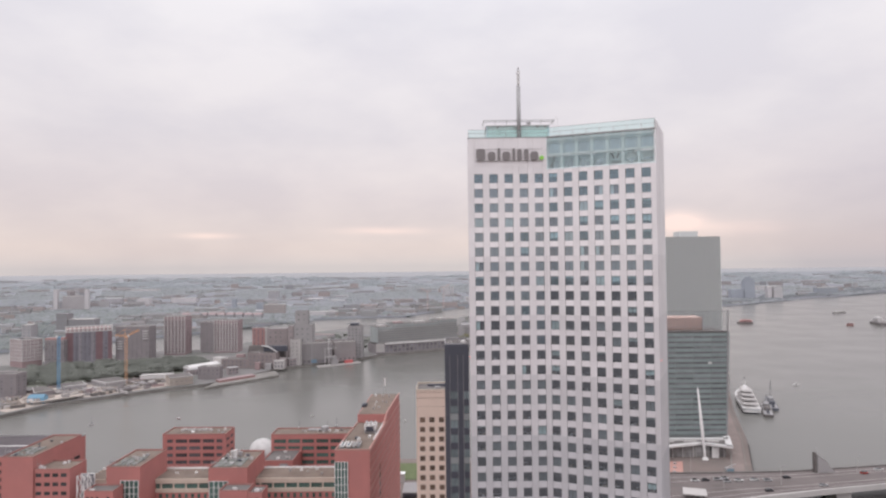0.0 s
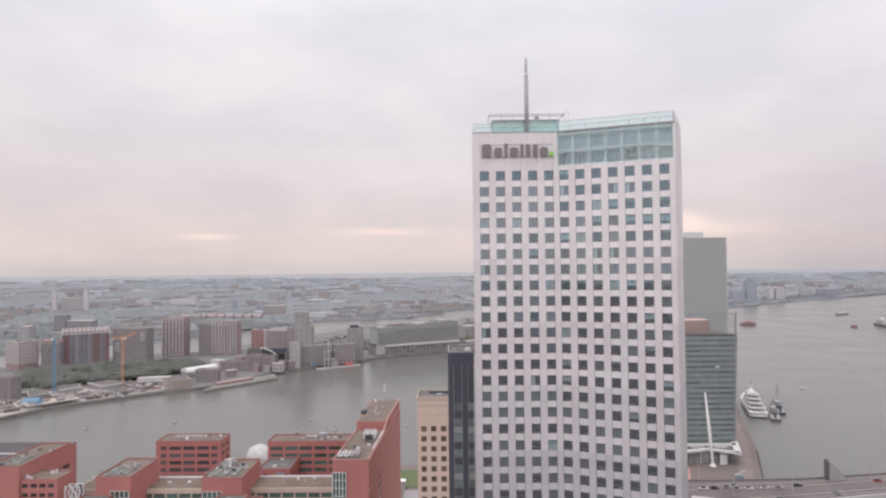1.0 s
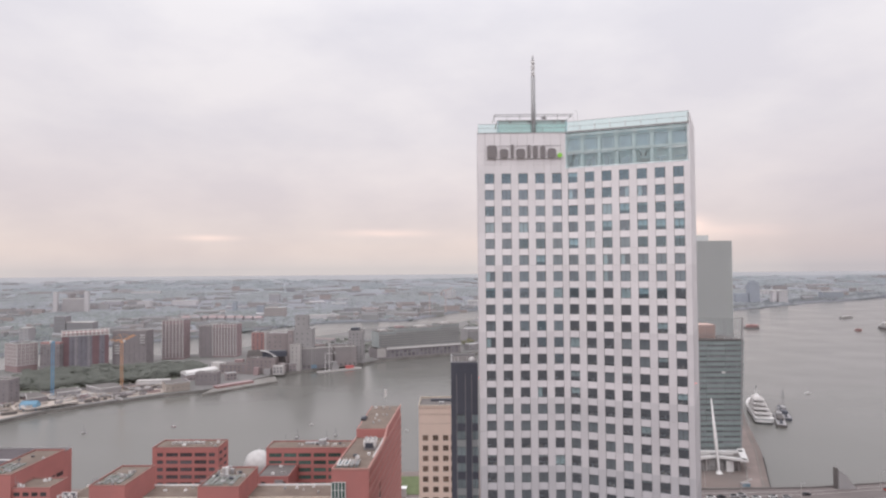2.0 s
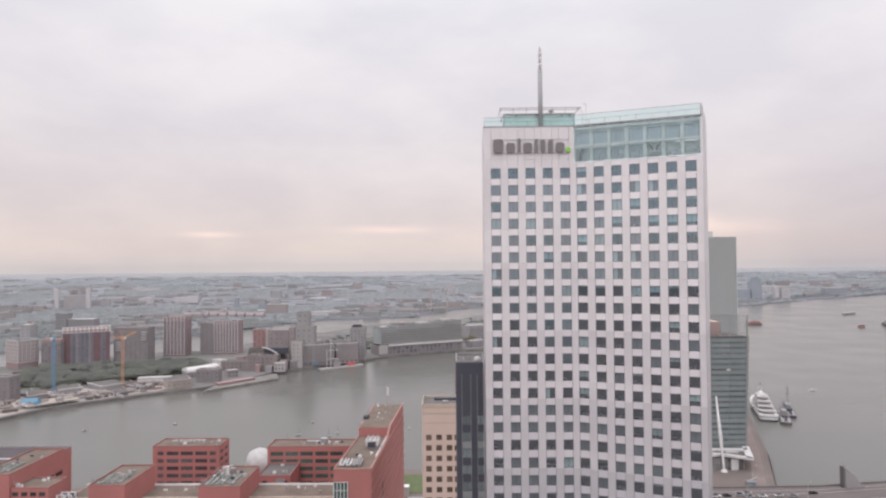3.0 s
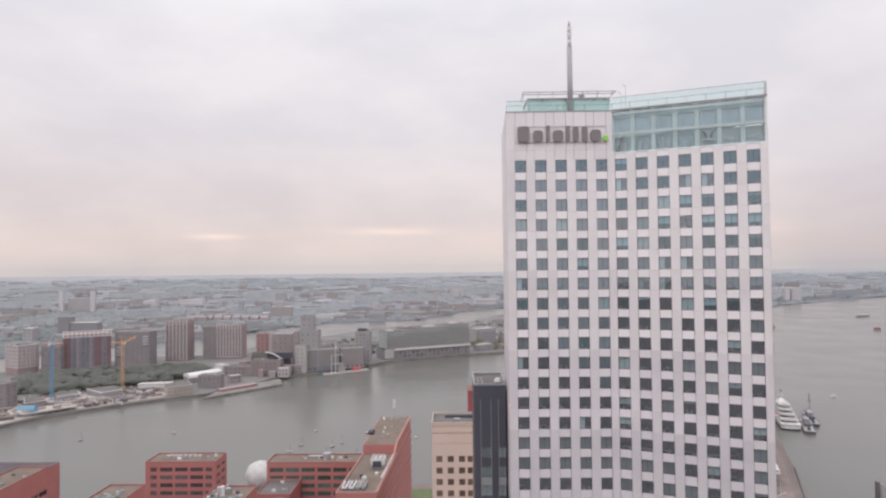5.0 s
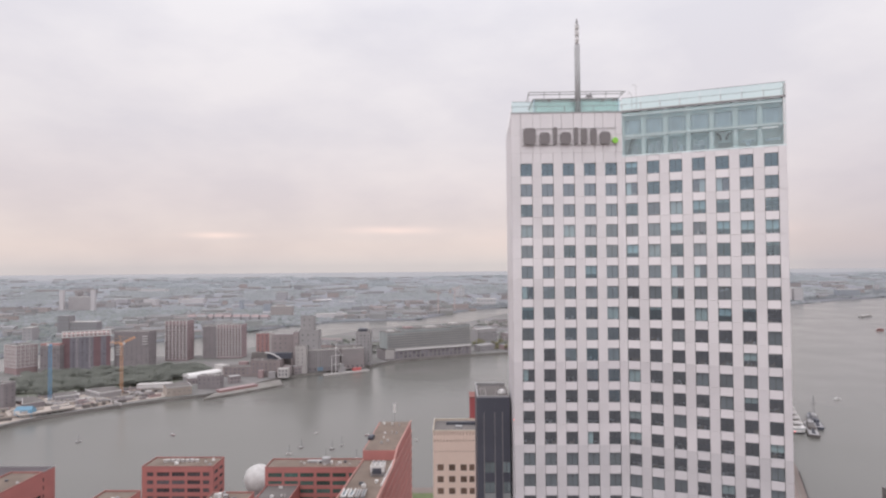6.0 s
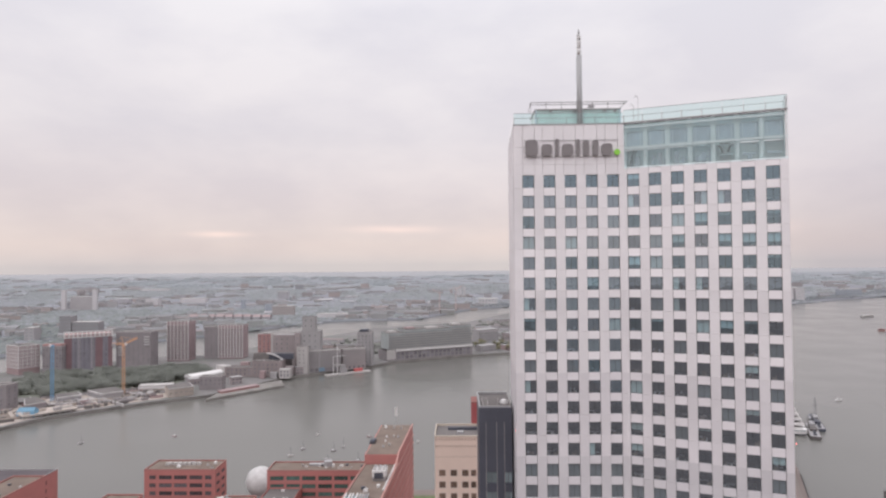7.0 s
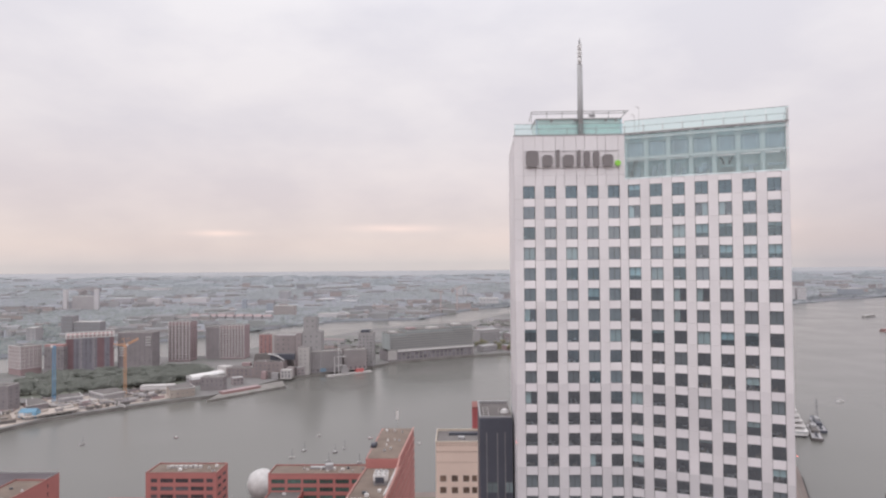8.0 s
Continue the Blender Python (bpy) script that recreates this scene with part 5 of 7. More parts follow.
# ---- green louvred tower with white canopy, and the ribbed tower behind ----
def louvre_tower():
    t = thing("louvre_tower", "grey-green louvred office tower with glass screen on top", "office tower")
    y0, y1, xa = 445.0, 470.0, 122.0
    right = lambda z: 193.5 + 2.8 * (z - 10) / 70
    zs = [10 + 3.55 * i for i in range(20)]
    Geo().prism([(xa, y0 + 0.8), (192, y0 + 0.8), (192, y1), (xa, y1)], 0, 80.3, top=[(xa, y0 + 0.8), (194.2, y0 + 0.8), (194.2, y1), (xa, y1)]).part("wall", SLATE, t)
    for i, z in enumerate(zs):
        n = 6
        for j in range(n):
            a, b = xa + (right(z) - xa) * j / n, xa + (right(z) - xa) * (j + 1) / n
            Geo().box(a + 0.04, b - 0.04, y0, y0 + 0.9, z, z + 1.12).part("louvre", TOZ, t)
            Geo().box(a + 0.04, b - 0.04, y0 + 0.1, y0 + 0.9, z + 1.2, z + 2.3).part("louvre", TOZ, t)
            Geo().box(a + 0.3, b - 0.3, y0 + 0.45, y0 + 0.79, z + 2.35, z + 3.5).part("window", FARGLASS, t)
    # white blind at one window, and the slim edge frame
    Geo().box(181, 183.4, y0 + 0.2, y0 + 0.4, 57.9, 60).part("blind", WHITE, t)
    Geo().add([(192.4, y0 - 0.2, 9), (193.2, y0 - 0.2, 9), (193.2, y0 + 1, 9), (192.4, y0 + 1, 9), (195.0, y0 - 0.2, 95.4), (195.8, y0 - 0.2, 95.4), (195.8, y0 + 1, 95.4), (195.0, y0 + 1, 95.4)],
              [(3, 2, 1, 0), (4, 5, 6, 7), (0, 1, 5, 4), (1, 2, 6, 5), (2, 3, 7, 6), (3, 0, 4, 7)]).part("edge_frame", STEEL, t)
    Geo().box(xa, 194.4, y0, y1, 80.3, 81).part("roof", BITUMEN, t)
    for j in range(8):
        a, b = 148 + 47 * j / 8, 148 + 47 * (j + 1) / 8
        p = Geo().box(a + 0.1, b - 0.1, y0 + 0.2, y0 + 0.26, 81, 94.8).part("screen_pane", PARAPET_FAR, t)
        p.visible_shadow = False
        Geo().box(a - 0.08, a + 0.08, y0 + 0.1, y0 + 0.3, 81, 95).part("screen_post", STEEL, t)
    Geo().box(148, 195.4, y0 + 0.1, y0 + 0.35, 94.8, 95.2).part("screen_rail", STEEL, t)
    Geo().box(148, 195.4, y0 + 0.1, y0 + 0.35, 84.0, 84.2).part("screen_rail", STEEL, t)
    Geo().box(150, 180.5, y0 + 8, y1 - 2, 81, 90).part("roof_house", mat("pink_louvred_wall", (0.62, 0.42, 0.37), 0.8, vary=0.1), t)
    for k in range(8):
        Geo().box(149.8, 180.7, y0 + 7.8, y0 + 8, 81.6 + 1.15 * k, 81.85 + 1.15 * k).part("louvre", PINKC, t)
    # lobby, canopy and the leaning prop
    Geo().box(128, 184, 427, 444.9, 0, 7.2).part("lobby", mat("lobby_glass", (0.24, 0.23, 0.23), 0.2, vary=0.3, scale=0.3, fine=1.5), t)
    for i in range(14):
        Geo().box(128.4 + i * 4, 128.65 + i * 4, 426.85, 427, 0, 7.2).part("lobby_mullion", GREYC, t)
    Geo().box(128, 184, 426.85, 427, 3.4, 3.7).part("lobby_transom", GREYC, t)
    for i in range(9):
        Geo().box(128 + i * 6.8, 128.5 + i * 6.8, 426.1, 426.8, 0, 7.8).part("column", PALEC, t)
    Geo().box(174, 178.5, 424.3, 424.9, 0, 6.8).part("entrance_panel", WHITE, t)
    Geo().prism([(128, 417.5), (142, 419.4), (168.6, 427.0), (184.5, 417.6), (185.5, 420.8), (168.6, 430.0), (142, 422.9), (128, 421.0)], 7.9, 9.2).part("canopy_edge", WHITE, t)
    Geo().prism([(128, 437), (190, 436.5), (191, 440), (128, 440.5)], 7.8, 9.2).part("canopy_edge", WHITE, t)
    Geo().prism([(181.5, 420), (185, 417.8), (194.0, 444), (189.5, 444)], 7.8, 9.2).part("canopy_edge", WHITE, t)
    Geo().prism([(128, 421), (142, 422.9), (168.6, 430), (182, 422), (187.5, 437), (128, 437.5)], 7.9, 8.2).part("canopy_deck", BITUMEN, t)
    for i in range(3):
        Geo().box(144 + i * 15, 152 + i * 15, 432, 435, 8.2, 8.9).part("canopy_skylight", PALEC, t)
    lean = Geo()
    n = 12
    lean.add([(168.3 - 0.9 * s + r * math.cos(6.28 * i / n), 421.6 + 8.2 * s + r * math.sin(6.28 * i / n), 0.5 + 44.5 * s) for s, r in ((0, 0.6), (0.45, 1.15), (1, 0.4)) for i in range(n)],
             [(i + j * n, (i + 1) % n + j * n, (i + 1) % n + (j + 1) * n, i + (j + 1) * n) for j in range(2) for i in range(n)] + [tuple(range(2 * n, 3 * n))])
    smooth(lean.part("leaning_prop", WHITE, t))
    Geo().cone(168.3, 421.6, 0, 1.4, 2.2, 1.2, 14).part("prop_foot", WHITE, t)


PARAPET_FAR = glass("screen_glass", (0.93, 0.94, 0.945), 1.6, 0.1)
louvre_tower()


def ribbed_tower():
    t = thing("ribbed_tower", "tall grey office tower with fine vertical ribs", "office tower")
    x0, x1, y0, z1 = 168.0, 239.3, 560.0, 150.6
    Geo().box(x0, x1, y0 + 0.6, y0 + 28, 0, z1).part("wall", RIBWALL, t)
    n = 50
    for i in range(n + 1):
        x = x0 + (x1 - x0) * i / n
        Geo().box(x - 0.34, x + 0.34, y0 - 0.2, y0 + 0.6, 20, z1 + 0.4).part("rib", RIB, t)
    for i in range(24):
        y = y0 + 1.5 + 1.1 * i
        Geo().box(x1, x1 + 0.5, y, y + 0.5, 20, z1 + 0.4).part("rib", RIB, t)
    Geo().box(206, 222, y0 + 5, y0 + 20, z1, z1 + 5.6).part("roof_house", RIB, t)
    Geo().box(x0, x1, y0, y0 + 28, z1 + 0.4, z1 + 0.7).part("coping", STEEL, t)


ribbed_tower()


# ---- bridge approach, plaza and traffic ----
def bridge():
    t = thing("road_bridge", "grey road bridge approach with white edge beam", "bridge", kind="structure")
    far = [(96, 376), (150, 375), (200, 376.5), (262, 386.5), (420, 408), (900, 470)]
    near = [(900, 428), (420, 376), (239, 352), (198, 343), (162, 334), (96, 312)]
    Geo().prism(far + near, 4.6, 6).part("deck", ASPHALT, t)
    lanes = [0.1, 0.2, 0.34, 0.46, 0.6, 0.72, 0.86]
    nearr = near[::-1]
    for f in lanes:
        g = Geo()
        w = 0.35 if f not in (0.46, 0.6) else 1.1
        for i in range(5):
            a = Vector(nearr[i]).lerp(Vector(far[i]), f)
            b = Vector(nearr[i + 1]).lerp(Vector(far[i + 1]), f)
            d = (b - a).normalized()
            nrm = Vector((-d.y, d.x)) * w / 2
            g.prism([tuple(a - nrm), tuple(b - nrm), tuple(b + nrm), tuple(a + nrm)], 6.004, 6.03)
        g.part("lane_line", PALEC if w < 1 else BITUMEN, t)
    for line, m, h in ((nearr, PALEC, 1.3), (far, BITUMEN, 0.7)):
        for i in range(5):
            a, b = Vector(line[i]), Vector(line[i + 1])
            d = (b - a).normalized()
            nrm = Vector((-d.y, d.x)) * 0.5
            Geo().prism([tuple(a - nrm), tuple(b - nrm), tuple(b + nrm), tuple(a + nrm)], 4.4, 6 + h).part("edge_beam", m, t)
    for x, y in ((214, 356), (300, 374), (420, 388)):
        Geo().prism([(x - 4, y - 7), (x + 4, y - 7), (x + 3, y + 10), (x - 3, y + 10)], -5, 4.6).part("pier", PALEC, t)
    Geo().prism([(96, 313), (176, 338), (176, 374), (96, 375)], 0, 4.6).part("abutment", STONE, t)
    return t


bridge()


def anchor_block():
    t = thing("bridge_anchor", "grey sculpted bridge anchor block with dark slab", "bridge anchor", 212.6, 373.5, 6.0, 6)
    prof = [(1.9, 0), (13.5, 0), (11.5, 1.2), (9.5, 3.2), (8.0, 5.6), (6.6, 7.4), (4.6, 8.4), (3.2, 9.6), (1.9, 10.6)]
    Geo(pose(0, 4, 0, 90, 0, 0)).prism(prof, 0, 4).part("anchor_body", GREYC, t)
    Geo().box(0.7, 1.8, 1.0, 3.2, 0, 11.6).part("dark_slab", BITUMEN, t)
    Geo().cone(2.4, 2, 10, 14.5, 0.08, 0.05, 6).part("pole", STEEL, t)


anchor_block()

# paved lanes along the river quay
LANE = mat("pinkish_quay_paving", (0.215, 0.172, 0.162), 0.9, vary=0.18, scale=0.08, fine=1.4)
for a, b, m in ((3.0, 3.4, STONE), (4.2, 10.5, LANE), (11.0, 11.5, STONE)):
    g = Geo()
    for (x0, y0), (x1, y1) in (((186, 393), (216, 466)), ((216, 466), (250, 564)), ((250, 564), (284, 652))):
        g.prism([(x0 - b, y0 + 0.3 * b), (x1 - b, y1 + 0.3 * b), (x1 - a, y1 + 0.3 * a), (x0 - a, y0 + 0.3 * a)], 0.005, 0.04)
    tagged(g.part("quay_lane", m), "worn paved lane along the river quay", "paving", kind="structure")


def lamp_post(x, y, z):
    t = thing("street_lamp", "slim grey street lamp post", "street lamp", x, y, z, group="street lamps")
    Geo().cone(0, 0, 0, 10, 0.14, 0.08, 8).part("pole", PALEC, t)
    Geo().strut((0, 0, 9.9), (1.6, 0, 10.3), 0.1).box(1.3, 2.2, -0.15, 0.15, 10.25, 10.4).part("lamp_arm", STEEL, t)


for x, y, z in ((150, 350, 6), (183, 354, 6), (150, 398, 0), (176, 400, 0), (236, 372, 6), (290, 382, 6)):
    lamp_post(x, y, z)

CARPAINTS = [mat("car_paint_" + n, c, 0.3, 0.2, vary=0.03) for n, c in (("white", (0.72, 0.72, 0.72)), ("black", (0.03, 0.03, 0.035)), ("silver", (0.4, 0.4, 0.41)), ("red", (0.4, 0.06, 0.05)), ("blue", (0.08, 0.14, 0.3)))]
CARMESH = {}


def car(x, y, z, turn, c):
    names = ("white", "black", "silver", "red", "blue")
    t = thing("car", names[c] + " passenger car on the road by the bridge", "car", x, y, z, turn, group="cars by the bridge")
    if c not in CARMESH:
        body = Geo(pose(0, 0.85, 0, 90, 0, 0)).prism([(-2.2, 0.3), (2.2, 0.3), (2.25, 0.75), (1.3, 0.95), (-2.1, 1.0), (-2.2, 0.7)], 0, 1.7).mesh("body", CARPAINTS[c])
        cab = Geo(pose(0, 0.75, 0, 90, 0, 0)).prism([(-1.9, 0.95), (1.25, 0.95), (0.6, 1.45), (-1.4, 1.47)], 0, 1.5).mesh("cabin", DARKGLASS)
        wheel = Geo(pose(0, 0, 0, 90, 0, 0)).cone(0, 0, -0.1, 0.1, 0.33, 0.33, 10).mesh("wheel", CHAR)
        CARMESH[c] = body, cab, wheel
    body, cab, wheel = CARMESH[c]
    child("body", body, t), child("cabin", cab, t)
    for px, py in ((-1.35, -0.8), (1.35, -0.8), (-1.35, 0.8), (1.35, 0.8)):
        child("wheel", wheel, t, Matrix.Translation((px, py, 0.33)))


rc = random.Random(9)
for i in range(7):
    car(139 + 6.4 * i + rc.uniform(-2.2, 2.2), 362.6 + rc.uniform(-3.2, 2.4) + 0.12 * i, 6.03, 5 + rc.uniform(-8, 8), rc.choice((0, 0, 1, 2)))
for x, y, c in ((192, 365.6, 1), (240, 372, 3), (252, 378, 0), (205, 352, 2), (172, 345, 1), (262, 378, 2), (300, 384, 0), (156, 360, 2)):
    car(x, y, 6.03, 8, c)
t = thing("bus_shelter", "long white roofed tram shelter beside the road", "shelter", 121.6, 332.5, 6.0, -18)
Geo().box(0, 11.6, 0, 10.2, 3.1, 3.6).part("roof", PALEC, t)
for i in range(5):
    Geo().box(0.6 + 2.5 * i, 0.8 + 2.5 * i, 1.9, 2.1, 0, 3.2).part("post", STEEL, t)
t = thing("terrace", "terracotta paved terrace with planters beside the plaza", "terrace")
Geo().prism([(131.5, 383), (140, 383), (151.5, 416), (143, 416)], 0, 0.5).part("paving", mat("salmon_paving", (0.42, 0.235, 0.205), 0.85, vary=0.15, scale=0.3, fine=2), t)
for i in range(4):
    Geo().box(135 + 3 * i, 136.6 + 3 * i, 386 + 8 * i, 388 + 8 * i, 0.5, 1.3).part("planter", GREYC, t)
t = thing("plaza_pavilion", "small grey pavilion with blue front on the plaza", "pavilion", 171, 396)
Geo().box(0, 5, 0, 3, 0, 2.2).part("wall", GREYC, t)
Geo().box(0.4, 4.6, -0.1, 0, 0.3, 1.8).part("blue_front", mat("dull_blue_panel", (0.16, 0.24, 0.30), 0.6), t)
Geo().strut((1, 1.5, 2.2), (6.5, 1.5, 4.4), 0.5).part("awning_arm", PALEC, t)


# ---- ships and boats ----
def hull(length, beam, height, bow=0.3):
    """A hull outline with pointed bow at +x."""
    a, b = length / 2, beam / 2
    low = [(-a, -b * 0.8), (a * (1 - bow * 2), -b * 0.9), (a * (1 - bow * 0.7), -b * 0.5), (a * 0.96, 0), (a * (1 - bow * 0.7), b * 0.5), (a * (1 - bow * 2), b * 0.9), (-a, b * 0.8)]
    top = [(-a, -b), (a * (1 - bow * 2), -b), (a * (1 - bow * 0.6), -b * 0.65), (a, 0), (a * (1 - bow * 0.6), b * 0.65), (a * (1 - bow * 2), b), (-a, b)]
    return Geo().prism(low, -0.6, height, top=top)


def ship(name, label, x, y, turn, length, beam, free, hull_mat, decks, deck_mat, mast=True):
    t = thing(name, label, "ship", x, y, -3, turn)
    hull(length, beam, free).part("hull", hull_mat, t)
    z, a, b = free, -length * 0.44, length * 0.25
    for i in range(decks):
        w = beam * (0.44 - 0.04 * i)
        nose = b + (b - a) * 0.10
        deck = Geo().prism([(a, -w), (b, -w), (nose, -w * 0.5), (nose, w * 0.5), (b, w), (a, w)], z, z + 2.2).part("deck_house", deck_mat, t)
        Geo().prism([(a + 0.4, -w - 0.06), (b, -w - 0.06), (b, w + 0.06), (a + 0.4, w + 0.06)], z + 0.9, z + 1.7).part("deck_windows", DARKGLASS, deck)
        Geo().prism([(a - 2.5, -w - 0.5), (b, -w - 0.5), (nose + 1, -w * 0.5), (nose + 1, w * 0.5), (b, w + 0.5), (a - 2.5, w + 0.5)], z + 2.2, z + 2.55).part("deck", deck_mat, t)
        z += 2.55
        a, b = a + length * 0.07, b - length * 0.06
    if mast:
        g = Geo().cone((a + b) / 2, 0, z, z + length * 0.07, 0.9, 0.3, 8)
        g.strut(((a + b) / 2, -2, z + length * 0.05), ((a + b) / 2, 2, z + length * 0.05), 0.3)
        g.part("mast", deck_mat, t)
    return t


def yacht():
    t = thing("yacht", "large white motor yacht with stepped decks moored at the quay", "ship", 277.6, 603, -3, 72.5)
    L, B = 92.0, 15.0
    a = L / 2

    def deck(x0, x1, half, n=6):
        """Outline with a rounded stern and a tapering bow."""
        pts = [(x0 + 1.6 * k ** 4, half * k) for k in (-1, -0.75, -0.5, -0.25, 0, 0.25, 0.5, 0.75, 1)]
        m = (x0 + x1) / 2
        up = [(m + (x1 - m) * k / n, half * (1 - (k / n) ** 2.2)) for k in range(n + 1)]
        return pts + up[:-1] + [(x1, 0)] + [(x, -y) for x, y in up[::-1][1:]]

    Geo().prism(deck(-a + 1, a - 6, B * 0.40), -0.6, 1.2, top=deck(-a, a - 3, B * 0.47)).part("boot_stripe", CHAR, t)
    Geo().prism(deck(-a, a - 3, B * 0.47), 1.2, 4.8, top=deck(-a, a, B * 0.5)).part("hull", WHITE, t)
    z, x0, x1, half = 4.8, -a + 7, a * 0.62, B * 0.40
    for i in range(4):
        house = Geo().prism(deck(x0 + 5, x1, half), z, z + 2.1).part("deck_house", WHITE, t)
        Geo().prism(deck(x0 + 4.9, x1 + 0.1, half + 0.07), z + 0.9, z + 1.5).part("deck_windows", CHARGLASS, house)
        Geo().prism(deck(x0 - 1.0, x1 + 2.0, half + 0.8), z + 1.75, z + 2.4).part("deck", WHITE, t)
        Geo().prism(deck(x0 - 1.0, x1 + 2.0, half + 0.8), z + 2.42, z + 2.5).part("teak_deck", PALEC, t)
        Geo().box(x0 - 0.2, x0, -half * 0.8, half * 0.8, z + 2.5, z + 3.3).part("stern_rail", WHITE, t)
        z += 2.42
        x0, x1, half = x0 + 7.5, x1 - 7, half - 0.75
    g = Geo().prism([(x0 + 4, -2.6), (x0 + 12, -2.0), (x0 + 12, 2.0), (x0 + 4, 2.6)], z, z + 2.4, top=[(x0 + 7, -1.4), (x0 + 11, -1.2), (x0 + 11, 1.2), (x0 + 7, 1.4)])
    g.cone(x0 + 9, 0, z + 2.4, z + 8.5, 0.7, 0.25, 8).strut((x0 + 9, -2.4, z + 5), (x0 + 9, 2.4, z + 5), 0.3)
    g.part("mast", WHITE, t)
    smooth(Geo().cone(x0 + 9, 0, z + 8.4, z + 9.2, 0.8, 0.8, 10).part("radar_dome", CHAR, t))
    Geo().prism(deck(-a - 0.06, a - 2.9, B * 0.485), 3.4, 3.9).part("hull_stripe", CHARGLASS, t)
    Geo().box(-a + 1.5, -a + 6, -B * 0.3, B * 0.3, 4.82, 5.0).part("aft_deck", PALEC, t)


yacht()


def patrol_boat(label, x, y, turn, L, B, m, top):
    t = thing("patrol_boat", label, "ship", x, y, -3, turn)
    hull(L, B, 2.2, 0.35).part("hull", m, t)
    Geo().box(-L * 0.48, L * 0.28, -B * 0.40, B * 0.40, 2.21, 2.35).part("deck", STEEL, t)
    Geo().prism([(-L * 0.22, -B * 0.3), (L * 0.12, -B * 0.3), (L * 0.17, -B * 0.15), (L * 0.17, B * 0.15), (L * 0.12, B * 0.3), (-L * 0.22, B * 0.3)], 2.35, 4.5).part("deck_house", m, t)
    Geo().box(-L * 0.21, L * 0.13, -B * 0.31, B * 0.31, 3.4, 4.0).part("deck_windows", DARKGLASS, t)
    Geo().prism([(-L * 0.08, -B * 0.24), (L * 0.08, -B * 0.24), (L * 0.11, 0), (L * 0.08, B * 0.24), (-L * 0.08, B * 0.24)], 4.5, 6.5).part("bridge_house", STEEL, t)
    Geo().box(-L * 0.07, L * 0.085, -B * 0.25, B * 0.25, 5.3, 5.9).part("bridge_windows", DARKGLASS, t)
    g = Geo()
    for dx, dy in ((-0.8, -0.8), (0.8, -0.8), (0, 0.9)):
        g.strut((dx, dy, 6.5), (dx * 0.2, dy * 0.2, top), 0.16)
    g.strut((0, -1.8, top * 0.7), (0, 1.8, top * 0.7), 0.22).strut((0, -1.1, top * 0.85), (0, 1.1, top * 0.85), 0.2)
    g.part("mast", CHAR, t)
    for u, h, w in ((-0.32, 1.5, 1.8), (-0.40, 1.0, 2.4), (0.27, 1.2, 1.2), (-0.27, 2.2, 0.8)):
        Geo().box(L * u - w / 2, L * u + w / 2, -w / 2, w / 2, 2.35, 2.35 + h).part("deck_gear", CHAR if u < 0 else GREYC, t)


patrol_boat("dark grey patrol boat moored beside the yacht", 283.3, 574, 67, 60, 8.4, BITUMEN, 14)
patrol_boat("dark grey patrol boat with a tall tapering mast", 298.5, 597, 69, 58, 7.6, CHAR, 22)
DARKHULL = mat("dark_hull_paint", (0.17, 0.15, 0.155), 0.6, vary=0.15)
ship("tug_boat", "dark-hulled tug boat with pale red decks on the river", 638, 1388, 170, 32, 9, 3.2, DARKHULL, 2, mat("pale_red_paint", (0.50, 0.29, 0.28), 0.6, vary=0.1))
ship("barge", "long dark river barge under way", 993, 1636, 30, 56, 9, 2.2, GREYC, 1, PALEC, False)
ship("work_boat", "small orange work boat on the river", 820, 1318, 140, 13, 6, 2, RBRICK, 1, RBRICK)
ship("supply_ship", "pale supply ship with a dark hull at anchor on the river", 893, 1345, 80, 58, 13, 4, DARKHULL, 4, WHITE)
t = thing("motor_boat", "small white motor boat crossing the river", "boat", 370.5, 688, -3, 195)
hull(7.5, 2.6, 0.9).part("hull", WHITE, t)
Geo().prism([(-1.6, -0.9), (1.2, -0.9), (1.2, 0.9), (-1.6, 0.9)], 0.9, 2.1, top=[(-1.2, -0.7), (0.5, -0.7), (0.5, 0.7), (-1.2, 0.7)]).part("cabin", WHITE, t)
Geo().prism([(-1.3, -0.95), (1.0, -0.95), (1.0, 0.95), (-1.3, 0.95)], 1.3, 1.7).part("cabin_windows", DARKGLASS, t)
for i, (x, y) in enumerate(((-119, 565), (-97, 519), (-91.5, 529), (-76, 557.5), (-36, 543), (-75, 494), (-97.5, 498), (-235, 560), (-126, 506.5), (-121, 523), (-300, 540))):
    t = thing("mooring_boat", "small dark moored boat with a thin mast in the harbour", "boat", x, y, -3, (x * 7) % 180, group="small moored boats")
    hull(4.2, 1.7, 0.7).part("hull", (PALEC, DBRICK, GREYC, MAUVE)[i % 4], t)
    Geo().box(-1.0, 0.5, -0.5, 0.5, 0.7, 1.2).part("cabin", WHITE if i % 2 else PALEC, t)
    if i not in (0, 3, 4, 7):
        Geo().cone(0.2, 0, 0.7, 6.8, 0.12, 0.07, 6).part("mast", CHAR, t)


# ---- harbour peninsula ----
def balconies(t, x0, x1, y0, z0, z1, step, n):
    z = z0
    while z < z1:
        for i in range(n):
            a = x0 + (x1 - x0) * i / n
            Geo().box(a + 0.5, a + (x1 - x0) / n - 0.5, y0 - 1.6, y0, z, z + 0.25).box(a + 0.5, a + (x1 - x0) / n - 0.5, y0 - 1.6, y0 - 1.5, z + 0.25, z + 1.2).part("balcony", PALEC, t)
        z += step


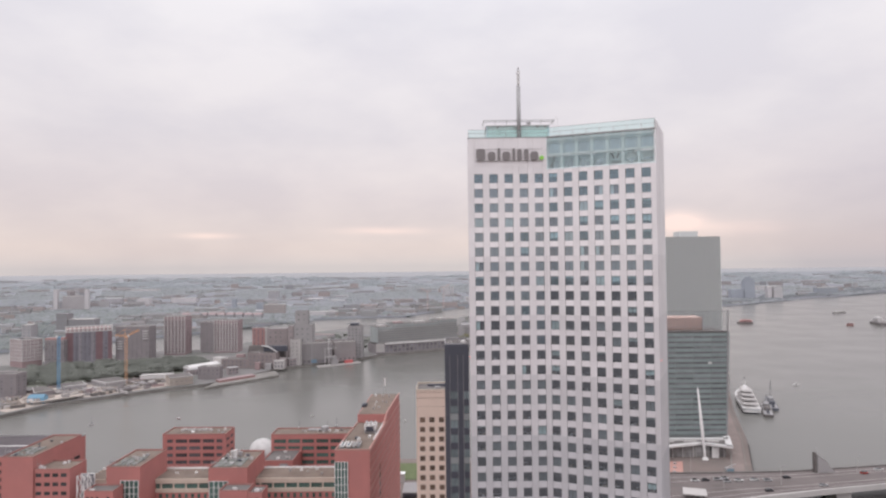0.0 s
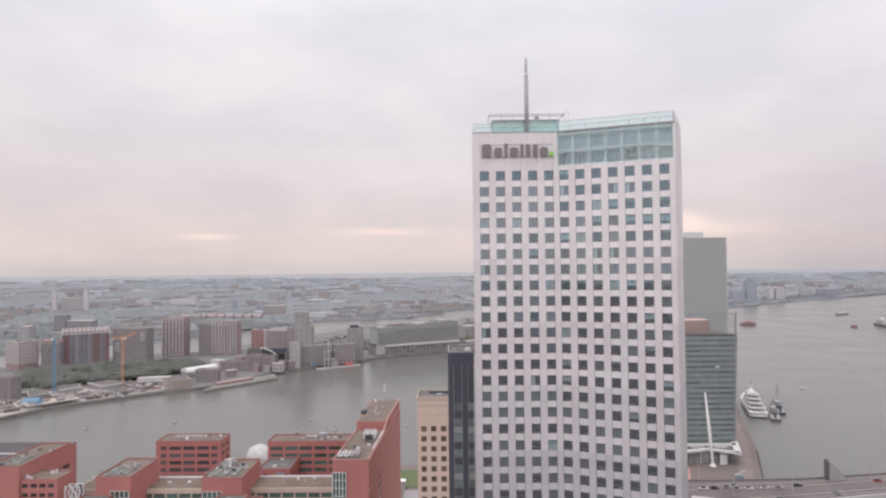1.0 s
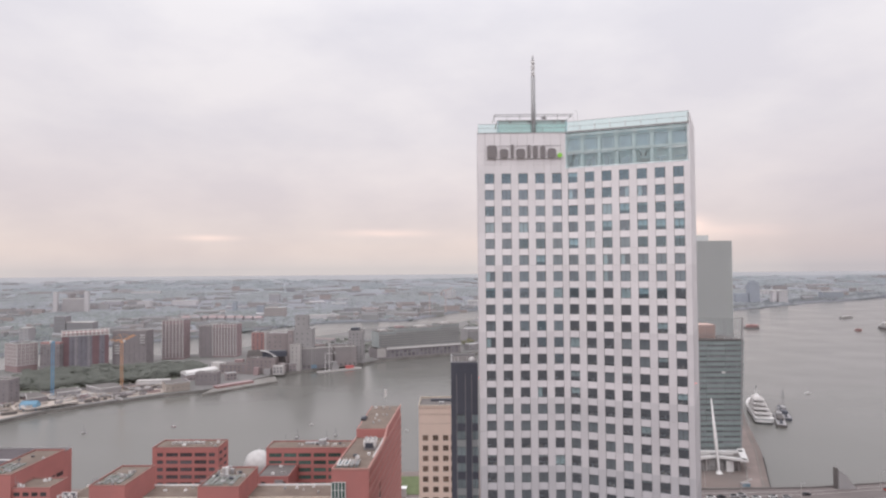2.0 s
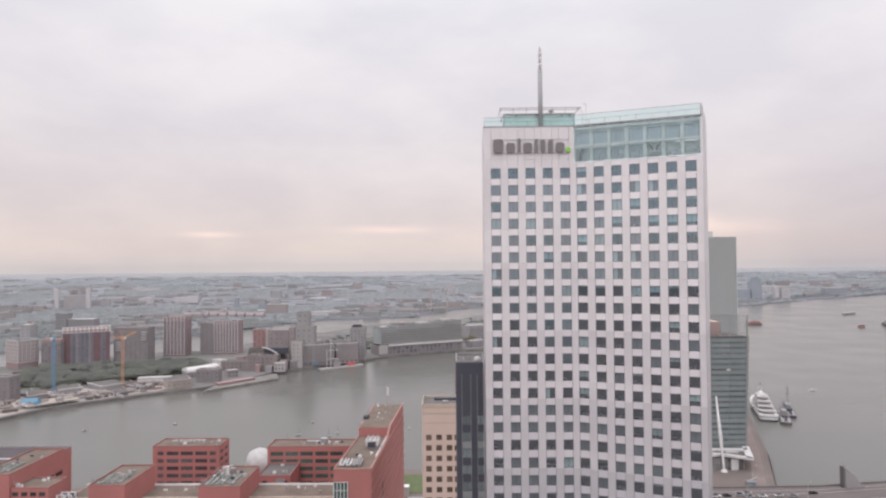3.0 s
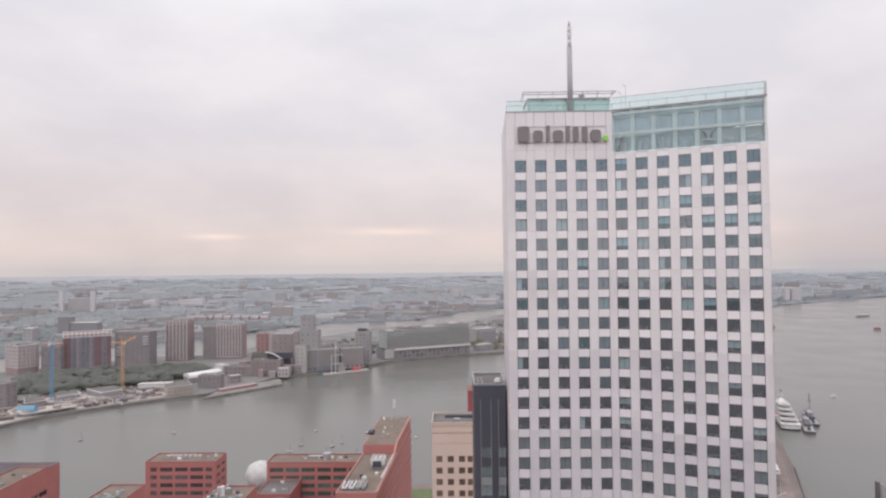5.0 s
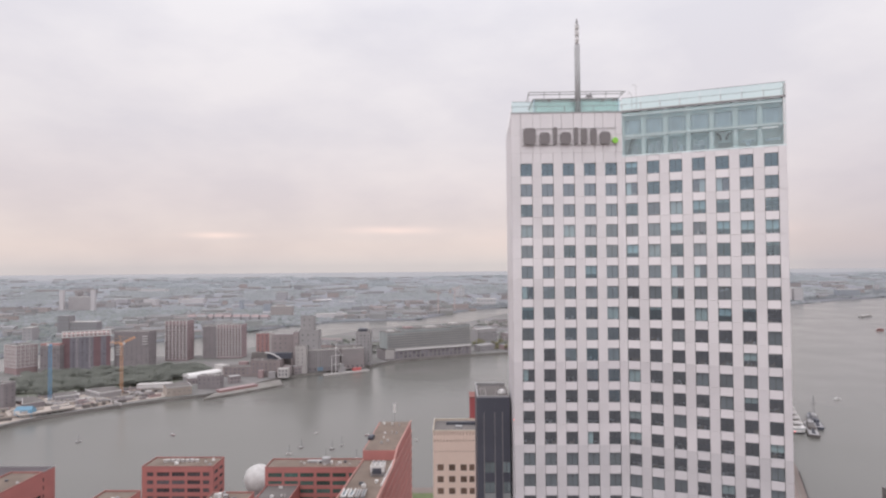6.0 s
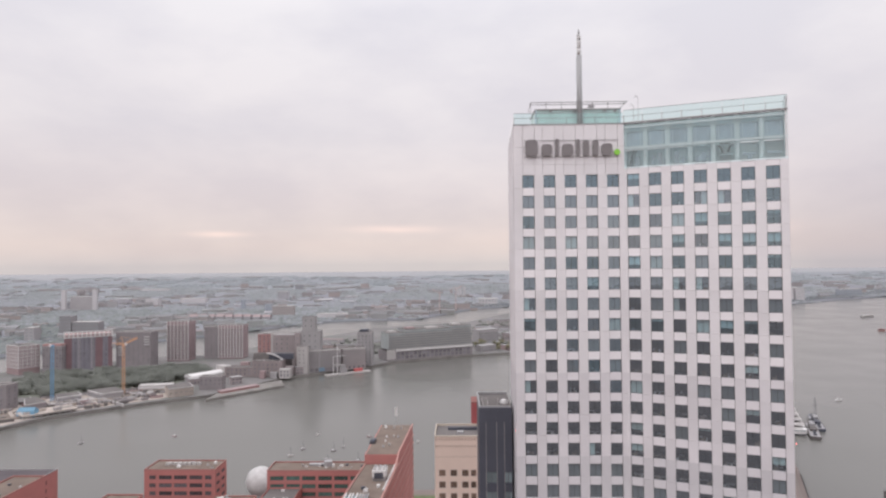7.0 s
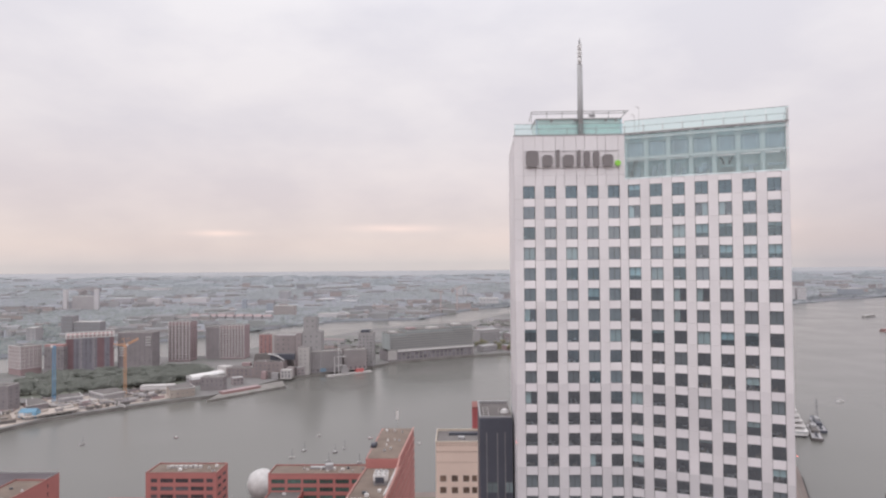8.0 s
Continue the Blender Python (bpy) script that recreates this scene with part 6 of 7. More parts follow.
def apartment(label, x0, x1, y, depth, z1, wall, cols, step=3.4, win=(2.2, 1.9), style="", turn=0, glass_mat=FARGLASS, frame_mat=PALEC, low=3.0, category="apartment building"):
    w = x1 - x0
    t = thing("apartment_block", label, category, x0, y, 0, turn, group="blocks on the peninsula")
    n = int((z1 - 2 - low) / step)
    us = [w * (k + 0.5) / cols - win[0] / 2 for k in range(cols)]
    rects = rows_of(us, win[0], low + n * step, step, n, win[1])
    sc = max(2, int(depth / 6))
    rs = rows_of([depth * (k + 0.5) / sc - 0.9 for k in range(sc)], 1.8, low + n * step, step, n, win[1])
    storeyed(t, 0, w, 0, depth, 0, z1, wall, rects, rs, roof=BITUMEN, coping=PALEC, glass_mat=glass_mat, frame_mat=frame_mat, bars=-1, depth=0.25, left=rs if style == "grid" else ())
    if style == "grid":
        faces = [(Matrix(), w, cols), (Matrix.Translation((0, depth, 0)) @ pose(0, 0, 0, 0, 0, 270), depth, sc)]
        for m, length, n_bays in faces:
            for k in range(n_bays * 2 + 1):
                x, e = length * k / (n_bays * 2), 0.42 if k % 2 == 0 else 0.22
                Geo(m).box(x - e, x + e, -0.5, -0.01, low - 1, z1 + 0.3).part("grid_post", WHITE, t)
            for j in range(n + 1):
                Geo(m).box(-0.45, length + 0.45, -0.4, -0.01, low + j * step - 0.75, low + j * step - 0.15).part("grid_beam", WHITE, t)
            Geo(m).box(-0.45, length + 0.45, -0.4, -0.01, z1 - 0.5, z1 + 0.35).part("grid_beam", WHITE, t)
    if style == "attic":
        Geo().box(0.3, w - 0.3, 0.3, depth - 0.3, z1 + 0.2, z1 + 2.4).part("attic", RBRICK, t)
    if style == "slim":
        for k in range(cols + 1):
            x = w * k / cols
            Geo().box(x - 0.36, x + 0.36, -0.8, 0, low, z1 + 0.2).part("grid_post", WHITE, t)
        for j in range(n + 1):
            Geo().box(-0.35, w + 0.35, -0.72, 0, low + j * step - 0.62, low + j * step - 0.15).part("grid_beam", WHITE, t)
            if j % 2:
                for k in (0, cols // 2, cols - 1):
                    Geo().box(w * k / cols + 0.4, w * (k + 1) / cols - 0.4, -2.0, -0.73, low + j * step - 0.6, low + j * step + 0.5).part("balcony", PALEC, t)
    if style == "balcony":
        balconies(t, 0, w, 0, low + 0.2, z1 - 2, step, max(3, cols // 2))
    if style == "side":
        for j in range(4):
            for a in (3.0, w - 8.5):
                Geo().box(a, a + 7, -1.5, 0, z1 - 7 - 3.4 * j - (14 if a < 5 else 0), z1 - 6 - 3.4 * j - (14 if a < 5 else 0)).part("balcony", WHITE, t)
    if style == "crown":
        for k in range(cols + 1):
            x = w * k / cols
            Geo().box(x - 0.8, x + 0.8, -0.4, 0.5, z1, z1 + 7.4).part("crown_post", WHITE, t)
        for z in (z1 + 0.1, z1 + 3.4, z1 + 7.0):
            Geo().box(-0.82, w + 0.82, -0.42, 0.52, z, z + 1.2).part("crown_beam", WHITE, t)
        Geo().box(1, w - 1, 2, depth - 1, z1, z1 + 4.4).part("attic", RBRICK, t)
        for u, v in ((0.0, 0.15), (0.64, 0.79), (0.91, 1.0)):
            Geo().box(w * u, w * v, -0.3, 0, 2, z1 - 0.3).part("plum_strip", PURPLE, t)
        for u in (0.28, 0.31, 0.55, 0.58):
            Geo().box(w * u, w * u + 0.5, -0.3, 0, 2, z1 - 0.3).part("pale_strip", PALEC, t)
    r = random.Random(int(x0 * 10))
    roof_bits(t, r, 2, w - 2, 2, depth - 2, z1 - 0.45, 5, 0.5)
    return t


apartment("red brick apartment block with a white frame grid", -556.9, -531.5, 838, 29.7, 36.4, BRICK, 5, 4.6, (2.0, 2.2), "grid", 60, low=9)
apartment("dark brick apartment block with flat roof", -536.6, -511, 853, 8.4, 34.5, DBRICK, 6, 3.4, (2.2, 1.9), "attic")
apartment("tall dark brick block with red strips and white crown frame", -513.5, -458, 862, 22, 43, NAVYC, 11, 3.4, (2.0, 1.9), "crown", 33)
apartment("dark brick apartment block with few small windows", -466, -419, 900, 22, 47, DBRICK, 7, 3.4, (1.3, 1.5), "side")
apartment("brick residential tower with pale frame grid", -419.5, -389, 950, 26, 56.5, MAUVE, 6, 3.7, (2.9, 2.3), "slim", glass_mat=DEEPGLASS)
apartment("dark brick end of a residential block", -374.5, -353.7, 972, 26, 46.5, DBRICK, 3, 3.4, (1.2, 1.4))
apartment("brick residential block with pale frame grid", -353.5, -318.5, 972, 26, 48.7, MAUVE, 8, 3.7, (2.9, 2.3), "slim", glass_mat=DEEPGLASS)
apartment("small red brick block behind the mill", -275, -258, 905, 14, 43, RBRICK, 3, category="house")
apartment("dark brick warehouse at the quay corner", -520, -431, 640, 16, 24.5, DBRICK, 9, 3.6, (1.6, 1.6))

apartment("low dark brick house with pale shutters at the quay", -288, -263, 740, 12, 14.5, DBRICK, 5, 4.0, (1.5, 1.8), category="house")


def ribbed_store(x, y, w, d, z, turn, m, label):
    t = thing("ribbed_warehouse", label, "warehouse", x, y, 0, turn)
    storeyed(t, 0, w, 0, d, 0, z, m, rows_of([2 + 6 * k for k in range(int(w / 6))], 2.4, 4.4, 3, 1, 3.0), (), roof=BITUMEN, bars=-1, glass_mat=FARGLASS)
    for k in range(int(w / 2.6)):
        Geo().box(1 + 2.6 * k, 2.1 + 2.6 * k, -0.6, 0, 5.2, z - 1.2).part("rib", GREYC, t)
    Geo().box(0, w, -0.7, 0, z - 1.2, z + 0.4).part("cornice", PALEC, t)
    r = random.Random(int(w))
    roof_bits(t, r, 2, w - 2, 2, d - 2, z - 0.45, 5, 0.5)
    return t


t = ribbed_store(-192, 848, 40, 18, 27.5, 20, DBRICK, "grey ribbed harbour warehouse beside the mill")
Geo().box(12, 19, -0.9, -0.62, 1, 5.5).part("blue_door", mat("dull_blue_door", (0.17, 0.25, 0.33), 0.6, vary=0.1), t)
ribbed_store(-153.5, 868, 30, 18, 26.5, 22, PINKC, "pinkish-grey ribbed harbour warehouse on the quay")
t = apartment("tall grey concrete block behind the warehouse", -139.5, -120, 898, 22, 45, GREYC, 4, 4.2, (1.6, 1.8), category="warehouse")
Geo().box(3, 14, 3, 16, 44.55, 48.5).part("roof_house", CHAR, t)


def mill():
    t = thing("grain_mill", "old grey grain mill with silo towers at the quay", "mill")
    r = random.Random(3)
    storeyed(t, -254, -218, 816, 836, 0, 19.5, GREYBRICK, rows_of([2.5 + 5.2 * k for k in range(6)], 1.8, 16, 4.6, 3, 2.0), (), roof=BITUMEN, bars=-1, glass_mat=FARGLASS)
    storeyed(t, -288, -254.1, 818, 836, 0, 11.5, GREYBRICK, rows_of([2.5 + 5.2 * k for k in range(6)], 2.0, 9.5, 4.4, 2, 2.2), (), roof=BITUMEN, bars=-1, glass_mat=FARGLASS)
    Geo().prism([(-264, 836.2), (-212, 836.2), (-212, 849), (-264, 849)], 0, 26, top=[(-260, 841), (-214, 841), (-214, 845), (-260, 845)]).part("pitched_roof", BITUMEN, t)
    storeyed(t, -246, -218.5, 876, 895, 0, 44.5, PINKC, rows_of([4, 11, 18], 1.4, 40, 6, 6, 2), (), roof=GREYC, bars=-1, glass_mat=FARGLASS)
    storeyed(t, -253.8, -249.8, 893, 900, 0, 44, PALEC, (), (), roof=GREYC)
    storeyed(t, -204, -179.5, 852, 870, 0, 51.5, GREYC, rows_of([4, 11, 18], 1.4, 47, 7, 6, 2), (), roof=GREYC, bars=-1, glass_mat=FARGLASS)
    storeyed(t, -202.5, -186, 855, 868, 51.5, 69.5, GREYC, rows_of([4, 11], 1.3, 66, 7, 2, 2), (), roof=BITUMEN, bars=-1, glass_mat=FARGLASS)
    storeyed(t, -210.8, -204.1, 850, 866, 0, 50, PINKC, rows_of([3], 1.3, 44, 8, 4, 2), (), roof=GREYC, bars=-1, glass_mat=FARGLASS)
    storeyed(t, -205.3, -192, 838, 849.5, 0, 33.5, PALEC, rows_of([3, 8], 1.3, 30, 5, 5, 2), (), roof=BITUMEN, bars=-1, glass_mat=FARGLASS)
    for k in range(4):
        Geo().box(-204.6 + 3.3 * k, -203.6 + 3.3 * k, 837.5, 838, 2, 33).part("rib", PALEC, t)
    for x, y, w, h, m in ((-216, 822, 9, 12, PINKC), (-230, 808, 8, 7, GREYC), (-242, 806, 6, 9, BRICK), (-262, 840, 8, 17, PINKC), (-276, 838, 11, 15, BRICK)):
        Geo().box(x, x + w, y, y + 6, 0, h).part("annex", m, t)
    duct = Geo()
    arc = [(-240 + 21 * k / 10, 829, 27.0 + 0.8 * math.sin(k * 0.31) - 9.0 * (k / 10) ** 1.6) for k in range(11)]
    for p, q in zip(arc, arc[1:]):
        duct.strut(p, q, 1.3)
    duct.part("curved_duct", WHITE, t)
    Geo().box(-238, -208, 830.5, 836, 19.6, 26.5).part("dark_loft", CHAR, t)
    Geo().box(-219, -206, 808, 815.9, 0, 11).part("loading_house", PALEC, t)
    for k in range(3):
        Geo().box(-217.5 + 4 * k, -215.5 + 4 * k, 807.85, 808, 2, 5.5).box(-217.5 + 4 * k, -215.5 + 4 * k, 807.85, 808, 7, 9).part("loading_door", FARGLASS, t)
    roof_bits(t, r, -252, -220, 818, 834, 19, 8, 0.5)


mill()


MESHGREY = mat("scaffold_mesh", (0.33, 0.35, 0.352), 0.8, vary=0.16, scale=0.06, fine=0.6)


def warehouse_block():
    t = thing("warehouse_block", "old warehouse with a scaffolded grey block built on top", "warehouse", -104.5, 941, 0, 27.5)
    W, D = 136.0, 34.0
    storeyed(t, 0, W, 0, D, 0, 13, DBRICK, rows_of([2 + 6.6 * k for k in range(20)], 4.4, 10.8, 5.0, 2, 3.8), (), roof=BITUMEN, bars=-1, glass_mat=FARGLASS)
    Geo().box(14, W, -1.2, 0, 12.6, 15.4).part("white_gallery", WHITE, t)
    Geo().box(-0.3, 13, -0.3, -0.01, 2, 15).part("white_end", PALEC, t)
    heights = [(4, 30, 38), (30, 62, 42), (62, 104, 41), (104, W, 44)]
    for a, b, z in heights:
        Geo().box(a, b, 3, D, 15, z).part("upper_block", MESHGREY, t)
        Geo().box(a - 0.2, b - 0.02, 2.8, D + 0.2, z, z + 0.35).part("roof", BITUMEN, t)
        n = int((z - 16) / 3.3)
        for j in range(n):
            Geo().box(a + 0.1, b - 0.1, 1.8, 3, 16 + 3.3 * j, 16.9 + 3.3 * j).part("scaffold_deck", PALEC, t)
            Geo().box(a + 0.4, b - 0.4, 2.85, 3, 17 + 3.3 * j, 18.9 + 3.3 * j).part("window_strip", SLATE, t)
        for i in range(int((b - a) / 4)):
            Geo().box(a + 4 * i + 0.2, a + 4 * i + 0.4, 1.6, 1.8, 15, z + 1).part("scaffold_post", GREYC, t)
        Geo().box(a + 4, (a + b) / 2, 8, 20, z + 0.35, z + 2.6).part("roof_house", PALEC if a != 30 else BRICK, t)


warehouse_block()


def tower_crane(label, x, y, h, m, turn, jib):
    t = thing("tower_crane", label, "crane", x, y, 0, turn)
    def lattice(name, a, b, w, n):
        g = Geo()
        a, b = Vector(a), Vector(b)
        d = (b - a).normalized()
        s = d.cross(Vector((0, 1, 0)) if abs(d.y) < 0.8 else Vector((1, 0, 0))).normalized() * w / 2
        u = d.cross(s).normalized() * w / 2
        cs = [-s - u, s - u, s + u, -s + u]
        for c in cs:
            g.strut(a + c, b + c, 0.34)
        for i in range(n):
            p, q = a.lerp(b, i / n), a.lerp(b, (i + 1) / n)
            for k in range(4):
                g.strut(p + cs[k], q + cs[(k + 1) % 4], 0.2).strut(p + cs[k], p + cs[(k + 1) % 4], 0.2)
        return g.part(name, m, t)
    lattice("tower", (0, 0, 0), (0, 0, h), 2.3, 16)
    Geo().box(-2.6, 2.6, -2.6, 2.6, 0, 1.2).part("base", GREYC, t)
    Geo().box(-1.6, 1.6, -1.6, 1.6, h - 0.4, h + 1.8).part("slewing_ring", m, t)
    Geo().box(1.4, 3.2, -2.4, -0.6, h + 0.4, h + 2.8).part("cab", WHITE, t)
    if jib:
        lattice("jib", (2, 0, h + 2.2), (jib, 0, h + 2.2 + jib * 0.42), 1.7, 12)
        lattice("counter_jib", (-1, 0, h + 2.2), (-11, 0, h + 2.2), 1.6, 4)
        Geo().box(-11, -7.5, -1.2, 1.2, h - 0.6, h + 2).part("counterweight", GREYC, t)
        Geo().strut((0, 0, h + 2), (-2, 0, h + 9), 0.5).strut((-2, 0, h + 9), (-10, 0, h + 2.6), 0.25).strut((-2, 0, h + 9), (jib * 0.8, 0, h + 2.2 + jib * 0.34), 0.2).part("tie", m, t)


tower_crane("orange tower crane with raised jib over the building site", -357.5, 713, 52, ORANGE, 24, 13)
tower_crane("blue tower crane mast on the building site", -414, 682, 55, BLUE, -70, 0)

# crane red washed out in colour to set the cranes back in haze
CRANERED = mat("hazed_crane_red", (0.54, 0.43, 0.42), 0.6, vary=0.08)
tower_crane("haze-pale red tower crane across the inner harbour", -56, 1800, 55, CRANERED, 200, 22)
tower_crane("haze-pale red tower crane across the inner harbour", -12, 1900, 62, CRANERED, 20, 24)

# building site on the quay
SITE = [(-398, 578), (-379, 624), (-344, 661), (-308, 695), (-296, 722), (-330, 742), (-372, 738), (-436, 690), (-440, 600)]
tagged(Geo().prism(SITE, 0.004, 0.2).part("site_ground", SAND), "sandy building site ground along the quay", "ground", kind="structure")
FRAMEPOLY = [(-391, 604), (-361, 639), (-380, 655), (-409, 620)]
HALLS = [([(-394, 709), (-366, 687.4), (-353.3, 705.5), (-374, 727)], 6.0, GREYC), ([(-405, 676), (-389.6, 691.7), (-403, 707), (-419.5, 695)], 4.6, GREYC),
         ([(-432, 667), (-412, 638), (-401, 654), (-427, 676)], 5.6, DBRICK), ([(-302, 697), (-282, 711), (-296, 733), (-316, 719)], 9.0, SAND)]
for poly, z, m in HALLS:
    t = thing("site_shed", "low dark-roofed shed with a white roof edge by the building site", "shed", group="low sheds by the site")
    Geo().prism(poly, 0.2, z).part("wall", m, t)
    Geo().prism(poly, z, z + 0.3).part("roof", BITUMEN, t)
    for p, q in ((poly[0], poly[1]), (poly[1], poly[2])):
        Geo().strut((*p, z), (*q, z), 0.7).part("roof_edge", WHITE if m is GREYC else PALEC, t)
    for k in range(5):
        a, b = Vector(poly[0]).lerp(Vector(poly[1]), (k + 0.25) / 5), Vector(poly[0]).lerp(Vector(poly[1]), (k + 0.75) / 5)
        Geo().strut((*a, z * 0.5), (*b, z * 0.5), 0.5).part("window", FARGLASS, t)
rs = random.Random(21)
spots = []
while len(spots) < 230:
    x, y = rs.uniform(-440, -300), rs.uniform(585, 735)
    if inside(x, y, SITE) and inside(x + 7, y + 7, SITE) and not any(inside(x + d, y + e, h[0]) for h in (*HALLS, (FRAMEPOLY,)) for d, e in ((0, 0), (12, 8), (-8, 12), (10, 14))):
        spots.append((x, y))
for i, (x, y) in enumerate(spots):
    kind = i % 4
    if kind == 0:
        t = thing("site_wall", "pale concrete foundation wall on the building site", "concrete wall", x, y, 0.2, 40 + rs.choice((0, 90)), group="foundation walls")
        Geo().box(0, rs.uniform(10, 26), 0, 0.9, 0, rs.uniform(1.4, 3)).part("wall", rs.choice((PALEC, GREYC, SAND)), t)
    elif kind == 1:
        t = thing("site_container", "site container on the building site", "container", x, y, 0.2, 40 + rs.uniform(-10, 10), group="site containers")
        Geo().box(0, 6, 0, 2.4, 0, 2.6).part("container", rs.choice((PALEC, GREYC, GREYC, DBRICK, SAND, BLUE if i < 20 else BITUMEN)), t)
    elif kind == 2:
        t = thing("material_stack", "stack of timber and steel on the building site", "stack", x, y, 0.2, rs.uniform(0, 180), group="material stacks")
        m = rs.choice((BRICK, DBRICK, SAND, SAND, BITUMEN))
        for j in range(5):
            Geo().box(0, rs.uniform(4, 7), j * 0.9, j * 0.9 + 0.7, 0, rs.uniform(0.4, 1.6)).part("board", m, t)
    else:
        t = thing("site_slab", "grey concrete slab with starter walls", "concrete slab", x, y, 0.2, 40, group="concrete slabs")
        Geo().box(0, 12, 0, 8, 0, 0.5).box(0, 12, 0, 0.4, 0.5, 2.6).box(0, 0.4, 0.4, 8, 0.5, 2.6).part("slab", rs.choice((SAND, BRICK, DBRICK, BITUMEN)), t)
t = thing("site_road", "pale haul road across the building site", "road", kind="structure")
Geo().prism([(-412, 668), (-405, 664), (-361, 714), (-366, 722)], 0.204, 0.3).part("road_plate", PALEC, t)
Geo().prism([(-360.8, 714.2), (-322, 690), (-319, 694), (-362, 721)], 0.204, 0.3).part("road_plate", PALEC, t)
t = thing("blue_tent", "blue sheeted site hall near the quay", "tent", -401, 611, 0.2, 6)
Geo().box(0, 15, 0, 8, 0, 6.0).part("wall", mat("blue_sheet", (0.17, 0.33, 0.47), 0.6), t)
Geo().prism([(0, 0), (15, 0), (15, 8), (0, 8)], 6.0, 8.6, top=[(0.5, 3.5), (14.5, 3.5), (14.5, 4.5), (0.5, 4.5)]).part("roof", mat("pale_blue_sheet", (0.12, 0.24, 0.34), 0.6, vary=0.15, scale=0.5), t)
Geo().box(0.6, 5.0, -0.12, -0.02, 2.6, 5.4).box(8.2, 11.8, -0.12, -0.02, 0.4, 3.4).part("white_sheet", WHITE, t)
for x0, y0, x1, y1, h in ((-408, 652, -366, 684, 2.4), (-364, 684, -328, 656, 2.6), (-402, 630, -372, 650, 1.6), (-396, 618, -368, 640, 1.4), (-390, 606, -382, 624, 1.2), (-348, 676, -322, 688, 1.8)):
    t = thing("foundation_beam", "long pale concrete wall on the building site", "concrete wall", x0, y0, 0.2, math.degrees(math.atan2(y1 - y0, x1 - x0)), group="foundation walls")
    Geo().box(0, math.hypot(x1 - x0, y1 - y0), 0, 1.0, 0, h).part("wall", PALEC, t)
    for k in range(4):
        Geo().box(2 + 8 * k, 2.6 + 8 * k, 1.0, 4.0, 0, h * 0.8).part("buttress", SAND, t)
t = thing("concrete_frame", "pale concrete ground-floor frame with open bays on the building site", "building frame", -391, 604, 0.2, 50)
Geo().box(0, 46, 0, 24, 2.6, 3.0).part("deck", SAND, t)
for i in range(10):
    for j in range(4):
        Geo().box(0.4 + 4.9 * i, 1.1 + 4.9 * i, 0.4 + 7.5 * j, 1.1 + 7.5 * j, 0, 2.6).part("column", PALEC, t)
for y in (0.2, 23.2):
    Geo().box(0, 46, y, y + 0.6, 1.9, 2.6).part("edge_beam", PALEC, t)
for k, (x, y, w, d, h) in enumerate(((3, 4, 9, 6, 2.4), (16, 12, 7, 8, 1.6), (27, 3, 6, 5, 2.8), (36, 10, 8, 9, 1.4))):
    Geo().box(x, x + w, y, y + 0.4, 3.0, 3.0 + h).box(x, x + 0.4, y + 0.4, y + d, 3.0, 3.0 + h).part("starter_wall", (PALEC, SAND, GREYC)[k % 3], t)
t = thing("site_hall", "white prefabricated hall beside the building site", "hall", -350, 730, 0.0, 12)
Geo().box(0, 34, 0, 12, 0, 6).part("wall", WHITE, t)
Geo().box(-0.3, 34.3, -0.3, 12.3, 6, 6.5).part("roof", PALEC, t)

def barrel_hall():
    t = thing("barrel_hall", "white barrel-roofed market hall near the quay", "hall", -321, 788, 0, 56)
    prof = [(7 * math.cos(math.pi * i / 10), 5 + 3.6 * math.sin(math.pi * i / 10)) for i in range(11)]
    Geo(pose(0, 0, 0, 90, 0, 90)).prism(prof, 0, 46).part("roof", WHITE, t)
    Geo().box(0.4, 43.9, -6.6, 6.6, 0, 5).part("wall", GREYC, t)
    Geo().box(44, 54, -9, 8, 0, 13).part("white_gable", PALEC, t)


barrel_hall()
t = thing("jetty", "stone jetty with a red shed alongside the quay", "jetty", kind="structure")
Geo().prism([(-262, 692), (-202, 768), (-214, 800), (-262, 742)], -6, -0.6).part("jetty_deck", STONE, t)
t = thing("jetty_shed", "long low red-brown shed on the jetty", "shed", -256, 722, -0.6, 51)
Geo().box(0, 46, 0, 9, 0, 2.0).part("wall", RBRICK, t)
Geo().box(-0.4, 46.4, -0.4, 9.4, 2.0, 2.4).part("roof", BRICK, t)
t = thing("pontoon", "long pale floating pontoon at the quay", "pontoon", -172, 843, -3, 36)
Geo().box(0, 62, -7, 0, -0.5, 1.6).part("deck", PALEC, t)
Geo().box(40, 51, -5, -1.5, 1.6, 5.2).part("red_cabin", mat("signal_red_panel", (0.50, 0.12, 0.12), 0.6, vary=0.1), t)
Geo().box(16.2, 17, -3, -2.2, 1.6, 36).strut((16.6, -2.5, 35), (25, -2.5, 23), 0.4).box(13, 27, -3, -2.2, 22.7, 23.4).box(12, 24, -3, -2.2, 12, 12.6).box(10.7, 11.3, -3, -2.2, 1.6, 24).part("loading_mast", WHITE, t)
Geo().box(20, 29, -5.5, -1, 1.6, 7.5).box(21, 27, -5, -1.5, 7.5, 12).part("loading_hopper", GREYC, t)
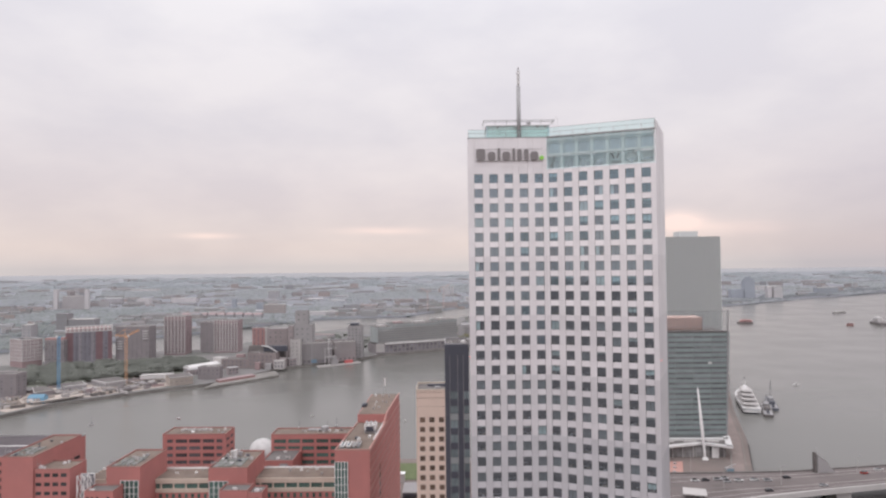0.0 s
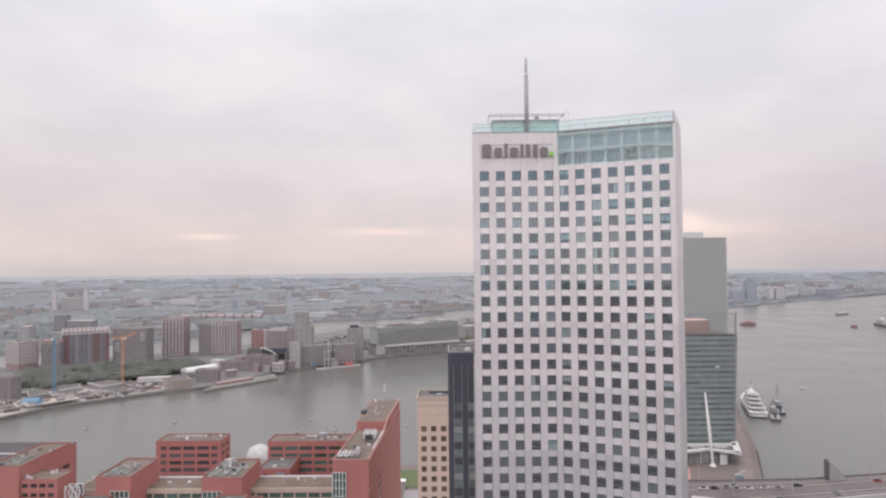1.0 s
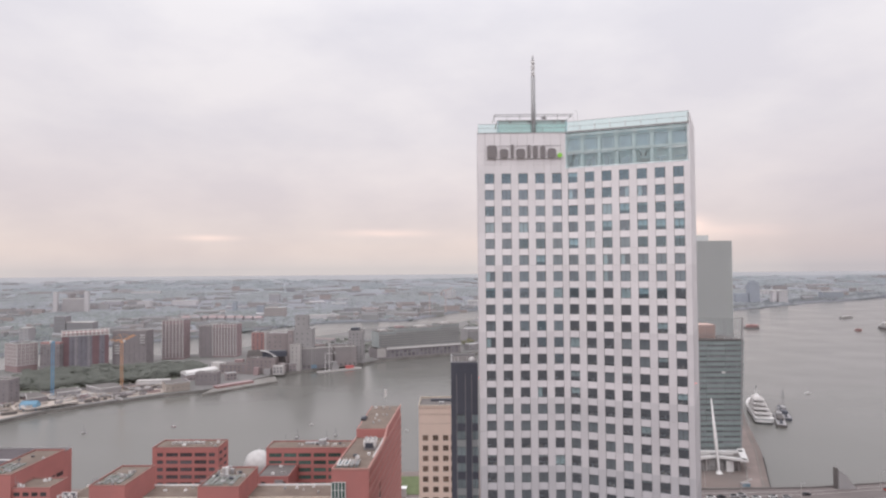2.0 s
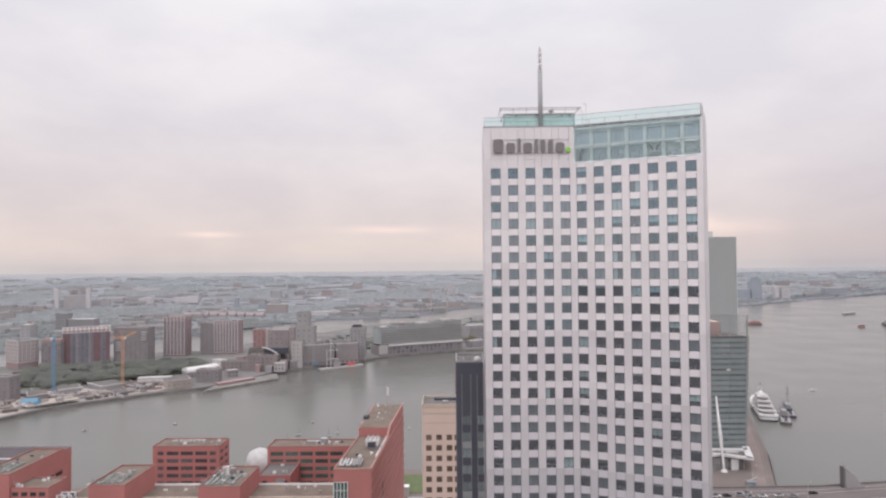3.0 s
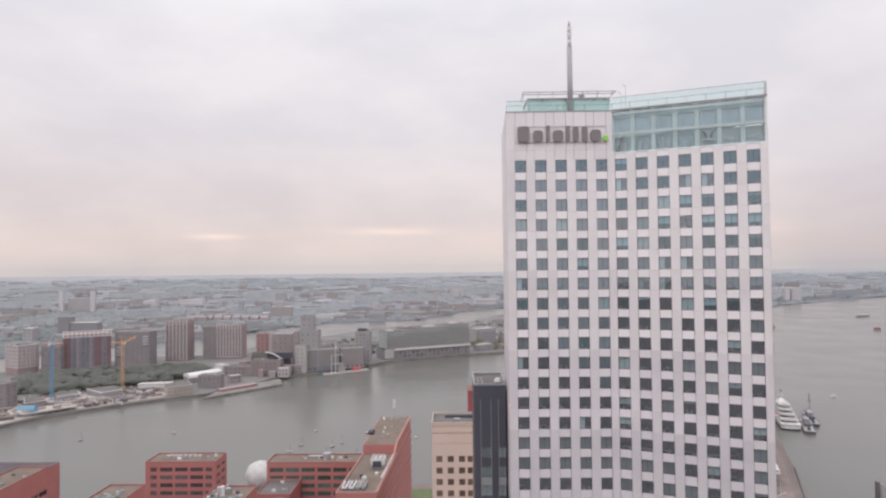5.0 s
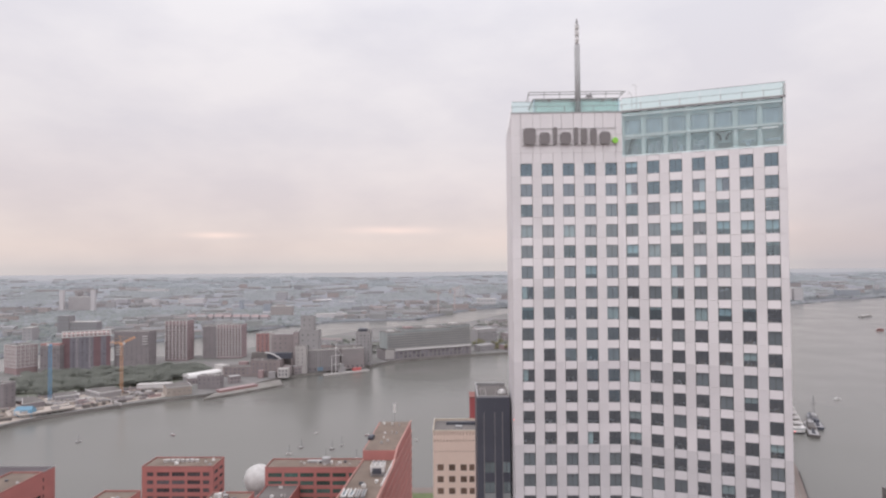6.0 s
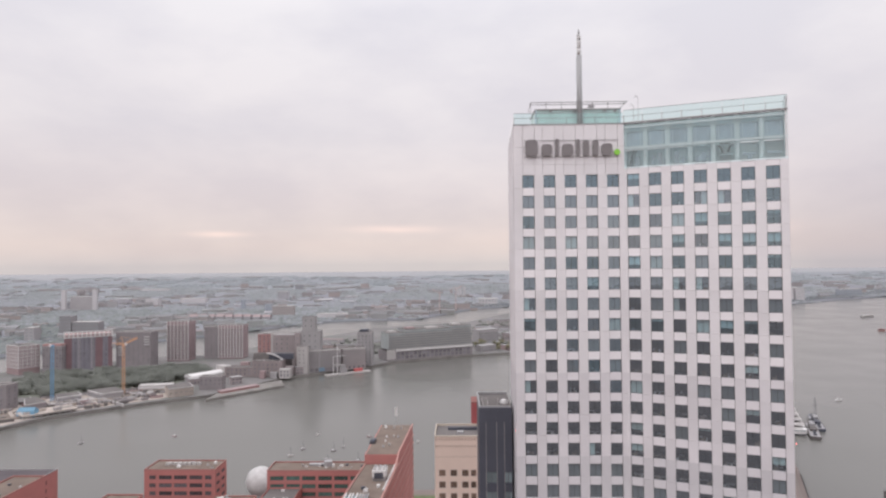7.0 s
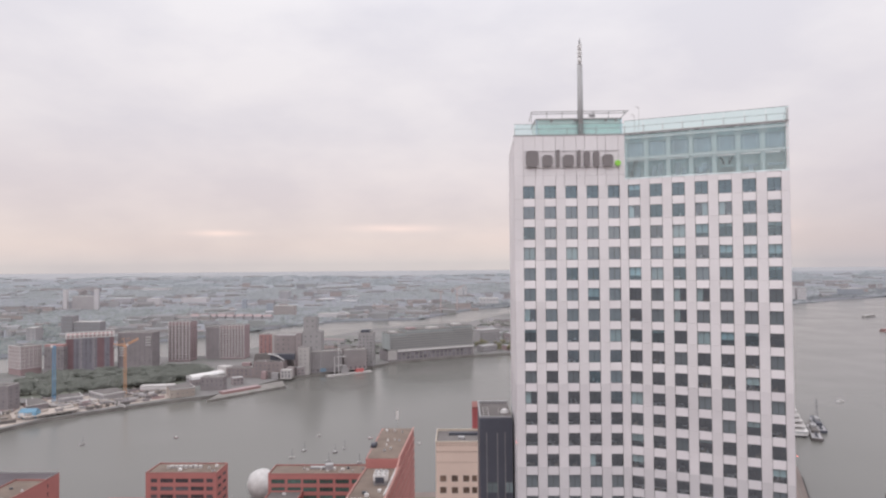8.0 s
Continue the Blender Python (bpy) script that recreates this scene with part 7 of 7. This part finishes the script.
for x, y, w, d, h in ((-310, 768, 16, 10, 6), (-262, 768, 12, 9, 8), (-205, 832, 14, 10, 9), (-150, 905, 20, 10, 8), (30, 1030, 30, 14, 9), (70, 1050, 24, 14, 7), (30, 1100, 40, 20, 26), (80, 1120, 30, 18, 18)):
    t = thing("quay_shed", "low grey quay shed with flat roof", "shed", x, y, 0, 36, group="quay sheds")
    Geo().box(0, w, 0, d, 0, h).part("wall", (GREYC, BRICK, PINKC)[int(x) % 3], t)
    Geo().box(-0.3, w + 0.3, -0.3, d + 0.3, h, h + 0.4).part("roof", GREYC, t)
    n = max(2, int(w / 4))
    for i in range(n):
        for j in range(max(1, int(h / 4))):
            Geo().box(w * i / n + 0.8, w * (i + 1) / n - 0.8, -0.12, 0, 1.2 + 3.6 * j, 2.8 + 3.6 * j).part("window", FARGLASS, t)


# ---- trees ----
def tree_mesh(seed, h, spread, leaves, leaf=None):
    r = random.Random(seed)
    trunk = Geo().cone(0, 0, 0, h * 0.45, 0.035 * h, 0.02 * h, 7)
    hubs = []
    for i in range(26):
        a, rr, z = r.uniform(0, 6.28), spread * r.uniform(0.1, 0.8), h * r.uniform(0.42, 0.86)
        p = (rr * math.cos(a), rr * math.sin(a), z)
        trunk.strut((0, 0, h * r.uniform(0.28, 0.44)), p, 0.012 * h)
        hubs.append((Vector(p), spread * r.uniform(0.3, 0.5)))
    crown = Geo()
    for i in range(leaves):
        c, rad = r.choice(hubs)
        d = Vector((r.gauss(0, 1), r.gauss(0, 1), r.gauss(0, 0.8))).normalized()
        p = c + d * rad * r.uniform(0.15, 1.15)
        s = r.uniform(0.35, 0.8) * h * 0.038
        face = (d * 0.35 + Vector((r.gauss(0, 1), r.gauss(0, 1), r.gauss(0, 1))).normalized()).normalized()
        u = face.orthogonal().normalized() * s
        w = face.cross(u).normalized() * s
        q = d * s * r.uniform(-0.5, 0.5)
        crown.add([p - u - w, p + u - w + q, p + u + w, p - u + w + q], [(0, 1, 2, 3)])
    return trunk.mesh("trunk", BARK), crown.mesh("crown", leaf or LEAF)


TREES = [tree_mesh(s, 13.5, 7.0, 1700) for s in (1, 2, 3, 4)]
AUTUMN = leafy("yellowing_leaf", (0.33, 0.315, 0.205), vary=0.15, scale=0.3, fine=2)
YELLOWING = tree_mesh(9, 13.5, 7.0, 600, AUTUMN)
rt = random.Random(33)
places = []
PARK = [(-475, 706), (-438, 698), (-374, 746), (-332, 772), (-316, 850), (-360, 885), (-470, 848), (-545, 830)]
tagged(Geo().prism(PARK, 0.004, 0.15).part("park_lawn", mat("shaded_lawn", (0.135, 0.14, 0.115), 0.95, vary=0.25, scale=0.05, fine=0.5)), "dark green lawn under the park trees", "lawn", kind="structure")
while len(places) < 300:
    x, y = rt.uniform(-545, -316), rt.uniform(698, 885)
    if inside(x, y, PARK) and not (-330 < x and y < 800):
        places.append((x, y))
for i in range(14):
    places.append((-300 + 170 * rt.random(), 880 + 120 * rt.random()))
for x, y in places:
    s = rt.uniform(0.6, 0.92)
    t = thing("tree", "broad green tree on the harbour peninsula", "tree", group="trees on the peninsula")
    t.matrix_basis = pose(x, y, 0, 0, 0, rt.uniform(0, 360)) @ Matrix.Diagonal((s * 1.35, s * 1.35, s * 0.78, 1))
    tr, cr = TREES[rt.randrange(4)]
    child("trunk", tr, t), child("crown", cr, t)
for i in range(22):
    s = rt.uniform(0.6, 1.0)
    t = thing("tree", "yellowing tree beside the old warehouse on the quay", "tree", group="yellowing trees")
    t.matrix_basis = pose(22 + 95 * rt.random(), 1035 + 80 * rt.random(), 0, 0, 0, rt.uniform(0, 360)) @ Matrix.Diagonal((s, s, s, 1))
    child("trunk", YELLOWING[0], t), child("crown", YELLOWING[1], t)
t = thing("shrub", "round green shrub at the lawn's edge", "shrub", -13, 414, 0.25)
child("crown", TREES[0][1], t, Matrix.Translation((0, 0, -1.5)) @ Matrix.Diagonal((0.3, 0.3, 0.3, 1)))


# ---- the distant town ----
def town(name, label, mats, n, seed, accept, height, size, zf):
    """Low blocks, walls and roofs apart, mostly lined up along the streets."""
    r = random.Random(seed)
    g, made, tries = Geo(), 0, 0
    while made < n and tries < n * 30:
        tries += 1
        x, y = accept(r)
        if x is None:
            continue
        w, d, h = size(r, y), size(r, y) * 0.6, height(r, y)
        z = zf(x, y)
        g.m = pose(x, y, z, 0, 0, r.choice((8, 14, 22, 98, -12)) + r.uniform(-3, 3))
        l = w * r.uniform(1.2, 3.6)
        if r.random() < 0.5 and h < 14:
            g.add([(0, 0, -3), (l, 0, -3), (l, d, -3), (0, d, -3), (0, 0, h), (l, 0, h), (l, d, h), (0, d, h), (0, d / 2, h * 1.3), (l, d / 2, h * 1.3)],
                  [(0, 1, 5, 4), (1, 2, 6, 9, 5), (2, 3, 7, 6), (3, 0, 4, 8, 7)])
            g.add([(-0.4, -0.4, h), (l + 0.4, -0.4, h), (l + 0.4, d / 2, h * 1.3 + 0.1), (-0.4, d / 2, h * 1.3 + 0.1), (l + 0.4, d + 0.4, h), (-0.4, d + 0.4, h)], [(0, 1, 2, 3), (3, 2, 4, 5)], 1)
        else:
            g.box(0, l, 0, d, -3, h).box(-0.3, l + 0.3, -0.3, d + 0.3, h + 0.01, h + 0.5, 1)
        made += 1
    return tagged(g.part(name, mats), label, "town", kind="stuff")


FARPOLY = FARBANK + [(4700, 4850), (-4700, 4850)]
PENPOLY = BANK + BACK


def wooded(x, y):
    """Above zero where woods and gardens stand, below where houses stand close."""
    return noise.noise((x / 230, y / 420, 0.3)) + 0.55 * noise.noise((x / 85, y / 160, 2.7))


def in_band(r, y0, y1, low=-9.0, high=9.0, bend=1.0):
    y = y0 + (y1 - y0) * r.random() ** bend
    x = r.uniform(-0.80, 0.80) * (y + 250)
    return (x, y) if low < wooded(x, y) < high and inside(x, y, FARPOLY) and inside(x, y - 26, FARPOLY) else (None, None)


def in_pen(r):
    x, y = r.uniform(-1200, 290), r.uniform(480, 1780)
    if not inside(x, y, PENPOLY) or not inside(x + 22, y - 20, PENPOLY) or not inside(x, y - 30, PENPOLY):
        return None, None
    if (x < -610 and y < 800) or (-250 < x < -60 and 960 + 0.4 * (x + 250) < y < 1150) or (x > 20 and 1060 < y < 1500):
        return x, y
    return None, None


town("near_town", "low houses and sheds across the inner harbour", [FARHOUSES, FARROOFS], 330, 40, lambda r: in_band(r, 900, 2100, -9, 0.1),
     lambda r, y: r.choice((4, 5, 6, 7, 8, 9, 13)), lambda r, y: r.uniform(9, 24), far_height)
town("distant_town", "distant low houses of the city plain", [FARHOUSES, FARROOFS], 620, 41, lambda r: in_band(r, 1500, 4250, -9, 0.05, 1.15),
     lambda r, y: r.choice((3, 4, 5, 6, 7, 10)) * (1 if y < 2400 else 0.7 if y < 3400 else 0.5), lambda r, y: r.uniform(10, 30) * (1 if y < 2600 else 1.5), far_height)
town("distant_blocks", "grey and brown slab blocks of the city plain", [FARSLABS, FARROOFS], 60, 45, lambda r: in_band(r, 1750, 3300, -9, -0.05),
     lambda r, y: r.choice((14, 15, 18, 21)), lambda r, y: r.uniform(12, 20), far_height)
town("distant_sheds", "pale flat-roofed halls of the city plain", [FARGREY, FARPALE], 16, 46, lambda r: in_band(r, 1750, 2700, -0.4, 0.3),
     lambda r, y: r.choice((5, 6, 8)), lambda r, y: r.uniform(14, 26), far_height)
town("peninsula_houses", "low terraced houses and sheds of the peninsula", [HOUSES, FARROOFS], 170, 43, in_pen,
     lambda r, y: r.choice((5, 6, 7, 8, 9, 11)), lambda r, y: r.uniform(8, 17), lambda x, y: 0.0)


def woods(name, label, n, seed, accept, zf, material, size, flat=1.0, lift=0.45):
    """Clumps of leaves scattered over the land, too far off to count."""
    r = random.Random(seed)
    g, made, tries = Geo(), 0, 0
    while made < n and tries < n * 40:
        tries += 1
        x, y = accept(r)
        if x is None:
            continue
        z, s = zf(x, y), size * r.uniform(0.6, 1.3)
        for _ in range(9):
            c = Vector((x + r.gauss(0, s * 1.5 * flat), y + r.gauss(0, s * 0.6), z + s * r.uniform(0.2, 0.9) / flat))
            e = s * r.uniform(0.3, 0.6)
            vs = [c + Vector((r.uniform(-e, e) * 1.6, r.uniform(-e, e), r.uniform(-e, e) * lift)) for _ in range(5)]
            g.add(vs, [(0, 1, 2), (0, 2, 3), (0, 3, 4), (1, 2, 4), (2, 3, 4), (0, 1, 4)])
        made += 1
    return tagged(g.part(name, material), label, "woods", kind="stuff")


def canopy(name, label, n, seed, accept, zf, material, size, tall=1.0):
    """Rounded tree crowns in loose rows, too far off to count; tall flattens them for even, hazy tone."""
    r = random.Random(seed)
    g, made, tries = Geo(), 0, 0
    while made < n and tries < n * 40:
        tries += 1
        x, y = accept(r)
        if x is None:
            continue
        z, turn = zf(x, y), r.choice((0.15, 0.3, -0.2, 1.7))
        for k in range(r.randint(3, 6)):
            d = size * 1.1 * k + r.uniform(-2, 2)
            cx, cy = x + d * math.cos(turn), y + d * math.sin(turn) + r.uniform(-4, 4)
            w, h = size * r.uniform(0.45, 0.95), size * r.uniform(0.3, 0.65) * tall
            rim = [(cx + w * f * math.cos(1.2566 * i + q) * r.uniform(0.8, 1.2), cy + w * f * math.sin(1.2566 * i + q) * r.uniform(0.8, 1.2), z + h * e) for f, e, q in ((1.0, -0.1, 0.0), (0.85, 0.6, 0.6)) for i in range(5)]
            faces = [(i, (i + 1) % 5, 5 + (i + 1) % 5, 5 + i) for i in range(5)]
            g.add(rim + [(cx, cy, z + h)], faces + [(5 + i, 5 + (i + 1) % 5, 10) for i in range(5)])
        made += 1
    return tagged(smooth(g.part(name, material)), label, "woods", kind="stuff")


canopy("outer_woods", "grey-green woods of the outer plain, paled as by haze", 2200, 56, lambda r: in_band(r, 3250, 4380, -0.03), far_height, OUTERLEAF, 13, 0.35)
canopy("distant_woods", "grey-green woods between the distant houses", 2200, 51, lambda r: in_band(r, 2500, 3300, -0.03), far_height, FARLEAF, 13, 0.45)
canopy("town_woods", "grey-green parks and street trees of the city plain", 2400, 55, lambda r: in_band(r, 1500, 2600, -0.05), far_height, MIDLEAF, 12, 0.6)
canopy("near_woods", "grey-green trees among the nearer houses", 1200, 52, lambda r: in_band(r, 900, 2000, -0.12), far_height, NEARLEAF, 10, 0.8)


def on_bank(r):
    k = r.randrange(10, len(FARBANK) - 2)
    (ax, ay), (bx, by) = FARBANK[k], FARBANK[k + 1]
    f = r.random()
    return ax + (bx - ax) * f + r.uniform(-4, 4), ay + (by - ay) * f + 62 + 90 * r.random() ** 2


# blue-grey leaf colour carries the mist over the far bank
BANKLEAF = leafy("hazed_bank_leaf", (0.29, 0.305, 0.325), vary=0.12, scale=0.01, fine=0.1)
canopy("bank_woods", "trees tinted haze blue-grey along the far river bank", 240, 54, on_bank, far_height, BANKLEAF, 11)
woods("peninsula_greenery", "dark green street trees between the houses", 260, 53, in_pen, lambda x, y: 0.0, LEAF, 9, 1.0, 0.7)


def far_block(label, name, x0, x1, y, depth, z1, m, cols, rows, roof=PALEC):
    z0 = far_height(0, y)
    t = thing(name, label, "tower block", x0, y, 0, 0, group="far tower blocks")
    Geo().box(0, x1 - x0, 0, depth, z0 - 2, z1).part("wall", m, t)
    Geo().box(-0.4, x1 - x0 + 0.4, -0.4, depth + 0.4, z1, z1 + 1).part("roof", roof, t)
    for i in range(cols):
        for j in range(rows):
            a, h = (x1 - x0) / cols, (z1 - z0) / rows
            Geo().box(a * (i + 0.25), a * (i + 0.75), -0.2, 0, z0 + h * (j + 0.35), z0 + h * (j + 0.75)).part("window", SLATE, t)


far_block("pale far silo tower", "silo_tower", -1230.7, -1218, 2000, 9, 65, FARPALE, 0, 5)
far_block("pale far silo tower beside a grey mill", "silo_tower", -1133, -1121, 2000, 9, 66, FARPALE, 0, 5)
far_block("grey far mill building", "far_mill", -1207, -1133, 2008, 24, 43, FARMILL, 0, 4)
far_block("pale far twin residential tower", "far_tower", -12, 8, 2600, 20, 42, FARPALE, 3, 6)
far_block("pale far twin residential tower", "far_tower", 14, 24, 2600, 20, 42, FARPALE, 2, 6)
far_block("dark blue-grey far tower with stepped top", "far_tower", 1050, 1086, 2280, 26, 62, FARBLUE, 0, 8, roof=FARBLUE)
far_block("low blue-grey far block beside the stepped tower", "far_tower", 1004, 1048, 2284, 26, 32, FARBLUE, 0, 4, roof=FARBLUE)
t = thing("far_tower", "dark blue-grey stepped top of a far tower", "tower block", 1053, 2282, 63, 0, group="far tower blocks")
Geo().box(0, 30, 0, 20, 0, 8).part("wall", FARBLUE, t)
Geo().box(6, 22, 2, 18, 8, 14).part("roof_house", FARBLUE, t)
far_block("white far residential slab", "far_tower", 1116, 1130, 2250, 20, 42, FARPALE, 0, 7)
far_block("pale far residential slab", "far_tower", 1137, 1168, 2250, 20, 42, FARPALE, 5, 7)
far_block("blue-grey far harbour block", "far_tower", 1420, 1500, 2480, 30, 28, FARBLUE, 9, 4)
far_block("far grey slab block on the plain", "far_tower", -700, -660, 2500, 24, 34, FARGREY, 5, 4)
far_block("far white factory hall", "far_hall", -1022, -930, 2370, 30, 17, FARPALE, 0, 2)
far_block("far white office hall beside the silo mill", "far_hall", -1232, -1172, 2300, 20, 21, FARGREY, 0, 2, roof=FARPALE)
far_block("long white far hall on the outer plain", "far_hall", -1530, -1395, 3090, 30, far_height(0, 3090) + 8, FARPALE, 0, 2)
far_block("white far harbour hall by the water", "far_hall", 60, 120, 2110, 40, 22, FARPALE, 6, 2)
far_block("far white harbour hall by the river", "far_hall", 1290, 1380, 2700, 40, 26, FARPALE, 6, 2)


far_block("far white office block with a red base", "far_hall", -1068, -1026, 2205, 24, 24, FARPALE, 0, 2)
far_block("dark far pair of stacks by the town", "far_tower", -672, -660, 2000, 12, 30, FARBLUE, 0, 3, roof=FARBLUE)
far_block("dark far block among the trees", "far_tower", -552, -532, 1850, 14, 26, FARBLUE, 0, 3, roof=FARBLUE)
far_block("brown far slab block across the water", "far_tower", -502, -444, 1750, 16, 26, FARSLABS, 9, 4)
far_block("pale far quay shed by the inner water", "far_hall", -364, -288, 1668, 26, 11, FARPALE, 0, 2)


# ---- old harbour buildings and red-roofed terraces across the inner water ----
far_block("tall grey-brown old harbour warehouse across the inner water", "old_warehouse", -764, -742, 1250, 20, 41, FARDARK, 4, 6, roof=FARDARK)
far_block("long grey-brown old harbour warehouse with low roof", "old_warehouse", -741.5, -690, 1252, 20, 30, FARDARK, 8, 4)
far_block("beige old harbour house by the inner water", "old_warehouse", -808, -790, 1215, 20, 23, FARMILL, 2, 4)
# tile red greyed in colour for the haze across the inner water
TERRACE = mat("hazed_red_roof_tile", (0.335, 0.262, 0.265), 0.9, vary=0.12, scale=0.05, fine=0.4)
rr = random.Random(77)
for i in range(9):
    x, y = -680 + 24.5 * i, 1640 - 5 * i
    w, h = rr.uniform(19, 23), rr.uniform(8, 11)
    t = thing("terraced_house", "far terraced house with haze-pale red tiled roof", "house", x, y, 0, -11, group="red-roofed terraces")
    Geo().box(0, w, 0, 13, -2, h).part("wall", FARGREY, t)
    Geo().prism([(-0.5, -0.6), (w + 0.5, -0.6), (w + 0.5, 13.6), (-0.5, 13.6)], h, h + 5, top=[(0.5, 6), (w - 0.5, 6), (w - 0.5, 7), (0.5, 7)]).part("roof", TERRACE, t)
    for k in range(4):
        Geo().box(w * (k + 0.3) / 4, w * (k + 0.7) / 4, -0.2, 0, h - 4.5, h - 2).part("window", SLATE, t)
